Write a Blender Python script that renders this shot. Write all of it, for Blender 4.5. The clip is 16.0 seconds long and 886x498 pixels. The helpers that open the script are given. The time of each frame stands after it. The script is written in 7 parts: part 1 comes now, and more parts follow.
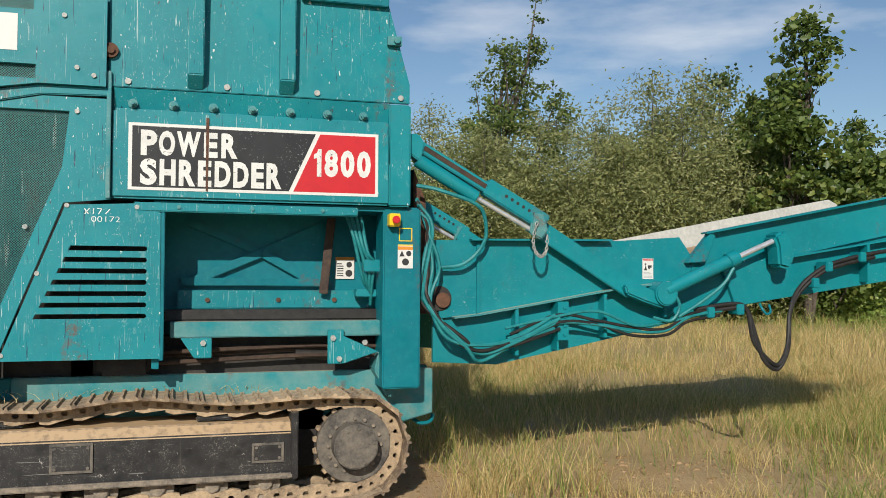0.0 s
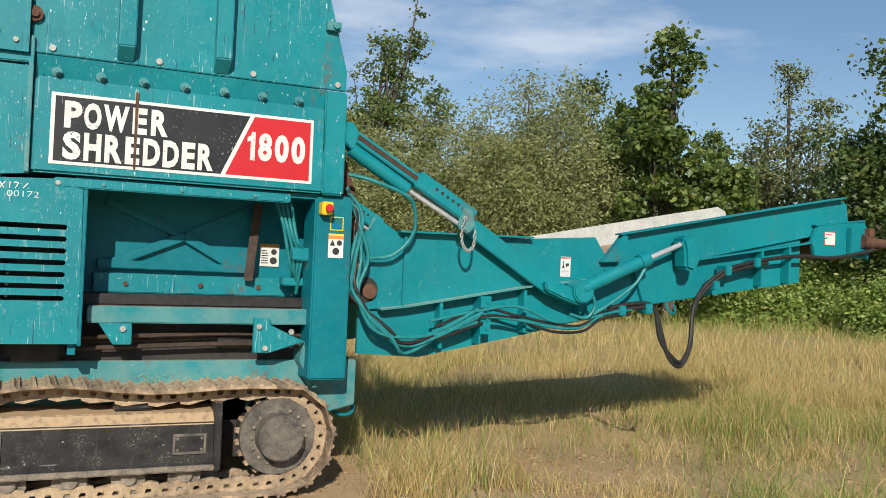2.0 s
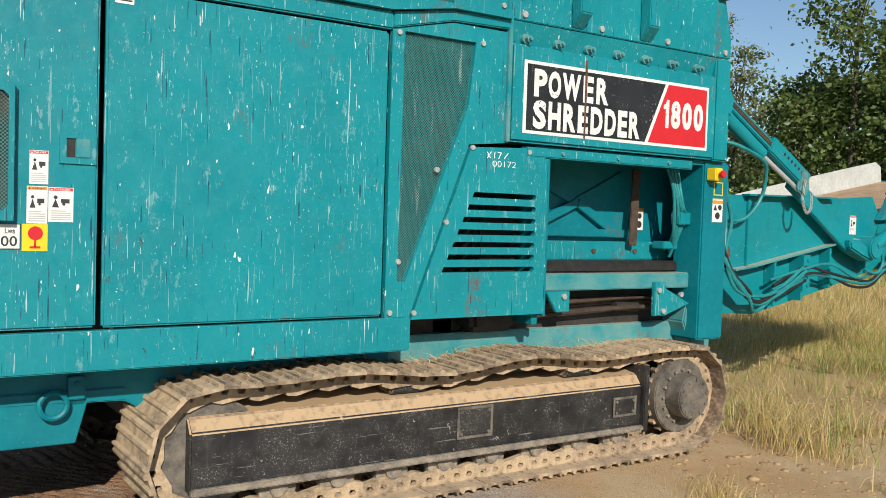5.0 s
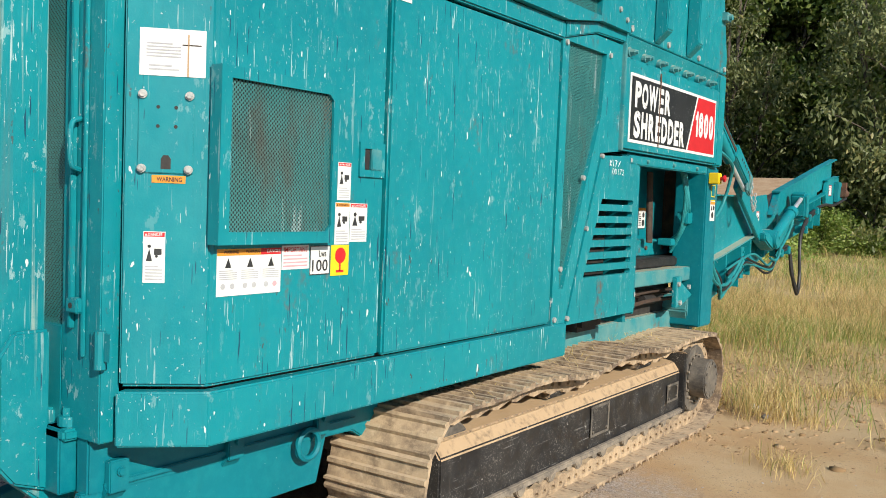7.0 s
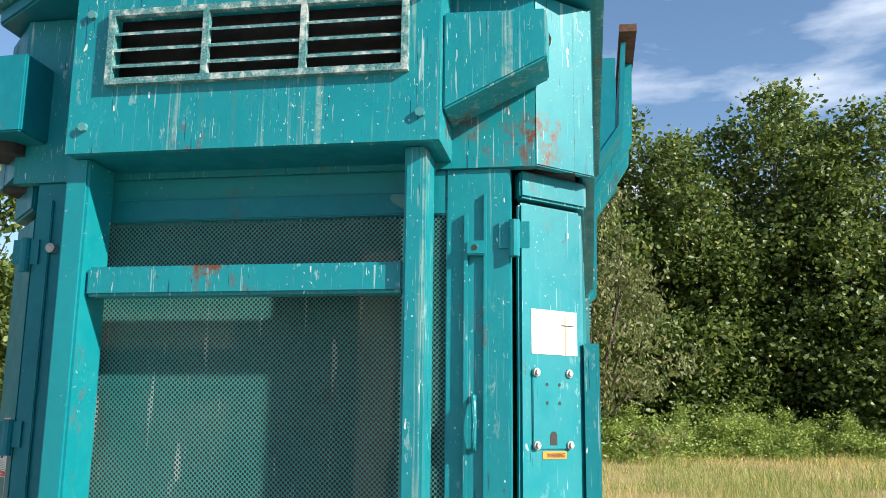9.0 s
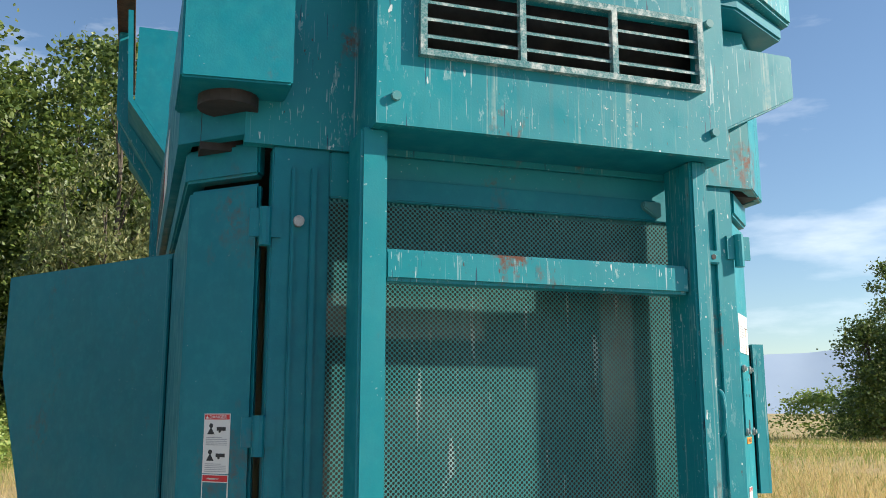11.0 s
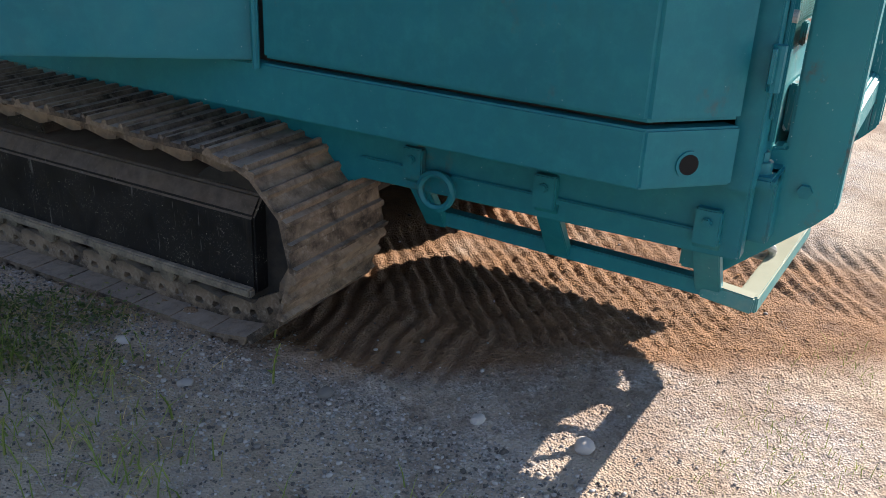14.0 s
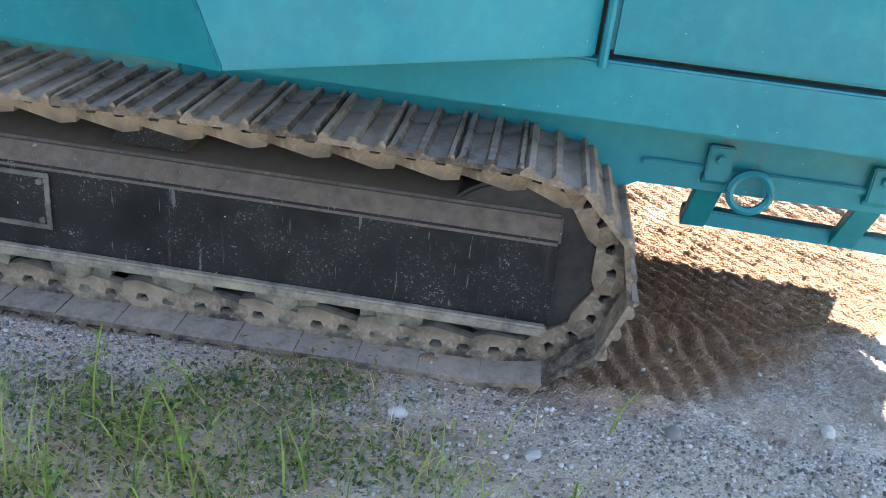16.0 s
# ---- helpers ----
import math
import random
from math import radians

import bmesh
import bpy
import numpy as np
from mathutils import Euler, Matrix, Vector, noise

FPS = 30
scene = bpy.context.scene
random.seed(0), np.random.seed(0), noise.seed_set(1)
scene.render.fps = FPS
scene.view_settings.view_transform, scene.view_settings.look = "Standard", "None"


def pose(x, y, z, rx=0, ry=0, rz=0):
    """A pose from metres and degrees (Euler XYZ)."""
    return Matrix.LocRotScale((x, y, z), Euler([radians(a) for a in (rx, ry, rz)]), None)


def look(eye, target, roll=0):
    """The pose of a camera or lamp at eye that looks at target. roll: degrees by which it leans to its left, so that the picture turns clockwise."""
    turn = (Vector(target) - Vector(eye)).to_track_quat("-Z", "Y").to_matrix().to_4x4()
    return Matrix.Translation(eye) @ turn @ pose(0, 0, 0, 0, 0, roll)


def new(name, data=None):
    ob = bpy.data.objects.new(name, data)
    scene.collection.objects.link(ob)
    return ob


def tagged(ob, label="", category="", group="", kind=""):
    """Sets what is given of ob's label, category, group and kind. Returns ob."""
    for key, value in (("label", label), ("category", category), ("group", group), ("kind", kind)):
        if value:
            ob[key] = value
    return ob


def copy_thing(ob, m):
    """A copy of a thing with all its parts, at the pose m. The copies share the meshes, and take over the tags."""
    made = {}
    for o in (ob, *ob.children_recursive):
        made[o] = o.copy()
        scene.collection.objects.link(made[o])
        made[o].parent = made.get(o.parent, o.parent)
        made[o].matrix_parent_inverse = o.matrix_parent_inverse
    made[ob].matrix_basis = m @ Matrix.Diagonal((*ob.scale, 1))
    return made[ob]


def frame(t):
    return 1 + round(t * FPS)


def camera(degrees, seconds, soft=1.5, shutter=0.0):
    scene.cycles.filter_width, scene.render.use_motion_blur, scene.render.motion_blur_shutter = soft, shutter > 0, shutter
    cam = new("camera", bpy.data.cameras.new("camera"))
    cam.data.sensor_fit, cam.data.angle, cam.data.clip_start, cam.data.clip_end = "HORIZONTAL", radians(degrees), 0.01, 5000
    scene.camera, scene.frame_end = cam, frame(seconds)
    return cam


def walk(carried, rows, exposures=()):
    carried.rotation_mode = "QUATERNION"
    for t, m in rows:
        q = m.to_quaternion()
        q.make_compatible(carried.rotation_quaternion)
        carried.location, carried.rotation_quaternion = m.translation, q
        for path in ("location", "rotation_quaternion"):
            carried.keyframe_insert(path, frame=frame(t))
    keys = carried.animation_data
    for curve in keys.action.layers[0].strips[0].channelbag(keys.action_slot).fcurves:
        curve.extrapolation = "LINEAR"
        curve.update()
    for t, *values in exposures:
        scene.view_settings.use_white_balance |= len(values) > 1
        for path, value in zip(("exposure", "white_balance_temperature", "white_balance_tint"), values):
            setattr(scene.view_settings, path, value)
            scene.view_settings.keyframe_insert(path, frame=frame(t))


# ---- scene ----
cam = camera(52.4, 16.0, soft=0.9)
METRES, EYE, TILT, LEAN, TURN = 15.625, 1.5, 0.0, 0.0, -16.4
ROWS = [
    (0.0, 0.0, 0.0, 0.0, -0.01, 1.7, -0.33),
    (0.5, 0.0005, 0.0006, -0.0002, -6.69, 2.18, -0.56),
    (1.0, 0.0001, 0.0012, -0.0003, -10.65, 1.98, -1.3),
    (1.5, -0.0076, 0.0026, -0.0009, -11.36, 1.47, -2.33),
    (2.0, -0.0282, 0.003, -0.0006, -8.92, 1.4, -2.31),
    (2.5, -0.0524, 0.0103, -0.0006, -6.57, 1.7, -2.89),
    (3.0, -0.0851, 0.0162, -0.0002, -6.4, 0.93, -3.34),
    (3.5, -0.1216, 0.0196, 0.0007, -7.6, -0.44, -3.12),
    (4.0, -0.1583, 0.0278, 0.0021, -10.2, -0.75, -2.55),
    (4.5, -0.1959, 0.0343, 0.0022, -13.42, -1.49, -2.13),
    (7.0, -0.3691, 0.1176, 0.0074, -38.61, -3.06, -2.17),
    (7.5, -0.3995, 0.1412, 0.0088, -44.79, -2.57, -2.34),
    (8.0, -0.4254, 0.1682, 0.0112, -51.87, -0.74, -1.61),
    (8.5, -0.4513, 0.1957, 0.0147, -58.97, 3.93, -0.44),
    (9.0, -0.4719, 0.224, 0.0156, -64.39, 10.83, -0.59),
    (11.5, -0.5067, 0.3874, 0.0152, -99.82, 5.31, -0.22),
    (12.0, -0.495, 0.4186, 0.0144, -106.95, -0.97, -0.43),
    (12.5, -0.4769, 0.4478, 0.0135, -114.77, -7.67, -1.02),
    (13.0, -0.4562, 0.4724, 0.0116, -121.93, -14.65, -1.56),
    (13.5, -0.4311, 0.4932, 0.008, -128.79, -20.93, -2.19),
    (14.0, -0.4051, 0.5121, 0.006, -133.96, -23.07, -2.38),
    (14.5, -0.3763, 0.5248, 0.0036, -139.32, -23.57, -3.53),
    (15.0, -0.3476, 0.5368, 0.0025, -145.34, -24.97, -4.28),
    (15.5, -0.3193, 0.5451, 0.0019, -150.8, -25.53, -4.98),
    (16.0, -0.2907, 0.5551, 0.0022, -156.38, -25.92, -6.0),
]
EXPOSURES = [(0.0, -0.42, 6500, 10), (0.5, -0.28, 6500, 10), (3.0, -0.27, 6500, 10), (4.5, -0.23, 6500, 10), (7.0, 0.02, 6500, 10), (8.0, 0.14, 6500, 10), (9.0, 0.54, 6500, 10), (11.5, 0.3, 6600, 10), (12.5, 0.16, 6950, 15), (13.0, 0.36, 6950, 15), (13.5, 0.76, 6900, 17), (14.0, 0.82, 6850, 18), (14.5, 1.3, 6850, 18), (15.0, 1.68, 6800, 18), (15.5, 2.2, 6750, 16), (16.0, 2.7, 6750, 14)]
walk(cam, [(t, pose(0, 0, EYE, TILT, LEAN, TURN) @ pose(METRES * x, METRES * y, METRES * z, 90 + pitch, roll, yaw)) for t, x, y, z, yaw, pitch, roll in ROWS], EXPOSURES)

# ---- world and sun ----
SUN_WAY = Vector((0.43, 1.0, -0.59)).normalized()          # the way the sunlight travels
sun = new("sun", bpy.data.lights.new("sun", "SUN"))
sun.data.energy, sun.data.angle, sun.data.color = 5.8, radians(0.55), (1.0, 0.93, 0.82)
sun.matrix_world = look((0, 0, 40), Vector((0, 0, 40)) + SUN_WAY)
world = bpy.data.worlds.new("sky")
world.use_nodes = True
scene.world = world


def build_sky(nt):
    nt.nodes.clear()
    out = nt.nodes.new("ShaderNodeOutputWorld")
    back = nt.nodes.new("ShaderNodeBackground")
    sky = nt.nodes.new("ShaderNodeTexSky")
    sky.sky_type, sky.sun_disc = "NISHITA", False
    sky.sun_elevation, sky.sun_rotation = math.asin(-SUN_WAY.z), math.atan2(-SUN_WAY.x, -SUN_WAY.y)
    sky.air_density, sky.dust_density, sky.ozone_density = 1.1, 0.05, 3.6
    # thin fair-weather cloud all round the sky
    co = nt.nodes.new("ShaderNodeTexCoord")
    mp = nt.nodes.new("ShaderNodeMapping")
    mp.inputs["Scale"].default_value = (1.6, 1.6, 6.5)
    nz = nt.nodes.new("ShaderNodeTexNoise")
    nz.inputs["Scale"].default_value, nz.inputs["Detail"].default_value, nz.inputs["Roughness"].default_value = 1.7, 7, 0.55
    rp = nt.nodes.new("ShaderNodeValToRGB")
    rp.color_ramp.elements[0].position, rp.color_ramp.elements[1].position = 0.52, 0.86
    mx = nt.nodes.new("ShaderNodeMix")
    mx.data_type = "RGBA"
    mx.inputs["B"].default_value = (9.6, 10.0, 10.6, 1)
    nt.links.new(co.outputs["Generated"], mp.inputs["Vector"])
    nt.links.new(mp.outputs["Vector"], nz.inputs["Vector"])
    nt.links.new(nz.outputs["Fac"], rp.inputs["Fac"])
    nt.links.new(rp.outputs["Color"], mx.inputs["Factor"])
    nt.links.new(sky.outputs["Color"], mx.inputs["A"])
    nt.links.new(mx.outputs["Result"], back.inputs["Color"])
    back.inputs["Strength"].default_value = 0.114
    nt.links.new(back.outputs["Background"], out.inputs["Surface"])


build_sky(world.node_tree)

# ---- materials ----
class Mat:
    """A node material under construction."""

    def __init__(self, name, rough=0.6, metal=0.0):
        self.m = bpy.data.materials.new(name)
        self.m.use_nodes = True
        self.t = self.m.node_tree
        self.b = self.t.nodes["Principled BSDF"]
        self.out = self.t.nodes["Material Output"]
        self.b.inputs["Roughness"].default_value, self.b.inputs["Metallic"].default_value = rough, metal
        self.co = self.t.nodes.new("ShaderNodeTexCoord").outputs["Object"]

    def put(self, socket, value):
        if isinstance(value, bpy.types.NodeSocket):
            self.t.links.new(value, socket)
        elif isinstance(value, tuple) and len(value) == 3 and socket.type == "RGBA":
            socket.default_value = (*value, 1)
        else:
            socket.default_value = value

    def scaled(self, sx, sy, sz, turn=(0, 0, 0)):
        n = self.t.nodes.new("ShaderNodeMapping")
        self.put(n.inputs["Vector"], self.co)
        n.inputs["Scale"].default_value = (sx, sy, sz)
        n.inputs["Rotation"].default_value = [radians(a) for a in turn]
        return n.outputs["Vector"]

    def noise(self, scale, detail=4, rough=0.55, vec=None):
        n = self.t.nodes.new("ShaderNodeTexNoise")
        self.put(n.inputs["Vector"], vec or self.co)
        n.inputs["Scale"].default_value, n.inputs["Detail"].default_value, n.inputs["Roughness"].default_value = scale, detail, rough
        return n.outputs["Fac"]

    def cells(self, scale, out="Distance", vec=None, rand=1.0, dims="3D"):
        n = self.t.nodes.new("ShaderNodeTexVoronoi")
        n.voronoi_dimensions = dims
        self.put(n.inputs["Vector"], vec or self.co)
        n.inputs["Scale"].default_value, n.inputs["Randomness"].default_value = scale, rand
        return n.outputs[out]

    def ramp(self, fac, a, b, ca=(0, 0, 0), cb=(1, 1, 1)):
        n = self.t.nodes.new("ShaderNodeValToRGB")
        self.put(n.inputs["Fac"], fac)
        e = n.color_ramp.elements
        e[0].position, e[1].position, e[0].color, e[1].color = a, b, (*ca, 1), (*cb, 1)
        return n.outputs["Color"]

    def math(self, op, a, b=0.0, c=0.0, clamp=False):
        n = self.t.nodes.new("ShaderNodeMath")
        n.operation, n.use_clamp = op, clamp
        for i, v in enumerate((a, b, c)):
            self.put(n.inputs[i], v)
        return n.outputs[0]

    def mix(self, fac, a, b, blend="MIX"):
        n = self.t.nodes.new("ShaderNodeMix")
        n.data_type, n.blend_type = "RGBA", blend
        self.put(n.inputs["Factor"], fac), self.put(n.inputs["A"], a), self.put(n.inputs["B"], b)
        return n.outputs["Result"]

    def xyz(self, source=None):
        n = self.t.nodes.new("ShaderNodeSeparateXYZ")
        self.put(n.inputs[0], source or self.co)
        return n.outputs

    def geo(self, name):
        return self.t.nodes.new("ShaderNodeNewGeometry").outputs[name]

    def rand(self):
        return self.t.nodes.new("ShaderNodeObjectInfo").outputs["Random"]

    def bump(self, height, strength=0.3, dist=0.01):
        n = self.t.nodes.new("ShaderNodeBump")
        n.inputs["Strength"].default_value, n.inputs["Distance"].default_value = strength, dist
        self.put(n.inputs["Height"], height)
        self.put(self.b.inputs["Normal"], n.outputs["Normal"])

    def color(self, c, rough=None):
        self.put(self.b.inputs["Base Color"], c)
        if rough is not None:
            self.put(self.b.inputs["Roughness"], rough)
        return self.m


def teal_paint(name, drips=1.0, rust=1.0, dust=0.0, pour=0.0, clean_shade=False):
    """Sun-faded teal machine paint with spattered drips, chips and rust, or a darker shade-toned copy."""
    k = Mat(name)
    wide = k.noise(0.9, 5, 0.6)
    fine = k.noise(22, 5, 0.65)
    # The first pair is the same paint darkened to carry shade.
    lo, hi = ((0.000, 0.140, 0.178), (0.002, 0.200, 0.246)) if clean_shade else ((0.000, 0.182, 0.216), (0.002, 0.252, 0.286))
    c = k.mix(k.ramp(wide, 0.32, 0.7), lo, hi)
    c = k.mix(k.math("MULTIPLY", k.ramp(fine, 0.45, 0.8), 0.35), c, (0.014, 0.285, 0.285))
    grime = k.noise(3.0, 6, 0.7, k.scaled(6, 6, 0.7))
    c = k.mix(k.math("MULTIPLY", k.ramp(grime, 0.54, 0.85), 0.28), c, (0.010, 0.115, 0.120))
    # pale drips that ran down, broken into dashes
    if drips > 0:
        gate = k.noise(1.0, 4, 0.6, k.scaled(3.2, 3.2, 2.2))
        pale = None
        for across, down, cut, strength in ((80, 2.3, 0.700, 0.8), (120, 7.5, 0.712, 1.0), (190, 24, 0.715, 0.9), (170, 4.5, 0.70, 0.22)):
            run = k.noise(1.0, 2, 0.45, k.scaled(across, across, down))
            layer = k.math("MULTIPLY", k.ramp(run, cut - 0.022 * drips, cut + 0.012 - 0.022 * drips), strength)
            pale = layer if pale is None else k.math("MAXIMUM", pale, layer)
        pale = k.math("MULTIPLY", pale, k.ramp(gate, 0.40, 0.60), clamp=True)
        fade = k.ramp(k.noise(7, 3, 0.6), 0.30, 0.66, (0.35,) * 3, (1.0,) * 3)
        c = k.mix(k.math("MULTIPLY", pale, fade), c, (0.50, 0.62, 0.60))
        run2 = k.noise(1.0, 2, 0.5, k.scaled(95, 95, 5.0, (0, 4, 0)))
        c = k.mix(k.math("MULTIPLY", k.ramp(run2, 0.70, 0.715), 0.8), c, (0.008, 0.030, 0.075))
        blob = k.noise(1.0, 2, 0.4, k.scaled(46, 46, 17))
        c = k.mix(k.math("MULTIPLY", k.ramp(blob, 0.735, 0.745), 0.9), c, (0.62, 0.68, 0.64))
        # splashes thrown against the paint
        splash = k.math("MULTIPLY", k.ramp(k.noise(13, 7, 0.74, k.scaled(1.5, 1.5, 0.7)), 0.595, 0.625), k.ramp(k.noise(1.3, 3), 0.46, 0.60))
        c = k.mix(k.math("MULTIPLY", splash, 0.75 * drips, clamp=True), c, (0.36, 0.52, 0.50))
        knock = k.math("MULTIPLY", k.ramp(k.noise(44, 3, 0.6, k.scaled(1, 1, 0.45)), 0.69, 0.71), k.ramp(k.noise(1.9, 3, 0.5, k.scaled(1, 1, 1, (3, 1, 7))), 0.45, 0.6))
        c = k.mix(k.math("MULTIPLY", knock, 0.8), c, (0.075, 0.035, 0.022))
    if pour > 0:
        white = k.math("MULTIPLY", k.ramp(k.noise(1.0, 4, 0.6, k.scaled(26, 26, 0.55)), 0.58, 0.66), k.ramp(k.noise(14, 5, 0.7), 0.34, 0.52))
        c = k.mix(k.math("MULTIPLY", white, pour), c, (0.58, 0.60, 0.48))
        brown = k.ramp(k.noise(1.0, 4, 0.6, k.scaled(17, 17, 0.5)), 0.62, 0.74)
        c = k.mix(k.math("MULTIPLY", brown, 0.5 * pour), c, (0.20, 0.085, 0.040))
    chips = k.noise(85, 2, 0.5)
    c = k.mix(k.math("MULTIPLY", k.ramp(chips, 0.755 if clean_shade else 0.70, 0.77 if clean_shade else 0.715), k.ramp(k.noise(2.3, 3), 0.42, 0.62)), c, (0.42, 0.52, 0.50))
    if rust > 0:
        spot = k.math("MULTIPLY", k.ramp(k.noise(2.1, 6, 0.7, k.scaled(1.4, 1.4, 0.8)), 0.60, 0.70), k.ramp(k.noise(30, 4, 0.7), 0.42, 0.58))
        c = k.mix(k.math("MULTIPLY", spot, 0.75 * rust, clamp=True), c, (0.150, 0.052, 0.022))
    if dust > 0:
        up = k.xyz(k.geo("Normal"))["Z"]
        d = k.math("MULTIPLY", k.ramp(k.noise(6, 5, 0.7), 0.3, 0.7), dust)
        c = k.mix(k.math("ADD", k.math("MULTIPLY", d, 0.45), k.math("MULTIPLY", k.ramp(up, 0.4, 0.9), dust), clamp=True), c, (0.36, 0.39, 0.30))
    k.bump(k.math("ADD", k.noise(160, 2), k.math("MULTIPLY", k.noise(4, 3), 1.6)), 0.06, 0.005)
    k.b.inputs["Specular IOR Level"].default_value = 0.32 if clean_shade else 0.45
    return k.color(c, k.ramp(k.noise(9, 5), 0.3, 0.75, (0.34, 0.34, 0.34), (0.62, 0.62, 0.62)))


def mesh_sheet(name, pitch, across, tint=(0.02, 0.175, 0.175), dusty=(0.07, 0.27, 0.255), rust=0.58):
    """Perforated teal sheet with real holes; across names the two coordinates in its plane."""
    k = Mat(name, 0.5)
    p = k.xyz()
    n = k.t.nodes.new("ShaderNodeCombineXYZ")
    u, v = p[across[0]], p[across[1]]
    k.put(n.inputs[0], k.math("ADD", u, v)), k.put(n.inputs[1], k.math("SUBTRACT", u, v))
    d = k.cells(0.7071 / pitch * 1.4142 / 1.2, vec=n.outputs[0], rand=0.0, dims="2D")
    hole = k.math("LESS_THAN", d, 0.44)
    c = k.mix(k.ramp(k.noise(2.0, 6, 0.7), 0.35, 0.75), tint, dusty)
    c = k.mix(k.math("MULTIPLY", k.ramp(k.noise(3.5, 6, 0.75, k.scaled(1, 1, 0.35)), rust, rust + 0.14), 0.6), c, (0.13, 0.06, 0.035))
    c = k.mix(k.math("MULTIPLY", k.ramp(k.noise(1, 3, 0.5, k.scaled(30, 30, 3)), 0.66, 0.70), 0.7), c, (0.45, 0.56, 0.54))
    k.color(c)
    clear = k.t.nodes.new("ShaderNodeBsdfTransparent")
    mix = k.t.nodes.new("ShaderNodeMixShader")
    k.put(mix.inputs[0], hole), k.put(mix.inputs[1], k.b.outputs[0]), k.put(mix.inputs[2], clear.outputs[0])
    k.put(k.out.inputs["Surface"], mix.outputs[0])
    return k.m


def two_tone(name, a, b, scale, rough=0.7, metal=0.0, bump=0.3, dist=0.004, lo=0.35, hi=0.68):
    k = Mat(name, rough, metal)
    f = k.noise(scale, 6, 0.65)
    c = k.mix(k.ramp(f, lo, hi), a, b)
    c = k.mix(k.math("MULTIPLY", k.ramp(k.noise(scale * 7, 3), 0.4, 0.8), 0.3), c, tuple(min(1, 1.5 * v) for v in b))
    k.bump(k.noise(scale * 5, 4), bump, dist)
    return k.color(c)


def track_steel(name="muddy_track_steel", lo=(0.14, 0.10, 0.068), hi=(0.50, 0.37, 0.23), cake=(0.60, 0.47, 0.32)):
    """Shoe steel under dried sandy mud."""
    k = Mat(name, 0.85)
    vary = k.math("MULTIPLY", k.math("SUBTRACT", k.rand(), 0.5), 0.16)
    f = k.math("ADD", k.noise(9, 7, 0.7), vary)
    c = k.mix(k.ramp(f, 0.36, 0.62), lo, hi)
    c = k.mix(k.math("MULTIPLY", k.ramp(k.noise(38, 4, 0.7), 0.55, 0.75), 0.7), c, cake)
    c = k.mix(k.math("MULTIPLY", k.ramp(k.noise(5, 3), 0.62, 0.72), 0.6), c, (0.06, 0.045, 0.036))
    flat = k.math("ADD", k.xyz(k.geo("Normal"))["Z"], k.math("MULTIPLY", k.math("SUBTRACT", k.noise(14, 5, 0.7), 0.5), 1.2))
    c = k.mix(k.math("MULTIPLY", k.ramp(flat, 0.75, 1.1), 0.55), c, cake)
    k.bump(k.noise(45, 6, 0.7), 0.6, 0.006)
    return k.color(c)


def guard_black(name="scuffed_black_paint", dirt=(0.46, 0.325, 0.19), lo=0.35, hi=0.60, speck=0.56):
    """Scuffed black paint, dust lying on what faces up."""
    k = Mat(name, 0.5)
    c = k.mix(k.ramp(k.noise(3, 6, 0.7), 0.35, 0.75), (0.010, 0.010, 0.011), (0.030, 0.028, 0.026))
    c = k.mix(k.math("MULTIPLY", k.ramp(k.noise(150, 4, 0.7), speck, speck + 0.1), k.ramp(k.noise(6, 5, 0.7), 0.44, 0.64)), c, (0.30, 0.275, 0.235))
    chip = k.math("MULTIPLY", k.ramp(k.noise(26, 5, 0.75, k.scaled(1, 1, 0.8)), 0.66, 0.68), 0.85)
    c = k.mix(chip, c, (0.42, 0.40, 0.36))
    c = k.mix(k.math("MULTIPLY", k.ramp(k.noise(1, 3, 0.6, k.scaled(*((3, 3, 70) if speck < 0.575 else (60, 60, 6)), (0, 6, 0))), 0.66, 0.70), 0.5 if speck < 0.575 else 0.3), c, (0.30, 0.29, 0.27))
    k.b.inputs["Specular IOR Level"].default_value = 0.5 if speck < 0.575 else 0.25
    c = k.mix(k.math("MULTIPLY", k.ramp(k.noise(1, 3, 0.6, k.scaled(24, 24, 2)), 0.62, 0.80), 0.35), c, (0.14, 0.115, 0.085))
    up = k.math("ADD", k.xyz(k.geo("Normal"))["Z"], k.math("MULTIPLY", k.math("SUBTRACT", k.noise(30, 5), 0.5), 0.55))
    c = k.mix(k.ramp(up, lo, hi), c, dirt)
    k.bump(k.noise(40, 4), 0.25, 0.004)
    return k.color(c, k.ramp(k.noise(12, 4), 0.3, 0.7, (0.38,) * 3, (0.75,) * 3))


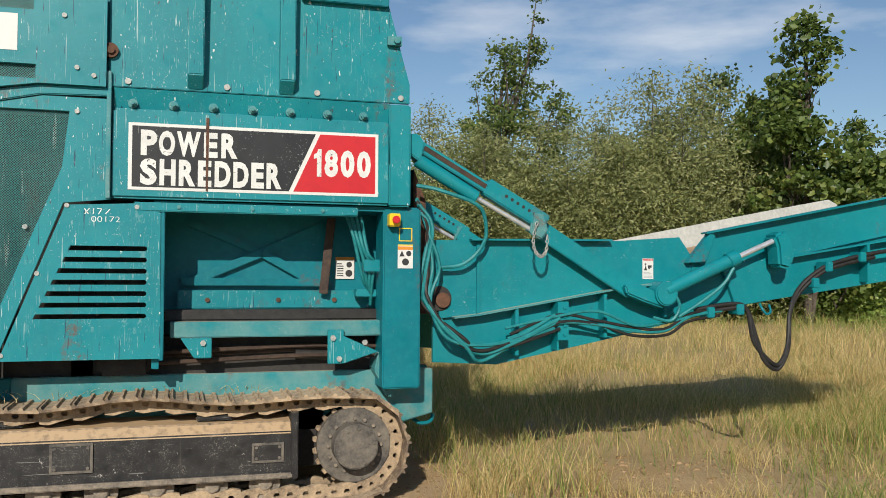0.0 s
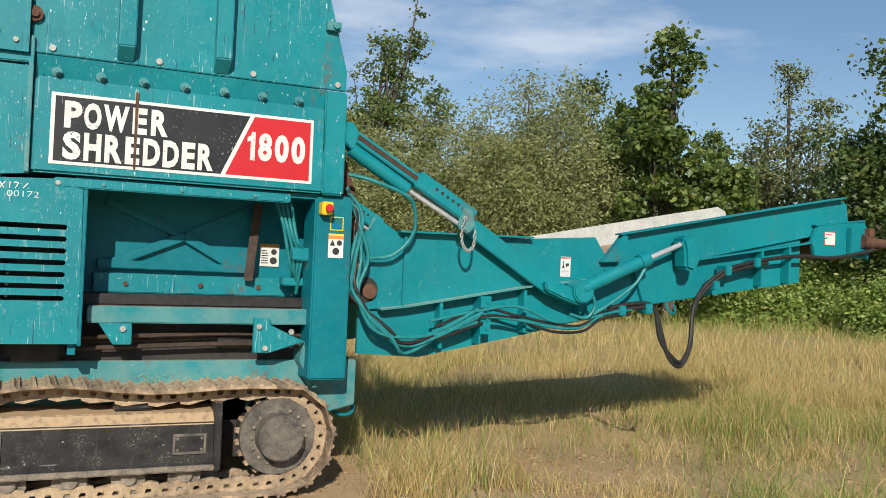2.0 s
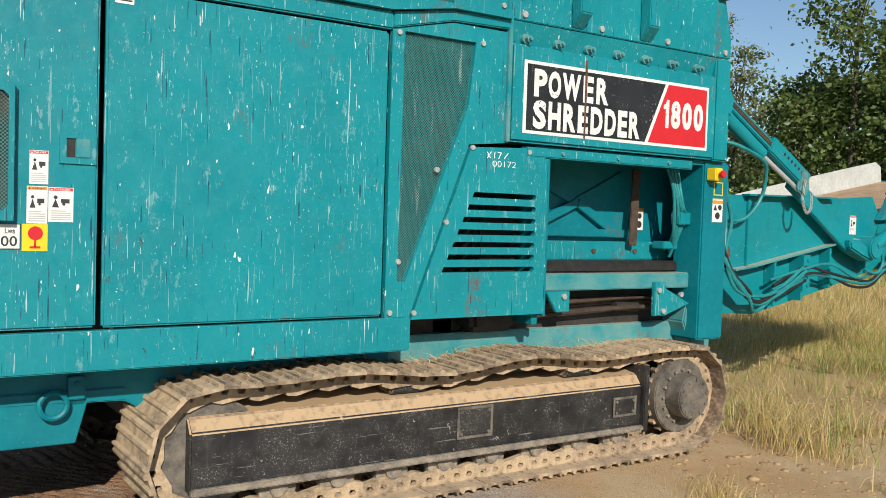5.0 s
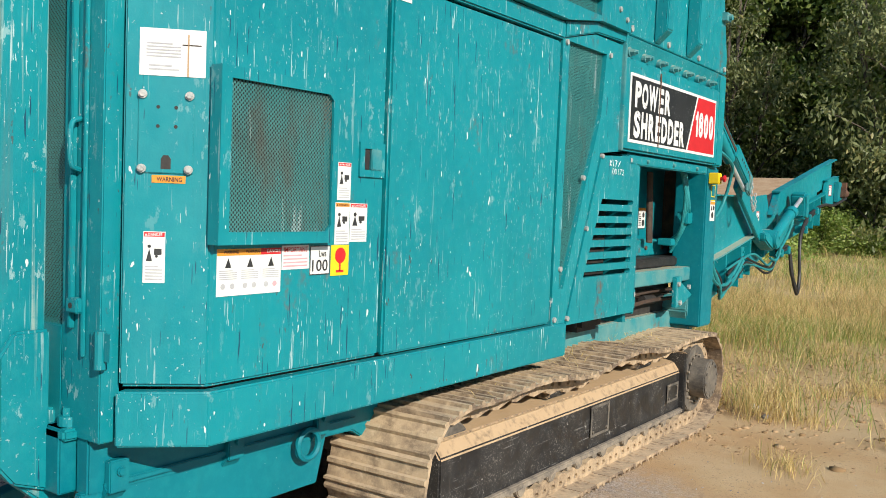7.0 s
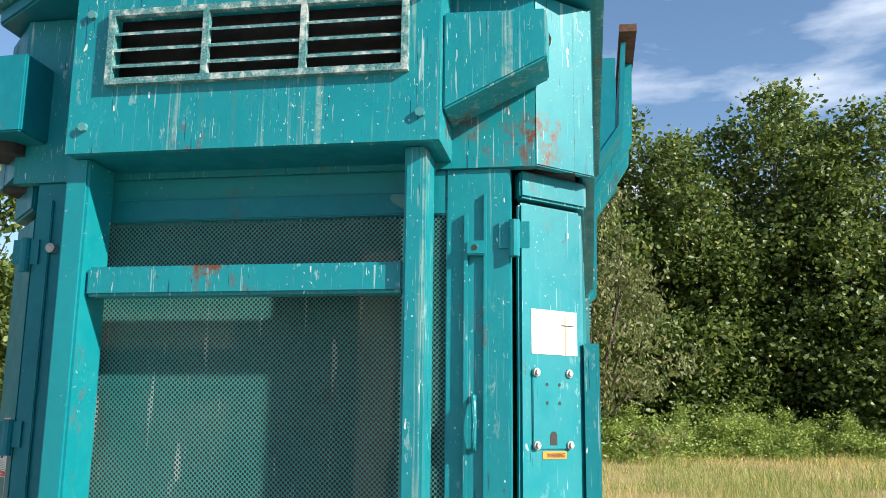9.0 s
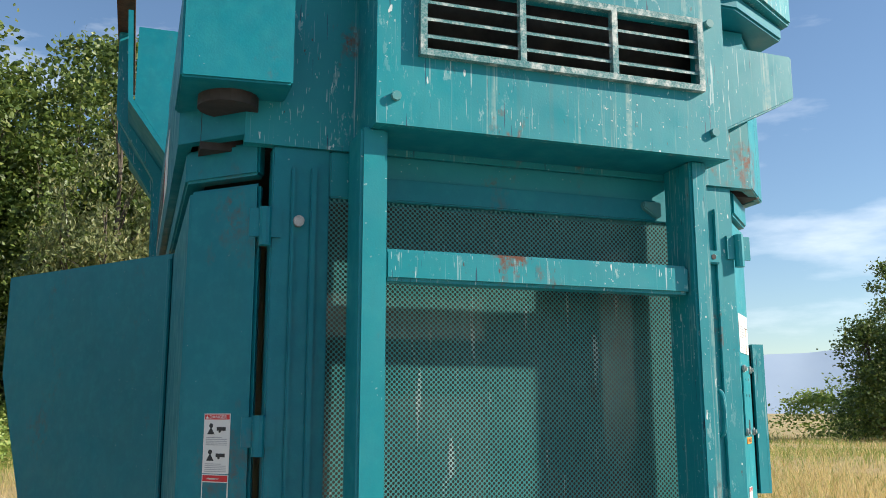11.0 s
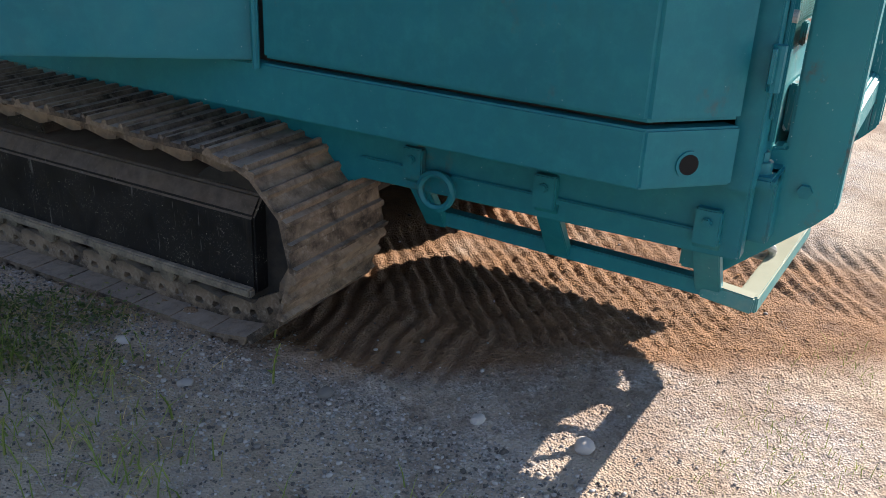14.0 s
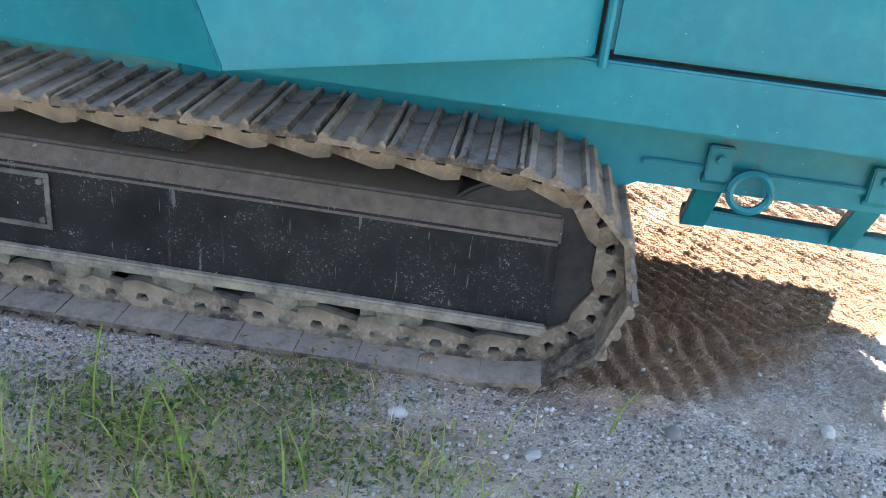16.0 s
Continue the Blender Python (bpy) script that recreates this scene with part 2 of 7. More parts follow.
def ground_mat():
    """Sandy yard with gravel that turns into dry meadow soil."""
    k = Mat("sandy_ground", 0.95)
    p = k.xyz()
    wob = k.math("MULTIPLY", k.math("SUBTRACT", k.noise(0.35, 5, 0.6), 0.5), 7.0)
    # meadow lies past the machine's discharge end
    side = k.math("ADD", k.math("ADD", p["X"], k.math("MULTIPLY", p["Y"], 0.32)), wob)
    meadow = k.ramp(k.math("DIVIDE", k.math("SUBTRACT", side, 3.4), 5.0), 0.0, 1.0)
    sand = k.mix(k.ramp(k.noise(1.6, 6, 0.65), 0.36, 0.64), (0.50, 0.315, 0.150), (0.57, 0.41, 0.235))
    grey = k.mix(k.ramp(k.noise(2.3, 6, 0.7), 0.34, 0.66), (0.40, 0.325, 0.255), (0.56, 0.48, 0.395))
    sand = k.mix(k.math("MULTIPLY", k.ramp(k.math("ADD", k.math("MULTIPLY", p["X"], -0.5), k.math("MULTIPLY", wob, 0.22)), 0.1, 0.9), 0.85), sand, grey)
    stone = k.cells(125, "Color")
    grit = k.mix(k.ramp(k.xyz(stone)["X"], 0.1, 0.9), (0.23, 0.20, 0.178), (0.60, 0.54, 0.49))
    gpatch = k.math("MULTIPLY", k.ramp(k.noise(0.9, 5, 0.6), 0.47, 0.57), k.ramp(k.noise(24, 4, 0.6), 0.30, 0.50))
    gpatch = k.math("MULTIPLY", gpatch, k.ramp(k.math("MULTIPLY", p["X"], -1.0), -0.8, 0.6), clamp=True)
    c = k.mix(k.math("MULTIPLY", gpatch, 0.85), sand, grit)
    damp = k.math("MULTIPLY", k.ramp(k.noise(2.6, 7, 0.74), 0.45, 0.60), k.ramp(k.math("MULTIPLY", p["X"], -1.0), 0.2, 1.2))
    c = k.mix(k.math("MULTIPLY", damp, 0.68), c, k.mix(k.ramp(k.noise(16, 5, 0.7), 0.35, 0.65), (0.19, 0.130, 0.088), (0.36, 0.265, 0.19)))
    speck = k.math("MULTIPLY", k.ramp(k.noise(70, 3, 0.6), 0.60, 0.66), k.ramp(k.noise(2.0, 4, 0.6), 0.40, 0.60))
    c = k.mix(k.math("MULTIPLY", speck, 0.65), c, (0.11, 0.085, 0.066))
    c = k.mix(k.math("MULTIPLY", k.ramp(k.noise(14, 4, 0.7), 0.60, 0.75), 0.4), c, (0.20, 0.135, 0.085))
    soil = k.mix(k.ramp(k.noise(0.5, 6, 0.7), 0.35, 0.68), (0.52, 0.36, 0.17), (0.29, 0.25, 0.09))
    soil = k.mix(k.math("MULTIPLY", k.ramp(k.noise(18, 5, 0.7), 0.45, 0.75), 0.5), soil, (0.50, 0.40, 0.22))
    c = k.mix(meadow, c, soil)
    # earth churned up by the tracks
    inner = k.math("MULTIPLY", k.ramp(k.math("SUBTRACT", 6.85, p["Y"]), 0.0, 0.35), 0.42)
    inx = k.math("MULTIPLY", k.ramp(k.math("ADD", k.math("ADD", k.math("MULTIPLY", p["X"], 0.2), 0.65), inner), 0.0, 0.08), k.ramp(k.math("ADD", k.math("MULTIPLY", p["X"], -0.2), -0.12), 0.0, 0.2))
    iny = k.math("MULTIPLY", k.ramp(k.math("SUBTRACT", p["Y"], 5.25), 0.0, 0.4), k.ramp(k.math("SUBTRACT", k.math("ADD", 7.62, k.math("MULTIPLY", k.math("MINIMUM", k.math("ADD", p["X"], 2.35), 0.0), 0.75)), p["Y"]), 0.0, 0.22))
    churn = k.math("MULTIPLY", k.math("MULTIPLY", inx, iny), k.ramp(k.noise(3.0, 5, 0.6), 0.14, 0.40), clamp=True)
    c = k.mix(k.math("MULTIPLY", churn, 0.9), c, k.mix(k.ramp(k.noise(9, 6, 0.7), 0.35, 0.7), (0.155, 0.078, 0.036), (0.33, 0.178, 0.084)))
    k.bump(k.math("ADD", k.math("MULTIPLY", k.cells(125), 0.8), k.math("ADD", k.noise(20, 6, 0.7), k.math("MULTIPLY", k.noise(150, 2), 0.25))), 0.75, 0.011)
    return k.color(c)


def leaf_mat(name, a, b, c3, gloss=0.45):
    k = Mat(name, gloss)
    r = k.geo("Random Per Island")
    c = k.mix(k.ramp(r, 0.1, 0.75), a, b)
    c = k.mix(k.ramp(r, 0.86, 0.98), c, c3)
    k.color(c)
    tr = k.t.nodes.new("ShaderNodeBsdfTranslucent")
    k.put(tr.inputs["Color"], c)
    mix = k.t.nodes.new("ShaderNodeMixShader")
    mix.inputs[0].default_value = 0.42
    k.put(mix.inputs[1], k.b.outputs[0]), k.put(mix.inputs[2], tr.outputs[0])
    k.put(k.out.inputs["Surface"], mix.outputs[0])
    return k.m


def plain(name, c, rough=0.6, metal=0.0, var=0.18, scale=14):
    k = Mat(name, rough, metal)
    return k.color(k.mix(k.ramp(k.noise(scale, 5, 0.65), 0.3, 0.75), tuple(v * (1 - var) for v in c), tuple(min(1, v * (1 + var)) for v in c)))


TEAL = teal_paint("teal_paint_worn", 0.38, 1.1)
TEAL_END = teal_paint("teal_paint_spattered", 0.75, 1.7)
# Darker copy with shade in its colour, no drips; TEAL_ARM is the lit copy.
TEAL_CLEAN_SHADED = teal_paint("teal_paint_clean_shaded", 0.0, 0.7, 0.0, 0.0, True)
TEAL_ARM = teal_paint("teal_paint_lit_copy", 0.0, 1.0)
TEAL_POST = teal_paint("teal_paint_washed", 0.8, 2.0, 0.0, 0.42)
TEAL_DUSTY = teal_paint("teal_paint_dusty", 0.0, 1.4, 0.85)
MESH_SIDE = mesh_sheet("perforated_sheet_side", 0.0118, "XZ")
MESH_END = mesh_sheet("perforated_sheet_end", 0.0125, "YZ", (0.035, 0.235, 0.228), (0.105, 0.325, 0.30))
MESH_INTAKE = mesh_sheet("perforated_sheet_intake", 0.0118, "XZ", (0.03, 0.19, 0.185), (0.10, 0.29, 0.27), 0.50)
TRACK = track_steel()
# Far track: brown mud, darkened to carry the shaded side's tone.
TRACK_MUD_SHADED = track_steel("shaded_brown_mud_on_track_steel", (0.040, 0.030, 0.023), (0.32, 0.235, 0.165), (0.40, 0.34, 0.29))
GUARD = guard_black()
# Far frame: soil on black paint, darkened for the shaded side.
GUARD_MUD_SHADED = guard_black("black_paint_with_shaded_soil", (0.135, 0.102, 0.075), 0.28, 0.70, 0.58)
# Near-black for dark steel parts, and for shade put into fillers and holes.
DARK = two_tone("dark_steel_and_unlit_fill", (0.010, 0.010, 0.011), (0.045, 0.038, 0.032), 6)
HUB = two_tone("dusty_grey_hub", (0.045, 0.042, 0.040), (0.19, 0.165, 0.13), 10, 0.6)
RUST = two_tone("rusty_steel", (0.050, 0.026, 0.017), (0.150, 0.070, 0.040), 16, 0.85, 0.0, 0.5)
BROWN = two_tone("brown_rubber", (0.028, 0.018, 0.013), (0.080, 0.048, 0.032), 12, 0.8)
RUBBER = two_tone("black_rubber", (0.007, 0.007, 0.007), (0.028, 0.025, 0.023), 20, 0.55)
TEAL_HOSE = two_tone("oversprayed_hose", (0.002, 0.15, 0.16), (0.02, 0.24, 0.25), 12, 0.5)
CHROME = plain("chromed_rod", (0.78, 0.79, 0.80), 0.32, 0.6)
BOLT = two_tone("galvanised_bolt", (0.26, 0.28, 0.27), (0.50, 0.49, 0.45), 40, 0.55, 0.2)
GRILLE = two_tone("worn_grille_paint", (0.02, 0.16, 0.165), (0.50, 0.54, 0.50), 26, 0.6, 0, 0.3, 0.004, 0.50, 0.66)
HOLLOW = plain("unlit_hollow", (0.003, 0.003, 0.003), 0.9)
FAINT = plain("faded_ink", (0.42, 0.42, 0.42), 0.6)
WHITE = plain("white_vinyl", (0.70, 0.70, 0.66), 0.5, 0, 0.05)


def scratched_vinyl():
    """Black vinyl with pale flaking and hairline scratches."""
    k = Mat("scratched_black_vinyl", 0.42)
    c = k.mix(k.ramp(k.noise(7, 5), 0.3, 0.7), (0.010, 0.011, 0.012), (0.024, 0.024, 0.025))
    flake = k.math("MULTIPLY", k.ramp(k.noise(55, 4, 0.7), 0.60, 0.63), k.ramp(k.noise(2.2, 3, 0.6), 0.50, 0.62))
    c = k.mix(k.math("MULTIPLY", flake, 0.8), c, (0.50, 0.52, 0.50))
    c = k.mix(k.math("MULTIPLY", k.ramp(k.noise(1, 2, 0.5, k.scaled(70, 70, 4, (0, 12, 0))), 0.71, 0.72), 0.5), c, (0.35, 0.36, 0.35))
    return k.color(c)


BLACKV = scratched_vinyl()


def worn_lettering():
    """White vinyl with dark flaked spots and rust specks."""
    k = Mat("worn_white_vinyl", 0.5)
    c = k.mix(k.ramp(k.noise(9, 4), 0.3, 0.7), (0.62, 0.62, 0.58), (0.78, 0.78, 0.74))
    flake = k.math("MULTIPLY", k.ramp(k.noise(60, 3, 0.6), 0.62, 0.64), k.ramp(k.noise(4.0, 3, 0.6), 0.56, 0.66))
    c = k.mix(k.math("MULTIPLY", flake, 0.9), c, (0.03, 0.03, 0.03))
    c = k.mix(k.math("MULTIPLY", k.ramp(k.noise(120, 2, 0.5), 0.68, 0.70), 0.6), c, (0.20, 0.10, 0.06))
    return k.color(c)


LETTER = worn_lettering()
REDV = plain("red_vinyl", (0.56, 0.018, 0.024), 0.4, 0, 0.08)
ORANGE = plain("orange_vinyl", (0.72, 0.27, 0.03), 0.5, 0, 0.1)
YELLOW = plain("yellow_plastic", (0.80, 0.56, 0.02), 0.4, 0, 0.06)
PINKV = plain("faded_pink_vinyl", (0.72, 0.36, 0.38), 0.5, 0, 0.1)
ROLLER = two_tone("dusty_roller", (0.10, 0.088, 0.075), (0.33, 0.275, 0.205), 12, 0.8)
INK = plain("black_ink", (0.03, 0.03, 0.03), 0.6)
CHALK = plain("white_paint_marker", (0.72, 0.76, 0.74), 0.7)
BELT = two_tone("sandy_worn_board", (0.34, 0.20, 0.10), (0.46, 0.33, 0.20), 7, 0.9)
GREYSHEET = two_tone("pale_grey_sheet", (0.40, 0.41, 0.38), (0.55, 0.56, 0.52), 5, 0.6)
RADIATOR = two_tone("radiator_core", (0.030, 0.022, 0.015), (0.065, 0.048, 0.032), 40, 0.8)
GROUND = ground_mat()
BARK = two_tone("bark", (0.055, 0.042, 0.032), (0.13, 0.105, 0.08), 9, 0.95, 0, 0.8, 0.02)
LEAF_ALDER = leaf_mat("alder_leaves", (0.070, 0.118, 0.026), (0.175, 0.24, 0.055), (0.32, 0.35, 0.095))
LEAF_WILLOW = leaf_mat("willow_leaves", (0.19, 0.225, 0.080), (0.37, 0.39, 0.155), (0.52, 0.50, 0.24), 0.5)
LEAF_DARK = leaf_mat("dark_leaves", (0.065, 0.11, 0.03), (0.145, 0.205, 0.052), (0.28, 0.31, 0.09))
LEAF_BIRCH = leaf_mat("birch_leaves", (0.13, 0.165, 0.06), (0.25, 0.275, 0.11), (0.36, 0.33, 0.13))
LEAF_BUSH = leaf_mat("bramble_leaves", (0.17, 0.265, 0.055), (0.36, 0.46, 0.11), (0.56, 0.56, 0.20))
NEEDLE = leaf_mat("spruce_needles", (0.030, 0.055, 0.025), (0.075, 0.115, 0.045), (0.12, 0.16, 0.07))
LEAF_HERB = leaf_mat("herb_leaves", (0.055, 0.095, 0.026), (0.14, 0.195, 0.055), (0.30, 0.29, 0.11))
STRAW = leaf_mat("dry_grass", (0.46, 0.33, 0.125), (0.84, 0.66, 0.31), (0.26, 0.29, 0.07), 0.6)
BLADE = leaf_mat("green_grass", (0.16, 0.235, 0.046), (0.34, 0.41, 0.095), (0.47, 0.41, 0.16), 0.5)

# ---- building helpers ----
AXIS = {"x": (1, 2, 0), "y": (0, 2, 1), "z": (0, 1, 2)}


def place(axis, u, v, w):
    p = [0, 0, 0]
    a, b, c = AXIS[axis]
    p[a], p[b], p[c] = u, v, w
    return Vector(p)


def box(bm, x0, x1, y0, y1, z0, z1):
    vs = [bm.verts.new((x, y, z)) for x in (x0, x1) for y in (y0, y1) for z in (z0, z1)]
    for f in ((0, 1, 3, 2), (4, 6, 7, 5), (0, 4, 5, 1), (2, 3, 7, 6), (0, 2, 6, 4), (1, 5, 7, 3)):
        bm.faces.new([vs[i] for i in f])
    return bm


def prism(bm, pts, axis, w0, w1):
    """An outline pulled along an axis from w0 to w1."""
    lo = [bm.verts.new(place(axis, u, v, w0)) for u, v in pts]
    hi = [bm.verts.new(place(axis, u, v, w1)) for u, v in pts]
    n = len(pts)
    bm.faces.new(lo), bm.faces.new(hi[::-1])
    for i in range(n):
        bm.faces.new((lo[i], lo[(i + 1) % n], hi[(i + 1) % n], hi[i]))
    return bm


def holed(bm, outer, holes, axis, w0, w1):
    """A plate with openings cut through it."""
    edges = []
    for loop in (outer, *holes):
        vs = [bm.verts.new(place(axis, u, v, w0)) for u, v in loop]
        edges += [bm.edges.new((vs[i], vs[(i + 1) % len(vs)])) for i in range(len(vs))]
    made = bmesh.ops.triangle_fill(bm, use_beauty=True, edges=edges)
    faces = [f for f in made["geom"] if isinstance(f, bmesh.types.BMFace)]
    got = bmesh.ops.extrude_face_region(bm, geom=faces)
    shift = place(axis, 0, 0, w1 - w0)
    bmesh.ops.translate(bm, vec=shift, verts=[v for v in got["geom"] if isinstance(v, bmesh.types.BMVert)])
    return bm


def rod(bm, a, b, r, seg=12, r2=None, caps=True):
    a, b = Vector(a), Vector(b)
    q = (b - a).to_track_quat("Z", "Y")
    r2 = r if r2 is None else r2
    rings = []
    for c, rr in ((a, r), (b, r2)):
        rings.append([bm.verts.new(c + q @ Vector((rr * math.cos(2 * math.pi * i / seg), rr * math.sin(2 * math.pi * i / seg), 0))) for i in range(seg)])
    for i in range(seg):
        bm.faces.new((rings[0][i], rings[0][(i + 1) % seg], rings[1][(i + 1) % seg], rings[1][i]))
    if caps:
        bm.faces.new(rings[0][::-1]), bm.faces.new(rings[1])
    return bm


def bar(bm, a, b, wide, thick, up=(0, 1, 0)):
    """A flat bar from a to b; thick is measured along up."""
    a, b, up = Vector(a), Vector(b), Vector(up)
    d = (b - a).normalized()
    s = d.cross(up).normalized() * wide / 2
    t = s.cross(d).normalized() * thick / 2
    vs = [bm.verts.new(c + i * s + j * t) for c in (a, b) for i, j in ((-1, -1), (1, -1), (1, 1), (-1, 1))]
    for f in ((3, 2, 1, 0), (4, 5, 6, 7), (0, 1, 5, 4), (1, 2, 6, 5), (2, 3, 7, 6), (3, 0, 4, 7)):
        bm.faces.new([vs[i] for i in f])
    return bm


def smooth_line(pts, steps=6):
    pts = [Vector(p) for p in pts]
    pts = [2 * pts[0] - pts[1]] + pts + [2 * pts[-1] - pts[-2]]
    out = []
    for i in range(1, len(pts) - 2):
        p0, p1, p2, p3 = pts[i - 1:i + 3]
        for s in range(steps):
            t = s / steps
            out.append(0.5 * ((2 * p1) + (p2 - p0) * t + (2 * p0 - 5 * p1 + 4 * p2 - p3) * t * t + (3 * p1 - p0 - 3 * p2 + p3) * t ** 3))
    return out + [pts[-2]]


def tube(bm, pts, r, seg=7, steps=6, taper=1.0):
    line = smooth_line(pts, steps)
    rings = []
    for i, c in enumerate(line):
        d = (line[min(i + 1, len(line) - 1)] - line[max(i - 1, 0)]).normalized()
        q = d.to_track_quat("Z", "Y")
        rr = r * (1 + (taper - 1) * i / (len(line) - 1))
        rings.append([bm.verts.new(c + q @ Vector((rr * math.cos(2 * math.pi * k / seg), rr * math.sin(2 * math.pi * k / seg), 0))) for k in range(seg)])
    for a, b in zip(rings, rings[1:]):
        best = min(range(seg), key=lambda o: (b[o].co - a[0].co).length)
        for k in range(seg):
            bm.faces.new((a[k], a[(k + 1) % seg], b[(k + 1 + best) % seg], b[(k + best) % seg]))
    bm.faces.new(rings[0][::-1]), bm.faces.new(rings[-1])
    return bm


def soften(bm, w, seg=2):
    bmesh.ops.recalc_face_normals(bm, faces=bm.faces)
    es = [e for e in bm.edges if len(e.link_faces) == 2 and e.calc_face_angle(0) > 0.5]
    bmesh.ops.bevel(bm, geom=es, offset=w, segments=seg, affect="EDGES", clamp_overlap=True)
    return bm


def part(name, bm, material, parent=None, label="", smooth=False, kind=""):
    bmesh.ops.recalc_face_normals(bm, faces=bm.faces)
    me = bpy.data.meshes.new(name)
    bm.to_mesh(me)
    bm.free()
    return mesh_part(name, me, material, parent, label, smooth, kind)


def mesh_part(name, me, material, parent=None, label="", smooth=False, kind=""):
    if material and not me.materials:
        me.materials.append(material)
    if smooth:
        me.polygons.foreach_set("use_smooth", [True] * len(me.polygons))
        me.set_sharp_from_angle(angle=radians(38))
    ob = new(name, me)
    if parent:
        ob.parent = parent
        if parent.type == "EMPTY":
            ob.matrix_parent_inverse = Matrix.Translation(-parent.location)
    return tagged(ob, label, kind=kind)


def thing(name, at, label, category, group=""):
    ob = new(name)
    ob.location = at
    ob.empty_display_size = 0.3
    return tagged(ob, label, category, group)


def B():
    return bmesh.new()


def letters(text, m, wide, high, material, parent, weight=0.0, name="lettering"):
    """Raised lettering that fills a box of the given size, from its lower left corner."""
    cu = bpy.data.curves.new(name, "FONT")
    cu.body, cu.size, cu.offset, cu.extrude = text, 1.0, weight, 0.0
    cu.resolution_u, cu.space_character = 3, 1.0 + 2.2 * max(weight, 0)
    tmp = new("tmp", cu)
    me = bpy.data.meshes.new_from_object(tmp)
    bpy.data.objects.remove(tmp)
    co = np.empty(len(me.vertices) * 3, np.float32)
    me.vertices.foreach_get("co", co)
    lo, hi = co.reshape(-1, 3).min(0), co.reshape(-1, 3).max(0)
    sx, sy = wide / (hi[0] - lo[0]), high / (hi[1] - lo[1])
    me.transform(m @ Matrix.Diagonal((sx, sy, 1, 1)) @ Matrix.Translation((-lo[0], -lo[1], 0)))
    me.name = name
    return mesh_part(name, me, material, parent)


def soup(name, verts, faces, material, parent=None, label="", kind=""):
    """A large mesh straight from arrays; faces all of one size."""
    me = bpy.data.meshes.new(name)
    nv, (nf, k) = len(verts), faces.shape
    me.vertices.add(nv)
    me.vertices.foreach_set("co", np.asarray(verts, np.float32).ravel())
    me.loops.add(nf * k)
    me.loops.foreach_set("vertex_index", np.asarray(faces, np.int32).ravel())
    me.polygons.add(nf)
    me.polygons.foreach_set("loop_start", np.arange(0, nf * k, k, dtype=np.int32))
    me.update(calc_edges=True)
    return mesh_part(name, me, material, parent, label, kind=kind)


RNG = np.random.default_rng(7)

# ---- ground ----
def swell(x, y):
    """Soft unevenness of the ground."""
    return 0.02 * np.sin(0.9 * x + 1.3 * y) + 0.018 * np.sin(2.3 * x - 1.1 * y + 1) + 0.012 * np.sin(4.1 * y + 2.7 * x) + 0.05 * np.sin(0.11 * x + 0.4) * np.cos(0.13 * y)


def box_mask(x, y, x0, x1, y0, y1, s):
    f = lambda d: 1 / (1 + np.exp(-np.clip(d / s, -30, 30)))
    return f(x - x0) * f(x1 - x) * f(y - y0) * f(y1 - y)


def height(x, y):
    z = 0.10 + swell(x, y) * np.clip((np.hypot(x + 1, y - 6.4) - 2.2) / 3, 0.25, 1)
    # prints of the tracks where the machine came in and turned
    for yc, bend in ((7.12, 0.5), (5.72, 0.7)):
        print_ = box_mask(x, y, -2.1 if yc > 6 else -5.0, -1.9, yc - 0.45, yc + 0.31, 0.03)
        ridge = np.sin((x + bend * (y - yc) + 0.25 * (y - yc) ** 2) / 0.082 * 2 * np.pi + 0.6 * np.sin(3 * x) + 0.9 * np.sin(2.3 * x + 4.1 * y) + 0.5 * np.sin(13 * y - 5 * x))
        z = z + print_ * (0.011 * (0.55 + 0.45 * np.sin(2.9 * x + 1.0) * np.sin(5.3 * y + 1.7 * x)) * np.sign(ridge) * np.abs(ridge) ** 0.6 - 0.022 + 0.005 * np.sin(23 * y + 9 * x))
    worn = 0.66 + 0.34 * np.sin(4.3 * x + 2.1 * y + 1) * np.sin(3.7 * y - 1.9 * x)
    wave = 0.012 * np.sin(7 * y + 3 * x) + 0.007 * np.sin(19 * y - 11 * x)
    for way, edge, fan in ((0.90, 6.45, box_mask(x, y, -3.35, -1.90, 5.95, 6.95 - 0.55 * np.clip(-2.72 - x, 0, 1), 0.025)), (0.18, 7.2, box_mask(x, y, -2.72, -1.95, 6.95, 7.42 - 0.5 * np.clip(-2.45 - x, 0, 1), 0.025))):
        tread = np.abs(np.sin((x + way * (y - edge) + wave) / 0.080 * np.pi))
        z = z + fan * (0.027 * worn * (tread ** 0.8 - 0.62) - 0.014)
    z = z + 0.028 / (1 + np.exp(-np.clip((y - 7.5) / 0.12, -30, 30))) * np.exp(-((x + 1.8) / 4) ** 2) * np.exp(-np.clip(y - 8.6, 0, 9) ** 2)
    spoil = np.exp(-((y - 7.45) / 0.05) ** 2) * box_mask(x, y, -2.7, -1.2, 7.2, 7.8, 0.08)
    z = z + spoil * (0.022 + 0.014 * np.sin(19 * x) * np.sin(31 * x + 2))
    return z


def spread(lo, hi, step, reach, grow):
    mid = list(np.arange(lo, hi + step / 2, step))
    s, a, b = step, mid[0], mid[-1]
    left, right = [], []
    while mid[0] - a < reach:
        s *= grow
        a -= s
        b += s
        left.append(a), right.append(b)
    return np.array(left[::-1] + mid + right)


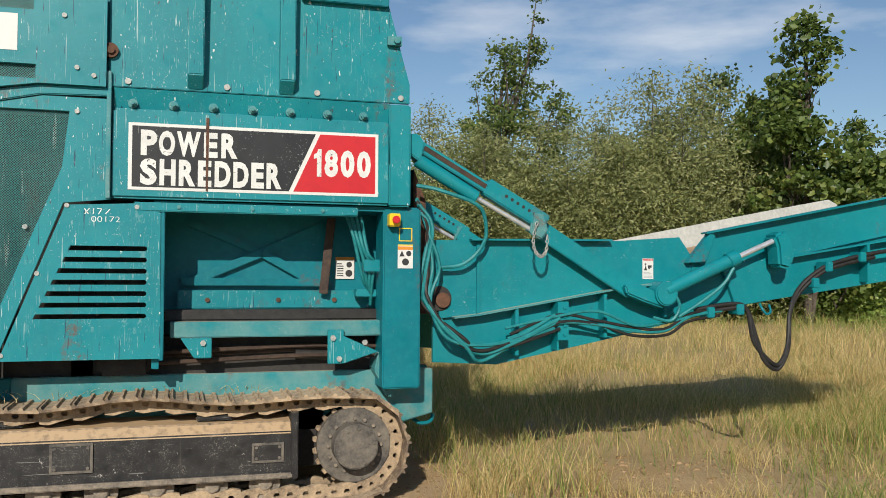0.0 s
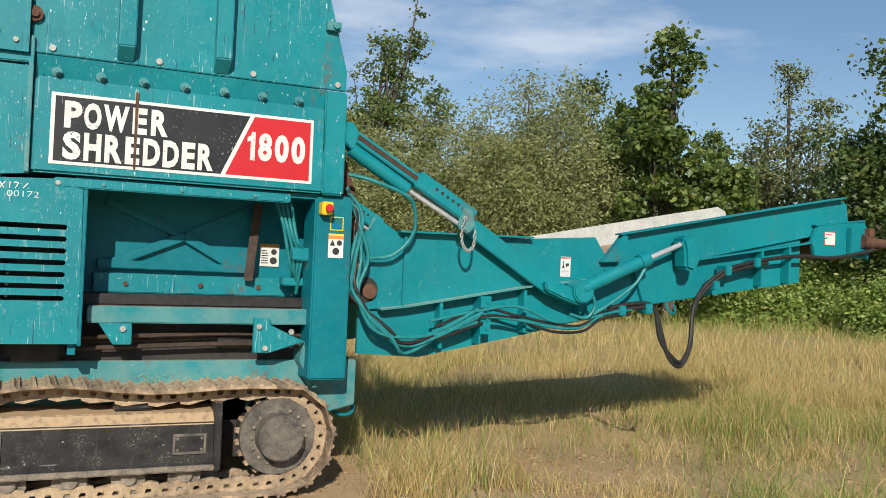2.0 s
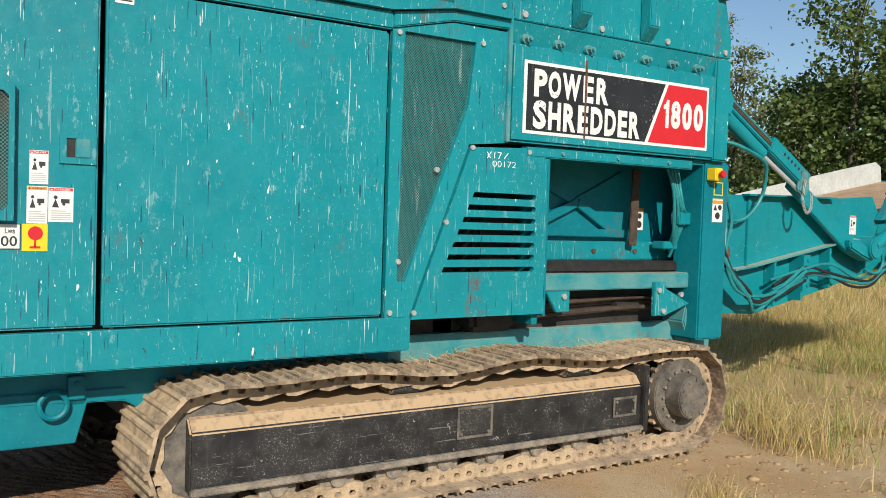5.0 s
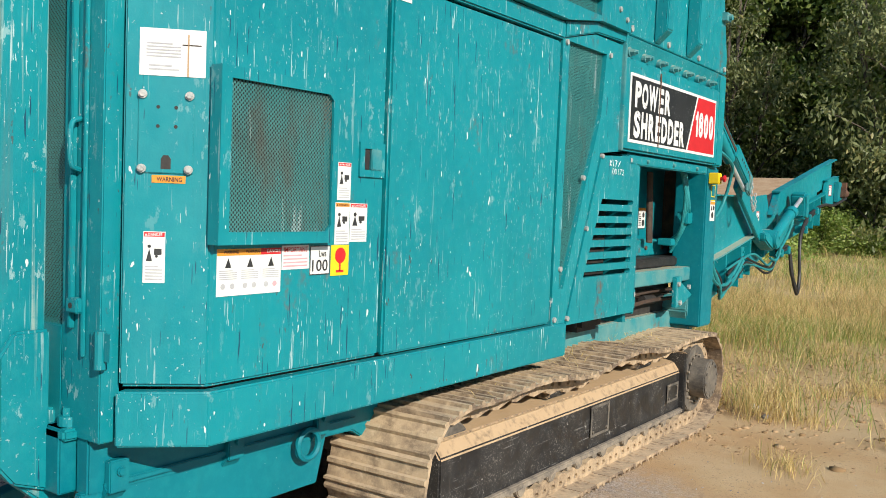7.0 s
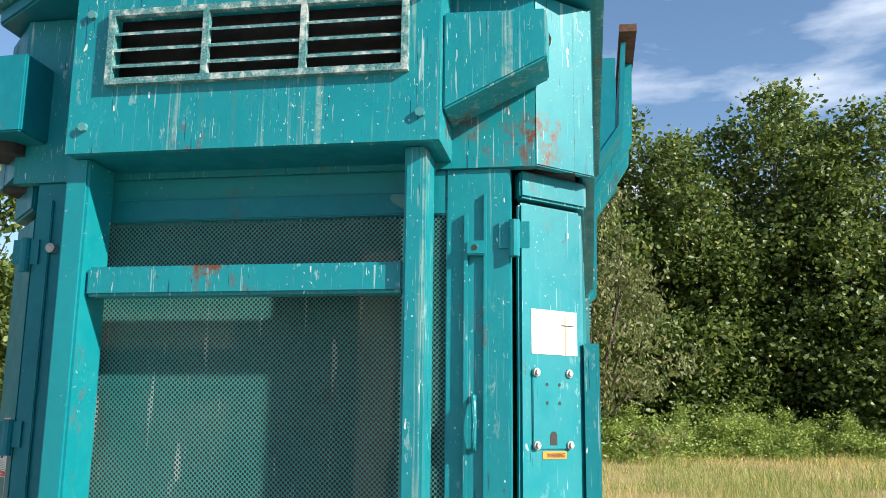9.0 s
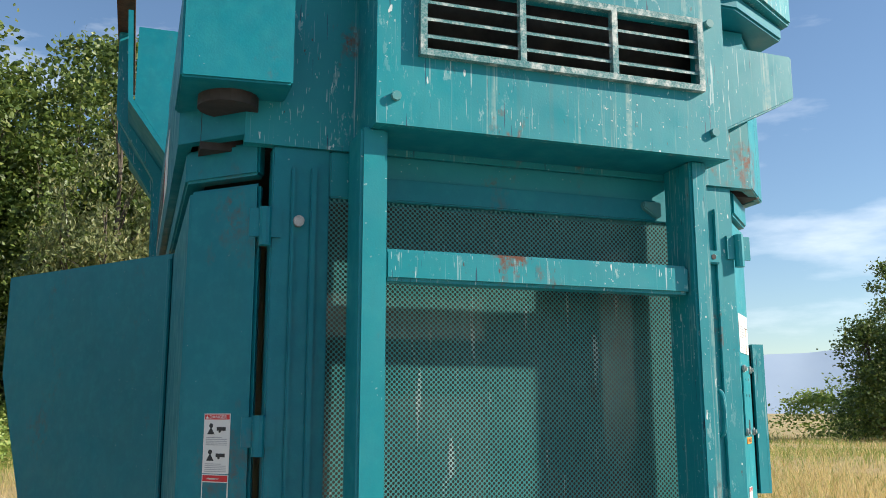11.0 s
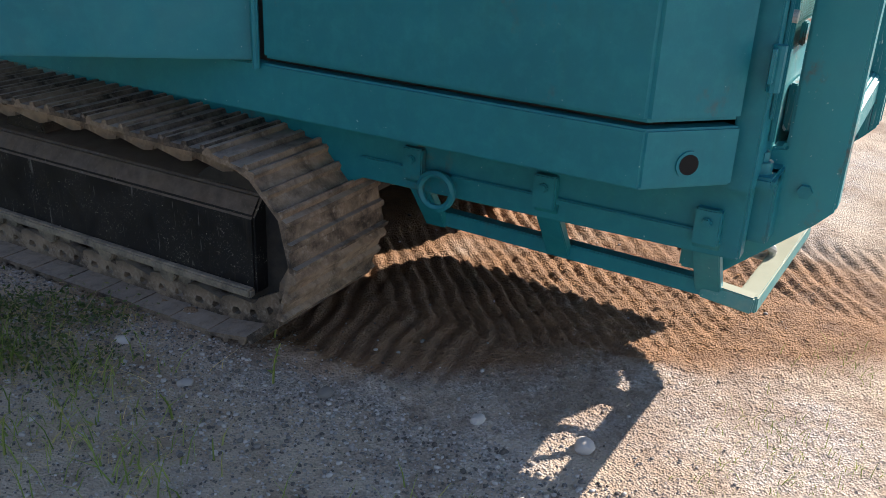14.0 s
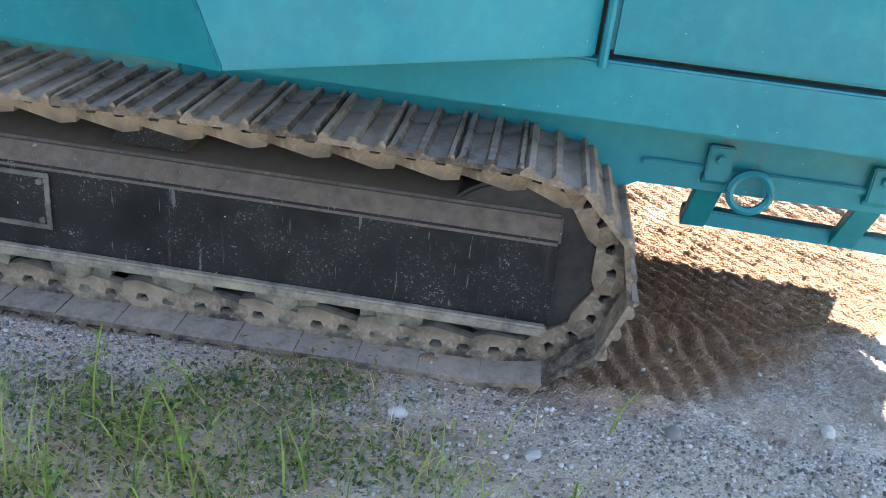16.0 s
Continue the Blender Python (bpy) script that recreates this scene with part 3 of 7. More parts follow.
gx, gy = spread(-4.7, -1.6, 0.0125, 2600, 1.06), spread(5.0, 7.8, 0.0125, 2600, 1.06)
GX, GY = np.meshgrid(gx, gy, indexing="ij")
GZ = height(GX, GY)
near = np.exp(-(np.hypot(GX + 3, GY - 6.5) / 1.5) ** 2)
GZ = GZ + near * 0.004 * RNG.standard_normal(GZ.shape)
idx = np.arange(GX.size).reshape(GX.shape)
quads = np.stack([idx[:-1, :-1], idx[1:, :-1], idx[1:, 1:], idx[:-1, 1:]], -1).reshape(-1, 4)
ground = soup("ground", np.stack([GX, GY, GZ], -1).reshape(-1, 3), quads, GROUND)
ground.data.polygons.foreach_set("use_smooth", [True] * len(ground.data.polygons))
tagged(ground, "sandy gravel yard with track prints running into dry meadow", "ground", kind="structure")


# ---- trees ----
def leaf_cards(centres, size, aspect, droop=0.0):
    """One folded leaf clump a centre: two triangles bent along the rib."""
    n = len(centres)
    d = RNG.standard_normal((n, 3))
    d[:, 2] = d[:, 2] * 0.7 - droop
    d /= np.linalg.norm(d, axis=1)[:, None]
    o = RNG.standard_normal((n, 3))
    s = np.cross(d, o)
    s /= np.linalg.norm(s, axis=1)[:, None] + 1e-9
    nrm = np.cross(d, s)
    L = size * RNG.uniform(0.6, 1.35, (n, 1))
    W = L * aspect
    tip, tail = centres + d * L * 0.5, centres - d * L * 0.5
    a, b = centres + s * W * 0.5 + nrm * W * 0.18, centres - s * W * 0.5 + nrm * W * 0.18
    v = np.stack([tail, a, tip, b], 1).reshape(-1, 3)
    i = np.arange(n)[:, None] * 4
    return v, np.concatenate([i + [0, 1, 2], i + [0, 2, 3]], 0)


def tree(name, label, tall, wide, bark, leaf, leaves, clumps, size, aspect, low=0.15, shape=1.0, droop=0.0, lean=0.0, clump_r=0.5, stems=1, seed=1):
    """Tapered trunks, limbs to the clumps, and a crown of single leaves; each stem carries a spire of its own."""
    rg = np.random.default_rng(seed)
    ob = thing(name, (0, 0, 0), label, "tree" if tall > 3.2 else "bush", "trees and bushes round the meadow")
    bm = B()
    cents, radii = [], []
    spires = max(stems, 4)
    for st in range(spires):
        a0 = 2.4 * st + rg.uniform(-0.4, 0.4)
        off = np.array([math.cos(a0), math.sin(a0), 0]) * (0 if st == 0 else wide * rg.uniform(0.18, 0.34))
        h = tall * (1 if st == 0 else rg.uniform(0.55, 0.9))
        top = np.array([lean * tall, 0, h]) + off
        foot = off * (0.5 if stems > 1 else 0.03)
        line = [foot, foot * 0.6 + off * 0.3 + np.array([0.03 * wide * rg.uniform(-1, 1), 0.03 * wide * rg.uniform(-1, 1), h * 0.35]), off + (top - off) * 0.72, top]
        r0 = 0.015 * tall / math.sqrt(stems)
        tube(bm, line, r0 * (1 if st < stems else 0.6), 7, 4, 0.08)
        w = wide * (0.36 if st == 0 else rg.uniform(0.26, 0.36))
        for i in range(clumps // spires):
            f = low + (1 - low) * rg.uniform(0, 1) ** 0.8
            env = math.sin(math.pi * min(1, (f - low) / (1 - low) * 0.88 + 0.10) ** shape) ** 0.8 + 0.08
            ang, rad = rg.uniform(0, 6.28), w * env * rg.uniform(0.25, 1.15)
            c = np.array([math.cos(ang) * rad, math.sin(ang) * rad, f * h + rg.uniform(-0.03, 0.03) * tall]) + off + np.array([lean * tall * f * f, 0, 0])
            cents.append(c)
            radii.append(clump_r * rg.uniform(0.45, 1.35) * (0.55 + 0.45 * (1 - f) ** 0.5))
            if i % 3 == 0:
                base = np.array([lean * tall * f * f * 0.7, 0, max(0.1, f - 0.14) * h * 0.95]) + off * (0.5 + 0.4 * f)
                tube(bm, [base, (base + c) / 2 + [0, 0, 0.02 * tall], c], r0 * 0.25, 4, 2, 0.2)
    part("trunk", bm, bark, ob, smooth=True)
    cents, radii = np.array(cents), np.array(radii)
    pick = rg.choice(len(cents), leaves, p=radii ** 2 / (radii ** 2).sum())
    pts = cents[pick] + rg.standard_normal((leaves, 3)) * radii[pick][:, None] * np.array([0.9, 0.9, 0.6])
    pts[:, 2] = np.maximum(pts[:, 2], 0.15)
    v, f = leaf_cards(pts, size, aspect, droop)
    soup("crown", v, f, leaf, ob)
    return ob


WILLOW = tree("willow_tree", "grey-green willow with fine narrow leaves behind the meadow", 7.5, 5.5, BARK, LEAF_WILLOW, 38000, 230, 0.145, 0.36, 0.06, 0.9, 0.0, 0, 0.62, 6, 11)
ALDER = tree("alder_tree", "tall dark green leafy alder at the meadow's edge", 17.0, 8.5, BARK, LEAF_ALDER, 26000, 300, 0.26, 0.70, 0.05, 0.72, 0.2, 0, 0.66, 5, 12)
OAKY = tree("broadleaf_tree", "dense dark broadleaf tree at the meadow's edge", 13.0, 9.0, BARK, LEAF_DARK, 20000, 220, 0.25, 0.70, 0.12, 0.8, 0.1, 0, 0.70, 1, 13)
YOUNG = tree("young_alder_tree", "young bright green alder with a slim leading shoot", 9.5, 4.6, BARK, LEAF_ALDER, 11000, 120, 0.23, 0.72, 0.08, 0.62, 0.1, 0.02, 0.42, 1, 14)
BIRCH = tree("birch_tree", "slender pale green birch with airy crown", 11.0, 3.8, BARK, LEAF_BIRCH, 15000, 150, 0.20, 0.5, 0.10, 0.75, 0.4, 0, 0.55, 1, 15)
WEEPER = tree("weeping_birch_tree", "yellowing birch with hanging twigs", 14.0, 6.0, BARK, LEAF_BIRCH, 12000, 130, 0.24, 0.4, 0.12, 0.8, 1.2, 0, 0.60, 1, 18)
BUSH = tree("bramble_bush", "sprawling green bramble bush at the meadow's edge", 2.4, 4.2, BARK, LEAF_BUSH, 8500, 100, 0.125, 0.6, 0.02, 0.55, 0.0, 0, 0.34, 5, 16)
THIN = tree("thin_tree", "thin leaning tree with sparse leaves above the willows", 11.5, 3.4, BARK, LEAF_ALDER, 6500, 70, 0.15, 0.6, 0.40, 0.9, 0.0, 0.20, 0.36, 1, 17)


def conifer():
    ob = thing("spruce_tree", (0, 0, 0), "dark spruce in a row on the far bank", "tree", "trees and bushes round the meadow")
    bm = B()
    tube(bm, [(0, 0, 0), (0, 0, 4), (0, 0, 9)], 0.16, 6, 2, 0.1)
    rg = np.random.default_rng(5)
    pts = []
    for i in range(150):
        f = i / 150
        reach = 2.1 * (1 - f) ** 0.85 + 0.1
        a = i * 2.4
        tip = np.array([math.cos(a) * reach, math.sin(a) * reach, 0.7 + 8.6 * f - 0.18 * reach])
        base = np.array([0, 0, 0.7 + 8.6 * f])
        if i % 2 == 0:
            tube(bm, [base, (base + tip) / 2 + [0, 0, 0.05], tip], 0.03, 3, 1, 0.3)
        k = rg.uniform(0.1, 1.05, (40, 1))
        pts.append(base + (tip - base) * k + rg.standard_normal((40, 3)) * [0.16, 0.16, 0.09])
    part("trunk", bm, BARK, ob)
    v, f = leaf_cards(np.concatenate(pts), 0.34, 0.4, 0.5)
    soup("crown", v, f, NEEDLE, ob)
    return ob


SPRUCE = conifer()


def set_tree(ob, x, y, scale, turn, stretch=1.0, first=False):
    m = Matrix.Translation((x, y, float(height(np.array(x), np.array(y))) - 0.05)) @ Matrix.Rotation(turn, 4, "Z") @ Matrix.Diagonal((scale, scale, scale * stretch, 1))
    if ob.get("placed"):
        return copy_thing(ob, m)
    ob["placed"] = 1
    ob.matrix_basis = m
    return ob


def polar(bearing, dist):
    """Bearing in degrees clockwise from the long wall's normal, seen from the walk's start."""
    a = radians(bearing)
    return dist * math.sin(a), dist * math.cos(a)


random.seed(4)
# willow thicket behind the conveyor
for i, (b, d, s) in enumerate(((6, 31, 0.95), (11, 29, 1.0), (15.5, 30, 1.02), (19, 28, 0.93), (22.5, 30, 1.03), (26, 29, 0.95), (29.5, 30, 1.08), (32.5, 31, 1.12), (8, 34, 1.05), (24, 34, 1.15), (2, 32, 1.0), (-4, 33, 1.0))):
    set_tree(WILLOW, *polar(b, d), s, 1.7 * i, random.uniform(0.95, 1.1))
for i, (b, d, s) in enumerate(((38.5, 30, 1.0), (35.5, 33, 0.8), (41, 36, 0.75))):
    set_tree(YOUNG, *polar(b, d), s, 2.1 * i + 1)
set_tree(THIN, *polar(19.0, 31), 1.0, 0.3)
set_tree(THIN, *polar(21.0, 33), 0.75, 2.3)
set_tree(OAKY, *polar(33.5, 37), 0.72, 1.0)
set_tree(BIRCH, *polar(45.5, 42), 1.0, 0.4)
set_tree(BIRCH, *polar(43.5, 44), 0.7, 2.4)
for i, (b, d, s) in enumerate(((52.5, 33, 1.12), (57.5, 38, 1.2), (49.5, 46, 0.8))):
    set_tree(OAKY, *polar(b, d), s, 1.3 * i)
for i, (b, d, s) in enumerate(((60, 44, 1.05), (64, 47, 1.1), (68, 45, 1.0), (72, 48, 1.08), (75.5, 44, 0.98), (79, 47, 1.05), (82.5, 45, 1.1), (86, 47, 1.0), (89.5, 46, 1.02), (93, 48, 1.1), (62, 52, 1.15), (70, 55, 1.15), (77.5, 54, 1.2), (84, 54, 1.12), (91, 55, 1.1), (96.5, 47, 1.1), (100, 49, 1.12), (103, 47, 1.08), (106, 50, 1.15), (98, 55, 1.2), (109, 52, 1.0))):
    set_tree(ALDER, *polar(b, d), s * random.uniform(0.98, 1.18), 1.9 * i, random.uniform(0.92, 1.16))
set_tree(WEEPER, 33.5, 8.6, 1.1, 0.7)
set_tree(WEEPER, 35.0, 5.4, 1.0, 1.9)
set_tree(WEEPER, *polar(66, 41), 0.9, 2.7)
for i in range(28):
    b = 30 + 74 * i / 27
    set_tree(BUSH, *polar(b + random.uniform(-1, 1), (60 if b < 43 else 34 if b < 52 else 29) + 0.14 * max(0, b - 45) * 1.6 + random.uniform(-1.5, 2.5)), random.uniform(0.75, 1.25), 2.3 * i, random.uniform(0.8, 1.2))
for i in range(17):
    b = 31 + 2.0 * i
    set_tree(BUSH, *polar(b, (56 if b < 43 else 33 if b < 52 else 28) + random.uniform(-0.8, 1.5)), random.uniform(1.1, 1.5) * (1.5 if b < 43 else 1), 1.7 * i, random.uniform(0.85, 1.15))
# lone round tree, the hedge beside it, and the spruce row on the bank
set_tree(OAKY, 36, -35, 1.12, 0.6)
for i in range(9):
    set_tree(BUSH, 40 - 1.6 * i, -36 - 2.6 * i, random.uniform(0.9, 1.6) * (1.5 if i < 3 else 1), 1.1 * i)
for i in range(26):
    set_tree(SPRUCE, 44.5 - 1.7 * i + random.uniform(-0.6, 0.6), -58 - 0.56 * i + random.uniform(-2.5, 2.5), random.uniform(0.95, 1.2), 0.8 * i, random.uniform(0.70, 0.98))


# ---- far bank and hills ----
def bank():
    n = 120
    xs = np.linspace(24, -46, n)
    rows = []
    for j, (off, up) in enumerate(((0, -0.1), (0.9, 0.75), (2.0, 1.55), (3.4, 1.9), (9, 1.8), (24, 0.2))):
        y = -28 - 0.12 * (24 - xs) - off + 0.5 * np.sin(xs * 0.5 + j) + 0.2 * np.sin(xs * 2.1)
        z = 0.1 + up * np.clip((24 - xs) / 9, 0.0, 1) * (0.9 + 0.12 * np.sin(xs * 0.7 + 2) + 0.07 * np.sin(xs * 2.9 + j))
        rows.append(np.stack([xs, y, z], -1))
    v = np.concatenate(rows)
    i = np.arange(len(rows) * n).reshape(len(rows), n)
    q = np.stack([i[:-1, :-1], i[:-1, 1:], i[1:, 1:], i[1:, :-1]], -1).reshape(-1, 4)
    k = Mat("bank_earth", 0.95)
    c = k.mix(k.ramp(k.noise(0.9, 6, 0.7), 0.35, 0.7), (0.085, 0.058, 0.042), (0.19, 0.13, 0.085))
    up = k.math("ADD", k.xyz(k.geo("Normal"))["Z"], k.math("MULTIPLY", k.noise(1.2, 4), 0.4))
    c = k.mix(k.ramp(up, 1.05, 1.2), c, (0.12, 0.16, 0.035))
    k.bump(k.noise(5, 6, 0.7), 0.9, 0.15)
    ob = soup("earth_bank", v, q, k.color(c))
    tagged(ob, "low dark earth bank with grass on top across the yard", "bank", kind="structure")


bank()


def hills():
    k = Mat("haze_tinted_hills", 1.0)
    # Distance haze is put into this pale blue base colour.
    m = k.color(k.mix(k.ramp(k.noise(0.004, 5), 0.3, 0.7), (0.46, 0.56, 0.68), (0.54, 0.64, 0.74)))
    a = np.radians(np.linspace(88, 190, 160))
    r = 2300 + 60 * np.sin(a * 9)
    top = 178 + 34 * np.sin(a * 5 + 1.0) + 14 * np.sin(a * 13) + 7 * np.sin(a * 31) + 3 * np.sin(a * 71)
    x, y = r * np.sin(a), r * np.cos(a)
    v = np.concatenate([np.stack([x, y, np.full_like(x, -5)], -1), np.stack([x * 1.06, y * 1.06, top * 0.55], -1), np.stack([x * 1.12, y * 1.12, top], -1)])
    i = np.arange(480).reshape(3, 160)
    q = np.stack([i[:-1, :-1], i[:-1, 1:], i[1:, 1:], i[1:, :-1]], -1).reshape(-1, 4)
    tagged(soup("backdrop", v, q, m), "hills on the horizon, tinted pale blue for haze", "hills", kind="structure")


hills()

# ---- the shredder: body ----
MID = 6.45                                                # the machine's long axis
NEAR = 5.46                                               # the outer face of its sunny side
shredder = thing("track_shredder", (-0.6, MID, 0.1), "worn teal tracked shredder with open side bay and discharge conveyor", "shredder")


def mirror(pts):
    return [(x, 2 * MID - y) for x, y in pts][::-1]


def side_strip(inset, x_end, depth):
    """Plan of the canopy's wall with its cut corner."""
    o, i = NEAR + inset, NEAR + inset + depth
    return [(-3.415 + inset, 5.645 + inset * 0.4), (-3.235 + inset * 0.4, o), (x_end, o), (x_end, i), (-3.235 + inset * 0.4 + depth * 0.42, i), (-3.415 + inset + depth, 5.645 + inset * 0.4 + depth * 0.42)]


def canopy():
    part("skirt", soften(prism(B(), side_strip(-0.012, -0.95, 0.05), "z", 0.86, 1.025), 0.006), TEAL, shredder)
    part("skirt", soften(prism(B(), mirror(side_strip(0.0, -0.30, 0.05)), "z", 0.895, 1.045), 0.006), TEAL_CLEAN_SHADED, shredder)
    # sunny side: corner door, large door, mesh panel
    part("corner_door", soften(prism(B(), side_strip(0.0, -2.438, 0.035), "z", 1.038, 2.406), 0.010), TEAL, shredder)
    bm = box(B(), -2.415, -1.112, NEAR, NEAR + 0.035, 1.035, 2.405)
    part("side_door", soften(bm, 0.009), TEAL, shredder)
    outer = [(-1.095, 1.026), (-0.955, 1.026), (-0.625, 1.900), (-0.375, 1.925), (-0.385, 2.50), (-0.74, 2.50), (-1.095, 2.425)]
    hole = [(-1.03, 1.20), (-0.985, 1.20), (-0.635, 2.10), (-0.60, 2.42), (-1.025, 2.42)]
    part("mesh_panel_frame", holed(B(), outer, [hole], "y", NEAR, NEAR + 0.03), TEAL, shredder)
    part("mesh_panel", prism(B(), [(-1.05, 1.17), (-0.96, 1.17), (-0.61, 2.10), (-0.58, 2.44), (-1.045, 2.44)], "y", NEAR + 0.022, NEAR + 0.026), MESH_SIDE, shredder, "perforated steel sheet")
    # louvred panel under the slanted joint
    outer = [(-0.945, 1.012), (-0.092, 1.012), (-0.100, 1.855), (-0.255, 1.905), (-0.612, 1.888)]
    slots = []
    for i in range(7):
        z = 1.645 - i * 0.0645
        x0, x1, h = -0.595 - i * 0.0295, -0.172, 0.014
        slots.append([(x0, z - h), (x1 - 0.01, z - h), (x1, z - h * 0.4), (x1, z + h * 0.4), (x1 - 0.01, z + h), (x0 + 0.012, z + h)])
    part("louvre_panel", holed(B(), outer, slots, "y", NEAR - 0.004, NEAR + 0.026), TEAL, shredder)
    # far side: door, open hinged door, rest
    part("corner_door", soften(prism(B(), mirror(side_strip(0.0, -2.085, 0.035)), "z", 1.060, 2.40), 0.010), TEAL_CLEAN_SHADED, shredder)
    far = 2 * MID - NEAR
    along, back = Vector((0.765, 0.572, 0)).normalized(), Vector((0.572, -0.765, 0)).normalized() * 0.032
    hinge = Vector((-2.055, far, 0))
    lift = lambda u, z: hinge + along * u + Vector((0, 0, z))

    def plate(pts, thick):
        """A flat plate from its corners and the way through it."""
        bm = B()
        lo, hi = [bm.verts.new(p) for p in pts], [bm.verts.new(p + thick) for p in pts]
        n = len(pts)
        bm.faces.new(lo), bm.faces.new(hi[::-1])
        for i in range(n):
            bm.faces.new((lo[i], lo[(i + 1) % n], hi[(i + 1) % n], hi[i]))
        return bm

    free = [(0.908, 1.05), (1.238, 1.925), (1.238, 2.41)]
    leaf = part("open_door", soften(plate([lift(0, 1.05)] + [lift(*p) for p in free] + [lift(0, 2.41)], back), 0.006), TEAL_CLEAN_SHADED, shredder, "teal side door swung part open")
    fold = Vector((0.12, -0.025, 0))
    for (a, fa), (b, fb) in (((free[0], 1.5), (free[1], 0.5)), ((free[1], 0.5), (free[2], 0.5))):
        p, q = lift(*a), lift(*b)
        part("door_return", plate([p + fold * 0.02, q + fold * 0.02, q + fold * fb, p + fold * fa], Vector((-0.004, -0.028, 0))), TEAL_CLEAN_SHADED, leaf)
    # dark block standing for the unlit insides, and roof of the engine bay
    part("engine_bay_fill", soften(box(box(B(), -3.18, -0.45, 5.78, 7.12, 0.80, 2.44), -0.449, -0.145, 5.62, 7.30, 0.90, 2.40), 0.03), DARK, shredder, "dark block filling the unlit engine bay")
    band = side_strip(-0.016, -1.10, 0.06)
    part("roof_band", soften(prism(B(), band, "z", 2.415, 2.50), 0.008), TEAL, shredder)
    part("roof_band", soften(prism(B(), [(-1.10, 2.425), (-0.75, 2.505), (-0.385, 2.515), (-0.385, 2.565), (-0.76, 2.56), (-1.10, 2.50)], "y", NEAR - 0.016, NEAR + 0.05), 0.006), TEAL, shredder)
    part("roof_band", soften(prism(B(), mirror(side_strip(-0.016, -0.38, 0.06)), "z", 2.42, 2.52), 0.008), TEAL_CLEAN_SHADED, shredder)
    # upper hood
    o = 5.415
    outer = [(-3.30, 2.503), (-1.12, 2.503), (-0.76, 2.562), (-0.405, 2.562), (-0.405, 3.10), (-3.30, 3.10)]
    hole = [(-1.62, 2.585), (-0.775, 2.585), (-0.775, 2.665), (-1.62, 2.665)]
    part("hood_side", holed(B(), outer, [hole, [(-1.62, 2.97), (-0.79, 2.97), (-0.79, 3.06), (-1.62, 3.06)]], "y", o, o + 0.04), TEAL, shredder)
    for z0, z1 in ((2.575, 2.675), (2.96, 3.07)):
        part("vent_mesh", box(B(), -1.63, -0.765, o + 0.028, o + 0.032, z0, z1), MESH_SIDE, shredder, "perforated steel sheet")
    part("hood_corner", soften(prism(B(), [(-3.47, 5.59), (-3.302, o), (-3.302, o + 0.04), (-3.43, 5.61)], "z", 2.503, 3.06), 0.004), TEAL_END, shredder)
    part("hood_side", prism(B(), mirror([(-3.47, 5.59), (-3.30, o), (-0.42, o), (-0.42, o + 0.04), (-3.29, o + 0.04), (-3.43, 5.61)]), "z", 2.523, 3.06), TEAL_CLEAN_SHADED, shredder)
    # Dark filler for the unlit inside of the hood.
    part("hood_core", box(B(), -3.36, -0.45, o + 0.06, 2 * MID - o - 0.06, 2.50, 3.04), DARK, shredder)


canopy()


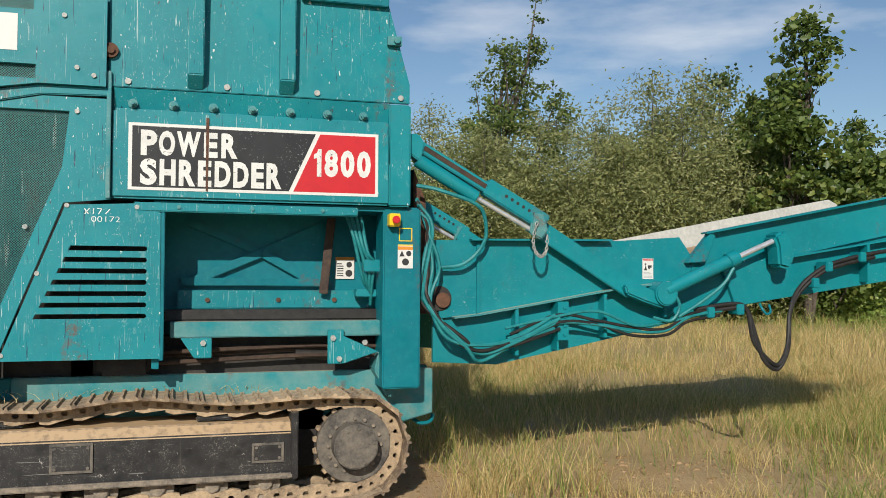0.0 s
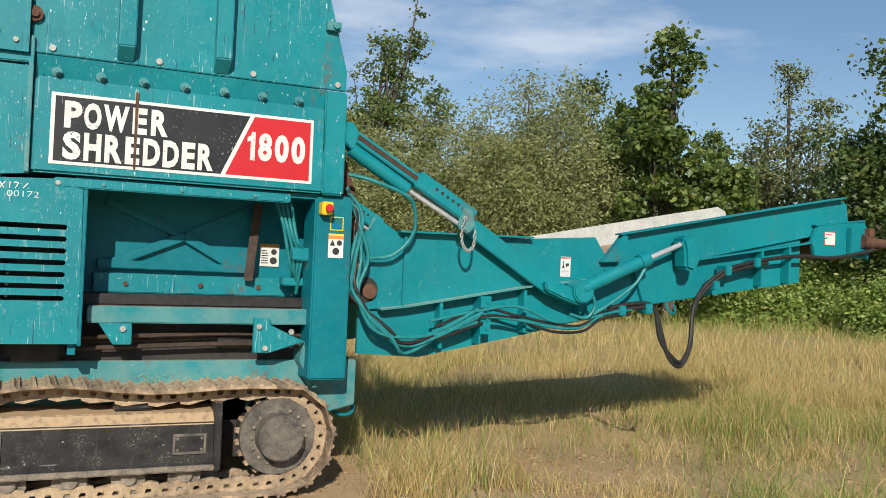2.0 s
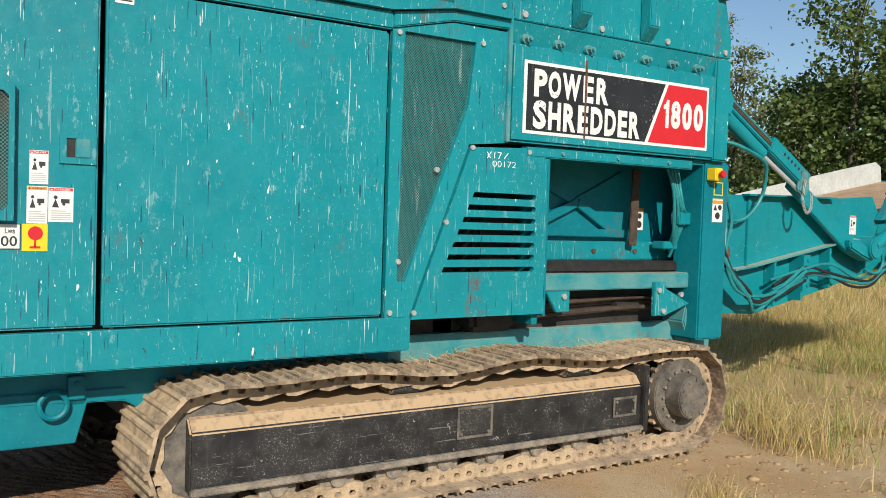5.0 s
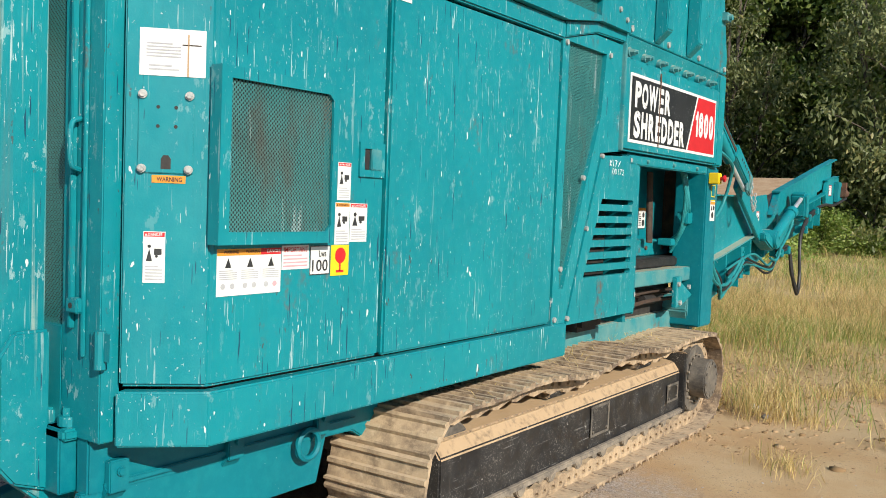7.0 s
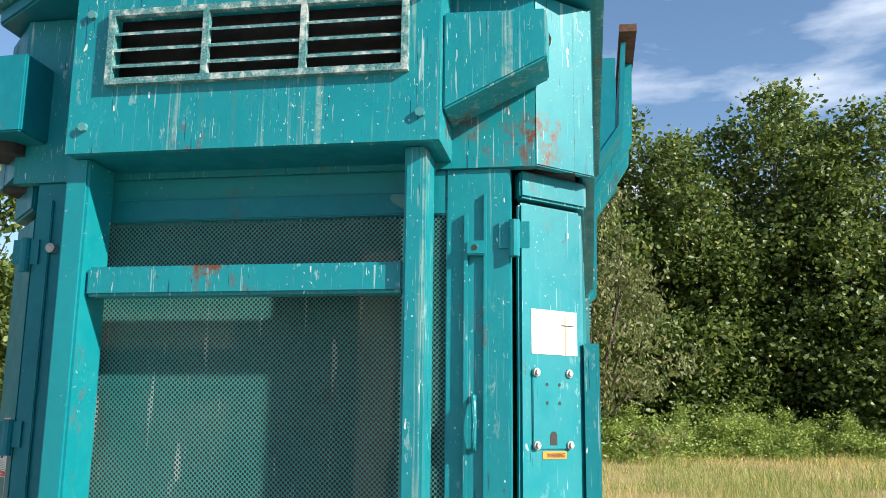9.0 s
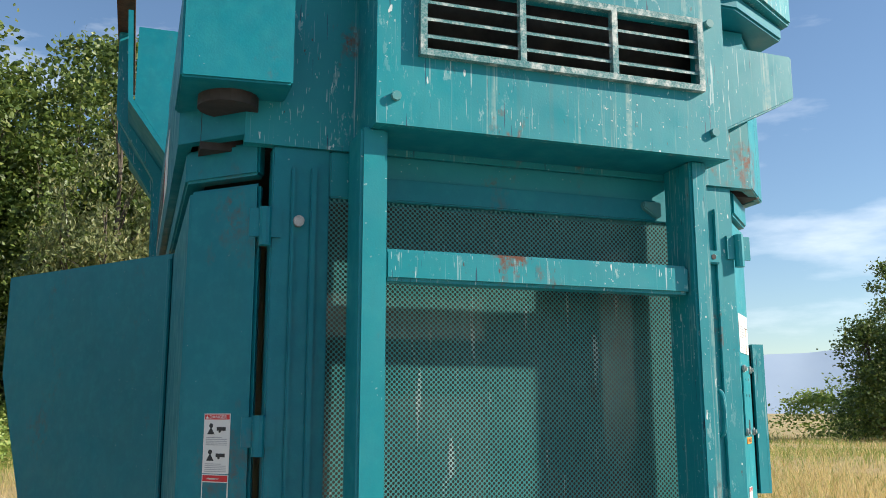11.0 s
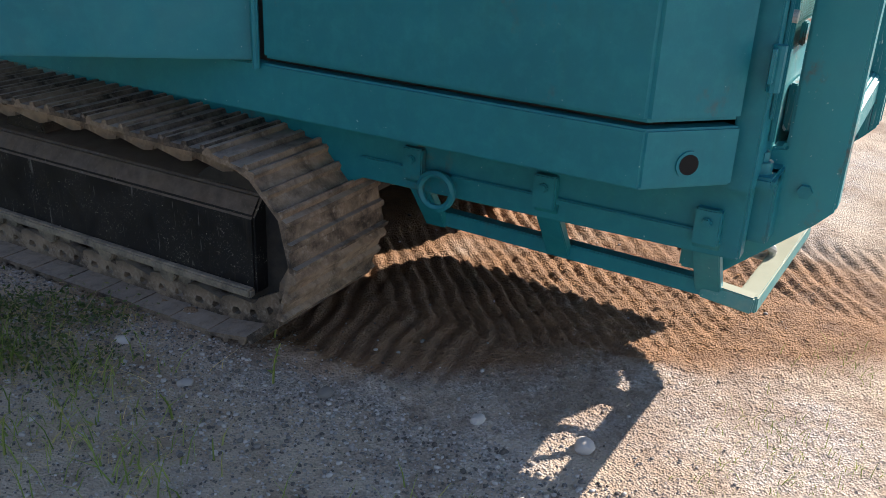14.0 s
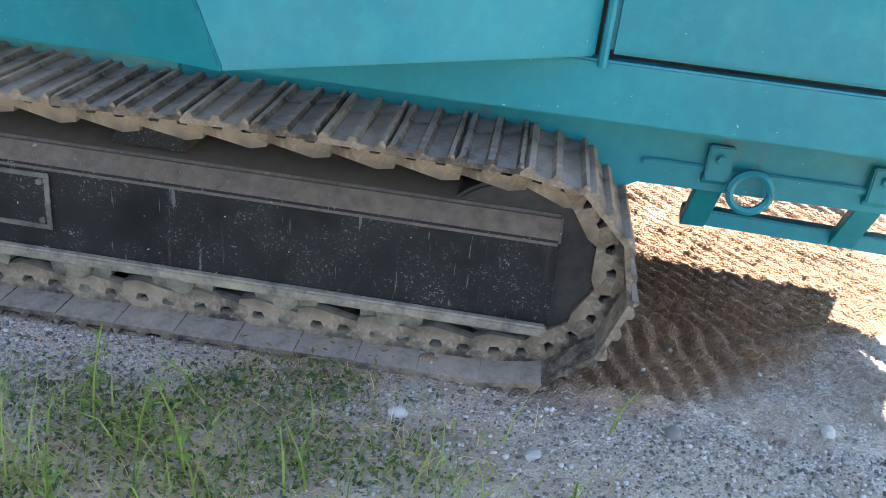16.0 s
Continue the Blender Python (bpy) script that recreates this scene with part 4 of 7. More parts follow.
def end_wall():
    x = -3.42
    # corner posts of the end wall, frame round the screen
    part("end_stile", soften(box(B(), x - 0.038, x + 0.03, 5.668, 5.862, 0.87, 2.50), 0.004), TEAL_END, shredder)
    part("end_stile", soften(box(B(), x - 0.038, x + 0.03, 7.06, 7.226, 0.87, 2.50), 0.004), TEAL_CLEAN_SHADED, shredder)
    part("stile_flange", soften(box(B(), x - 0.052, x - 0.039, 7.098, 7.116, 0.98, 2.44), 0.003), TEAL_CLEAN_SHADED, shredder)
    part("stile_flange", soften(box(B(), x - 0.049, x - 0.039, 7.160, 7.172, 1.05, 2.44), 0.003), TEAL_CLEAN_SHADED, shredder)
    part("end_rail", soften(box(B(), x - 0.037, x + 0.03, 5.863, 7.059, 0.87, 1.20), 0.004), TEAL_ARM, shredder)
    part("end_rail", soften(box(B(), x - 0.037, x + 0.03, 5.863, 7.059, 2.36, 2.50), 0.004), TEAL_ARM, shredder)
    part("screen", box(B(), x - 0.028, x - 0.024, 5.80, 7.07, 1.19, 2.37), MESH_END, shredder, "perforated radiator screen with sun patches")
    part("radiator", box(B(), x + 0.035, x + 0.085, 5.80, 7.10, 1.2, 2.4), RADIATOR, shredder, "brown dusty radiator core")
    part("screen_rail", soften(box(B(), x - 0.055, x - 0.039, 5.97, 6.93, 1.20, 1.262), 0.004), TEAL_END, shredder)
    part("screen_rail", soften(box(B(), x - 0.050, x - 0.039, 5.97, 6.93, 2.36, 2.43), 0.004), TEAL_CLEAN_SHADED, shredder)
    part("lower_panel", soften(box(B(), x - 0.062, x - 0.039, 5.97, 6.93, 0.97, 1.10), 0.004), TEAL_END, shredder)
    # heavy guard posts
    for y0, y1 in ((5.893, 5.955), (6.935, 7.012)):
        outl = [(-3.645, 0.80), (-3.60, 0.75), (-3.37, 0.545), (-3.26, 0.545), (-3.26, 0.70), (-3.34, 0.92), (-3.49, 0.95), (-3.49, 2.525), (-3.645, 2.525)]
        part("guard_post", soften(prism(B(), outl, "y", y0, y1), 0.008), TEAL_POST if y0 < 6 else TEAL_ARM, shredder)
    part("guard_bar", soften(box(B(), -3.618, -3.545, 5.956, 6.934, 2.10, 2.19), 0.010), TEAL_END, shredder)
    part("guard_bar", soften(prism(B(), [(-3.618, 0.885), (-3.618, 0.975), (-3.60, 0.99), (-3.49, 0.99), (-3.49, 0.885)], "y", 5.956, 6.934), 0.006), TEAL_END, shredder)
    # near post's stepped foot
    part("post_boot", soften(prism(B(), [(-3.648, 0.80), (-3.648, 1.12), (-3.60, 1.19), (-3.49, 1.19), (-3.49, 0.70), (-3.60, 0.74)], "y", 5.866, 5.892), 0.008), TEAL_POST, shredder)
    # discharge hood with its grille
    part("end_hood", holed(B(), [(5.845, 2.52), (6.985, 2.52), (6.985, 3.07), (5.845, 3.07)], [[(5.955, 2.745), (6.845, 2.745), (6.845, 2.945), (5.955, 2.945)]], "x", -3.70, -3.675), TEAL_POST, shredder)
    for y0, y1 in ((5.845, 5.87), (6.96, 6.985)):
        part("end_hood_side", prism(B(), [(-3.675, 2.52), (-3.675, 3.07), (-3.40, 3.07), (-3.40, 2.52)], "y", y0, y1), TEAL_END, shredder)
    part("end_hood_floor", box(B(), -3.675, -3.40, 5.87, 6.96, 2.52, 2.54), TEAL_CLEAN_SHADED, shredder)
    part("grille_back", box(B(), -3.62, -3.60, 5.90, 6.90, 2.70, 3.0), DARK, shredder)
    g = part("grille", holed(B(), [(5.935, 2.725), (6.865, 2.725), (6.865, 2.965), (5.935, 2.965)], [[(a, 2.745), (a + 0.284, 2.745), (a + 0.284, 2.945), (a, 2.945)] for a in (5.955, 6.258, 6.561)], "x", -3.722, -3.70), GRILLE, shredder, "steel grille with worn edges")
    for i in range(3):
        for j in range(3):
            z = 2.79 + j * 0.052
            part("slat", prism(B(), [(-3.716, z - 0.012), (-3.716, z - 0.004), (-3.66, z + 0.026), (-3.66, z + 0.018)], "y", 5.955 + 0.303 * i, 6.239 + 0.303 * i), GRILLE, g)
    # hood roof reaching out over the end
    part("hood_roof", soften(prism(B(), [(-3.62, 5.72), (-3.45, 5.40), (-0.45, 5.40), (-0.45, 7.44), (-3.45, 7.44), (-3.62, 7.18)], "z", 3.075, 3.13), 0.008), TEAL_CLEAN_SHADED, shredder)
    part("hood_roof_edge", soften(prism(B(), [(-3.66, 5.70), (-3.47, 5.37), (-1.0, 5.37), (-1.0, 7.47), (-3.47, 7.47), (-3.66, 7.20)], "z", 3.13, 3.42), 0.01), TEAL_POST, shredder)
    part("hood_end", box(B(), -3.47, -3.43, 5.59, 7.31, 2.50, 3.07), TEAL_END, shredder)
    # side deflectors beside the hood
    part("deflector", soften(prism(B(), [(5.843, 2.62), (5.843, 2.92), (5.545, 2.915), (5.545, 2.765)], "x", -3.66, -3.48), 0.006), TEAL_POST, shredder, "rust-streaked deflector box")
    part("deflector", soften(prism(B(), [(7.20, 2.63), (7.20, 2.89), (7.50, 2.88), (7.50, 2.62)], "x", -3.62, -3.30), 0.006), TEAL_CLEAN_SHADED, shredder)
    part("outlet_pipe", rod(B(), (-3.47, 7.36, 2.59), (-3.47, 7.36, 2.64), 0.085, 18), DARK, shredder)
    # corner hinges
    for y, zs in ((5.655, (1.15, 2.28)), (7.243, (1.19, 1.68, 2.26))):
        for z in zs:
            bm = rod(B(), (x - 0.047, y, z - 0.055), (x - 0.047, y, z + 0.055), 0.017, 10)
            box(bm, x - 0.047, x - 0.039, y - 0.045, y + 0.045, z - 0.03, z + 0.05)
            part("hinge", bm, TEAL_END if y < 6 else TEAL_CLEAN_SHADED, shredder)


end_wall()


def chassis():
    # main rails under everything
    for s in (-1, 1):
        y0 = MID + s * 0.72
        ys = sorted((y0, y0 - s * 0.06))
        part("chassis_rail", soften(prism(B(), [(-3.45, 0.70 if s < 0 else 0.665), (-2.25, 0.672 if s < 0 else 0.655), (-2.0, 0.52), (-0.92, 0.52), (-0.92, 0.89), (-3.45, 0.89)], "y", *ys), 0.006), TEAL_CLEAN_SHADED, shredder)
        part("chassis_rail", soften(prism(B(), [(-0.918, 0.52), (1.3, 0.52), (1.62, 0.60), (1.62, 0.89), (-0.918, 0.89)], "y", *ys), 0.006), TEAL_DUSTY, shredder, "dusty pale teal chassis rail")
    # Added plate; its low edge is set to cast the ground shadow's edge.
    part("rail_shadow_plate", soften(prism(B(), [(-3.47, 0.53), (-3.42, 0.505), (-2.45, 0.505), (-2.40, 0.69), (-3.47, 0.71)], "y", 5.735, 5.765), 0.004), TEAL_CLEAN_SHADED, shredder)
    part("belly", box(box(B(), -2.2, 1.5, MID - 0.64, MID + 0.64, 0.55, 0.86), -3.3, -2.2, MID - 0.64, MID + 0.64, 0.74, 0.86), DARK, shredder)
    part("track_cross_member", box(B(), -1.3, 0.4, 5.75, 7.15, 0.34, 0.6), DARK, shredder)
    # towing frame under the end
    for s in (-1, 1):
        y = MID + s * 0.56
        if s > 0:
            part("step_bar", soften(bar(B(), (-2.42, y, 0.525), (-3.36, y, 0.505), 0.05, 0.05), 0.004), TEAL_CLEAN_SHADED, shredder)
        for xx in (-2.455, -2.895, -3.36):
            part("step_strut", soften(bar(B(), (xx, y + 0.17 * s, 0.72), (xx, y + (0.01 if s > 0 else 0.10) * s, 0.50 if s > 0 else 0.62), 0.03, 0.075, (1, 0, 0)), 0.003), TEAL_CLEAN_SHADED, shredder)
        bm = box(B(), -3.40, -2.25, *sorted((y + 0.165 * s, y + 0.175 * s)), 0.715, 0.735)
        box(bm, -2.95, -2.35, *sorted((y + 0.16 * s, y + 0.175 * s)), 0.828, 0.838)
        for xx in (-2.455, -2.895, -3.36):
            box(bm, xx - 0.035, xx + 0.035, *sorted((y + 0.162 * s, y + 0.19 * s)), 0.70, 0.80)
            rod(bm, (xx, y + 0.19 * s, 0.765), (xx, y + 0.203 * s, 0.765), 0.016, 6)
        part("side_beam", soften(bm, 0.004), TEAL_CLEAN_SHADED, shredder)
        bm = B()
        n = 16
        tube(bm, [(-2.55 + 0.055 * math.cos(2 * math.pi * i / n), y + 0.20 * s, 0.685 + 0.055 * math.sin(2 * math.pi * i / n)) for i in range(n + 1)], 0.012, 6, 2)
        part("lifting_ring", bm, TEAL_CLEAN_SHADED, shredder, smooth=True)
    bm = B()
    bar(bm, (-3.47, MID + 0.58, 0.49), (-3.50, MID - 0.15, 0.49), 0.06, 0.05, (0, 0, 1))
    bar(bm, (-3.34, MID + 0.57, 0.505), (-3.49, MID + 0.57, 0.49), 0.05, 0.05, (0, 0, 1))
    bar(bm, (-3.50, MID - 0.15, 0.49), (-3.40, MID - 0.52, 0.58), 0.05, 0.05, (0, 0, 1))
    part("towing_bar", soften(bm, 0.004), TEAL_DUSTY, shredder)
    part("towing_cross_bar", soften(bar(B(), (-3.47, 6.42, 0.49), (-3.26, 6.42, 0.53), 0.07, 0.045, (0, 0, 1)), 0.004), TEAL_CLEAN_SHADED, shredder)
    part("towing_shackle", tube(B(), [(-3.30, 6.66, 0.60), (-3.36, 6.66, 0.52), (-3.44, 6.67, 0.50), (-3.47, 6.70, 0.54), (-3.42, 6.74, 0.58)], 0.014, 8, 5), BOLT, shredder, "bare steel towing shackle", smooth=True)
    part("end_beam", soften(box(B(), -3.50, -3.42, 5.80, 7.10, 0.70, 0.90), 0.006), TEAL_CLEAN_SHADED, shredder)
    # plate below the corner post, at the discharge end
    part("corner_gusset", soften(prism(B(), [(1.12, 0.62), (1.20, 0.90), (1.62, 0.90), (1.64, 0.60), (1.42, 0.50)], "y", 5.86, 5.95), 0.008), TEAL_DUSTY, shredder)
    part("corner_gusset", soften(prism(B(), [(1.20, 0.90), (1.23, 1.02), (1.30, 1.05), (1.38, 1.0), (1.42, 0.80), (1.30, 0.72)], "y", 5.60, 5.84), 0.01), TEAL_DUSTY, shredder)


chassis()


def open_bay():
    """The side bay with its cross-braced back wall, rails and belts."""
    part("bay_back", box(B(), -0.14, 1.50, 5.92, 5.95, 0.95, 1.95), TEAL_CLEAN_SHADED, shredder)
    part("bay_side", box(B(), -0.14, -0.10, 5.50, 5.92, 0.95, 1.90), TEAL_CLEAN_SHADED, shredder)
    part("bay_roof", box(B(), -0.14, 1.45, 5.52, 5.92, 1.90, 1.93), TEAL_CLEAN_SHADED, shredder)
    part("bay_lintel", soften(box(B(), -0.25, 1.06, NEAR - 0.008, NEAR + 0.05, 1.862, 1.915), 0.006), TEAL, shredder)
    part("bay_jamb", soften(box(B(), -0.098, -0.075, NEAR, NEAR + 0.12, 1.0, 1.86), 0.004), TEAL_CLEAN_SHADED, shredder)
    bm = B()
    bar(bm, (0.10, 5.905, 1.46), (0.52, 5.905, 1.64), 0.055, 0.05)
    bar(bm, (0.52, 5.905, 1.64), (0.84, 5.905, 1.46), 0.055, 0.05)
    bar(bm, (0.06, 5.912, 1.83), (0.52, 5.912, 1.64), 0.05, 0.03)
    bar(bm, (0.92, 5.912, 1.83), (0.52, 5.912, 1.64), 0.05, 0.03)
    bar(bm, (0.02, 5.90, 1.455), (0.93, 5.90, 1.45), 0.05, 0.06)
    part("cross_brace", soften(bm, 0.004), TEAL_CLEAN_SHADED, shredder)
    bm = box(B(), 0.0, 1.42, 5.84, 5.92, 1.285, 1.40)
    part("bolted_rail", soften(bm, 0.006), TEAL, shredder)
    for x in (0.18, 0.62, 0.98, 1.28):
        part("bolt", rod(B(), (x, 5.828, 1.34), (x, 5.842, 1.34), 0.016, 6), RUST, shredder)
    part("rubber_seal", soften(box(B(), -0.08, 1.42, 5.70, 5.84, 1.215, 1.283), 0.01), RUBBER, shredder, "cracked black rubber skirt")
    part("lower_rail", soften(box(B(), -0.04, 1.40, 5.60, 5.70, 1.12, 1.215), 0.006), TEAL_DUSTY, shredder)
    part("hanging_strap", soften(bar(B(), (0.955, 5.82, 1.87), (0.90, 5.78, 1.38), 0.055, 0.02, (0.3, 1, 0)), 0.004), BROWN, shredder, "rust-brown rubber strap")
    for pts in ([(0.02, 1.12), (0.10, 1.0), (0.20, 1.0), (0.20, 1.12)], [(0.90, 1.16), (0.90, 0.95), (1.0, 0.95), (1.22, 1.02), (1.0, 1.12), (1.0, 1.16)]):
        part("bracket", soften(prism(B(), pts, "y", 5.57, 5.60), 0.004), TEAL, shredder)
    for x, z in ((0.15, 1.09), (0.93, 1.11), (0.97, 0.98), (1.13, 1.08)):
        part("bolt", rod(B(), (x, 5.555, z), (x, 5.572, z), 0.018, 6), BOLT, shredder)
    for z, y in ((1.045, 5.72), (1.02, 5.76), (0.985, 5.70)):
        part("rusty_pipe", tube(B(), [(-0.4, y, z - 0.03), (0.2, y, z - 0.01), (0.8, y, z + 0.01), (1.3, y, z)], 0.014, 7, 4), BROWN, shredder, smooth=True)
    part("idler_roller", rod(B(), (0.72, 5.74, 1.0), (0.92, 5.74, 0.99), 0.030, 14), DARK, shredder, smooth=True)
    # Dark box added to stand for the shade low in the bay.
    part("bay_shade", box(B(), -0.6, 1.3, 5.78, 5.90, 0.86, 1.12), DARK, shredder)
    # corner post
    part("corner_post", soften(box(B(), 1.232, 1.475, 5.51, 5.74, 0.79, 1.925), 0.010), TEAL_CLEAN_SHADED, shredder, "teal box-section corner post")


open_bay()


def hopper():
    # bolted banner panel and the column beside it
    part("banner_panel", soften(box(B(), -0.37, 1.262, NEAR, NEAR + 0.05, 1.935, 2.455), 0.014), TEAL, shredder)
    part("hopper_column", soften(prism(B(), [(1.255, 1.93), (1.395, 1.93), (1.395, 2.57), (1.255, 2.57)], "y", NEAR + 0.004, NEAR + 0.12), 0.01), TEAL, shredder)
    part("hopper_base", box(B(), -0.39, 1.39, NEAR + 0.055, 2 * MID - NEAR - 0.055, 1.935, 2.57), TEAL_CLEAN_SHADED, shredder)
    part("bolt_strip", prism(B(), [(NEAR + 0.045, 2.45), (NEAR + 0.012, 2.572), (NEAR + 0.09, 2.572), (NEAR + 0.09, 2.45)], "x", -0.365, 1.26), TEAL, shredder)
    for i in range(7):
        x = -0.262 + 0.2255 * i
        bm = rod(B(), (x, NEAR + 0.035, 2.485), (x, NEAR + 0.012, 2.485), 0.027, 14)
        rod(bm, (x, NEAR + 0.012, 2.485), (x, NEAR - 0.016, 2.483), 0.019, 6)
        rod(bm, (x, NEAR - 0.016, 2.483), (x, NEAR - 0.032, 2.482), 0.010, 8)
        part("bolt", bm, TEAL_DUSTY, shredder)
    # hopper walls: upright, then flared out and up again
    for s in (0, 1):
        f = (lambda y: y) if s == 0 else (lambda y: 2 * MID - y)
        bm = B()
        outl = [(-0.395, 2.577), (1.385, 2.577), (1.385, 2.70), (1.23, 3.25), (-0.395, 3.25)]
        prism(bm, outl, "y", *sorted((f(NEAR + 0.006), f(NEAR + 0.035))))
        part("hopper_wall", soften(bm, 0.004), TEAL if s == 0 else TEAL_CLEAN_SHADED, shredder)
        bm = B()
        prism(bm, [(f(NEAR + 0.006), 3.252), (f(5.20), 3.62), (f(5.17), 4.2), (f(5.20), 4.2), (f(5.23), 3.63), (f(NEAR + 0.036), 3.252)], "x", -0.42, 1.24)
        part("hopper_flare", bm, TEAL_CLEAN_SHADED, shredder)
        for x in (0.085, 0.615):
            rib = [(f(NEAR + 0.004), 2.585), (f(NEAR - 0.075), 2.66), (f(NEAR - 0.085), 3.25), (f(5.125), 3.66), (f(5.11), 4.24), (f(5.19), 4.24), (f(5.215), 3.62), (f(NEAR + 0.004), 3.25)]
            part("rib", soften(prism(B(), rib, "x", x - 0.045, x + 0.045), 0.006), TEAL, shredder)
        part("hopper_rim", box(B(), -0.5, 1.28, *sorted((f(5.10), f(5.21))), 4.24, 4.29), RUST, shredder)
    part("hopper_end", prism(B(), [(NEAR + 0.04, 2.58), (2 * MID - NEAR - 0.04, 2.58), (2 * MID - NEAR - 0.04, 3.25), (7.66, 3.62), (7.66, 4.1), (5.24, 4.1), (5.24, 3.62), (NEAR + 0.04, 3.25)], "x", -0.41, -0.38), TEAL_CLEAN_SHADED, shredder)
    part("hopper_end", prism(B(), [(NEAR + 0.04, 2.58), (2 * MID - NEAR - 0.04, 2.58), (2 * MID - NEAR - 0.04, 3.25), (5.5, 3.25)], "x", 1.18, 1.215), TEAL_CLEAN_SHADED, shredder)
    for x, z in ((-0.29, 2.61), (0.265, 2.61), (0.80, 2.61), (1.325, 2.61)):
        part("bolt", rod(B(), (x, NEAR - 0.006, z), (x, NEAR + 0.008, z), 0.018, 10), BOLT, shredder)
    part("pivot_pin", rod(rod(B(), (-0.385, NEAR - 0.02, 2.78), (-0.385, NEAR + 0.02, 2.78), 0.042, 18), (-0.385, NEAR - 0.035, 2.78), (-0.385, NEAR - 0.02, 2.78), 0.022, 10), RUST, shredder)
    bm = box(B(), 1.235, 1.325, NEAR - 0.03, NEAR + 0.01, 2.935, 2.99)
    rod(bm, (1.29, NEAR - 0.05, 2.962), (1.29, NEAR - 0.03, 2.962), 0.02, 10)
    part("latch_block", bm, TEAL_DUSTY, shredder)
    part("hopper_lip", soften(box(B(), 0.70, 1.24, NEAR - 0.035, NEAR + 0.0, 3.17, 3.22), 0.004), TEAL_CLEAN_SHADED, shredder)
    part("joint_trim", soften(box(B(), -0.402, -0.378, NEAR - 0.02, NEAR + 0.02, 1.93, 2.66), 0.003), TEAL_DUSTY, shredder)


hopper()


def banner():
    y = NEAR - 0.003
    b = part("banner", soften(box(B(), -0.283, 1.184, y, NEAR, 1.985, 2.374), 0.001), WHITE, shredder, "black and red banner with white lettering")
    part("black_field", prism(B(), [(-0.262, 2.003), (0.635, 2.003), (0.795, 2.356), (-0.262, 2.356)], "y", y - 0.0012, y), BLACKV, b)
    part("red_field", prism(B(), [(0.662, 2.003), (1.165, 2.003), (1.165, 2.356), (0.822, 2.356)], "y", y - 0.0012, y), REDV, b)
    up = lambda x, z: Matrix.Translation((x, y - 0.0022, z)) @ Matrix.Rotation(radians(90), 4, "X")
    heavy = 0.048
    for word, x0, z0, step, high, spans in (
            ("POWER", -0.215, 2.186, 0.00301, 0.148, ((0, 30), (33, 63), (66, 111), (117, 143), (150, 181))),
            ("SHREDDER", -0.217, 2.014, 0.00298, 0.154, ((0, 31), (36, 66), (72, 103), (108, 134), (140, 171), (176, 206), (211, 236), (241, 271))),
            ("1800", 0.784, 2.098, 0.00309, 0.168, ((0, 15), (21, 48), (53, 81), (86, 114)))):
        for ch, (u0, u1) in zip(word, spans):
            if ch == "1":
                stem = [(0.42, 0), (1.0, 0), (1.0, 1.0), (0.58, 1.0), (0.40, 0.86), (0.0, 0.80), (0.0, 0.64), (0.42, 0.68)]
                part("letter", prism(B(), [(x0 + (u0 + (u1 - u0) * u) * step, z0 + high * v) for u, v in stem], "y", y - 0.0032, y - 0.0014), LETTER, b)
                continue
            letters(ch, up(x0 + u0 * step, z0), (u1 - u0) * step, high, LETTER, b, heavy, "letter")
    part("rust_run", prism(B(), [(0.150, 1.99), (0.163, 1.985), (0.166, 2.42), (0.148, 2.42)], "y", y - 0.0034, y - 0.0028), RUST, b, "rust-brown stain run")


banner()


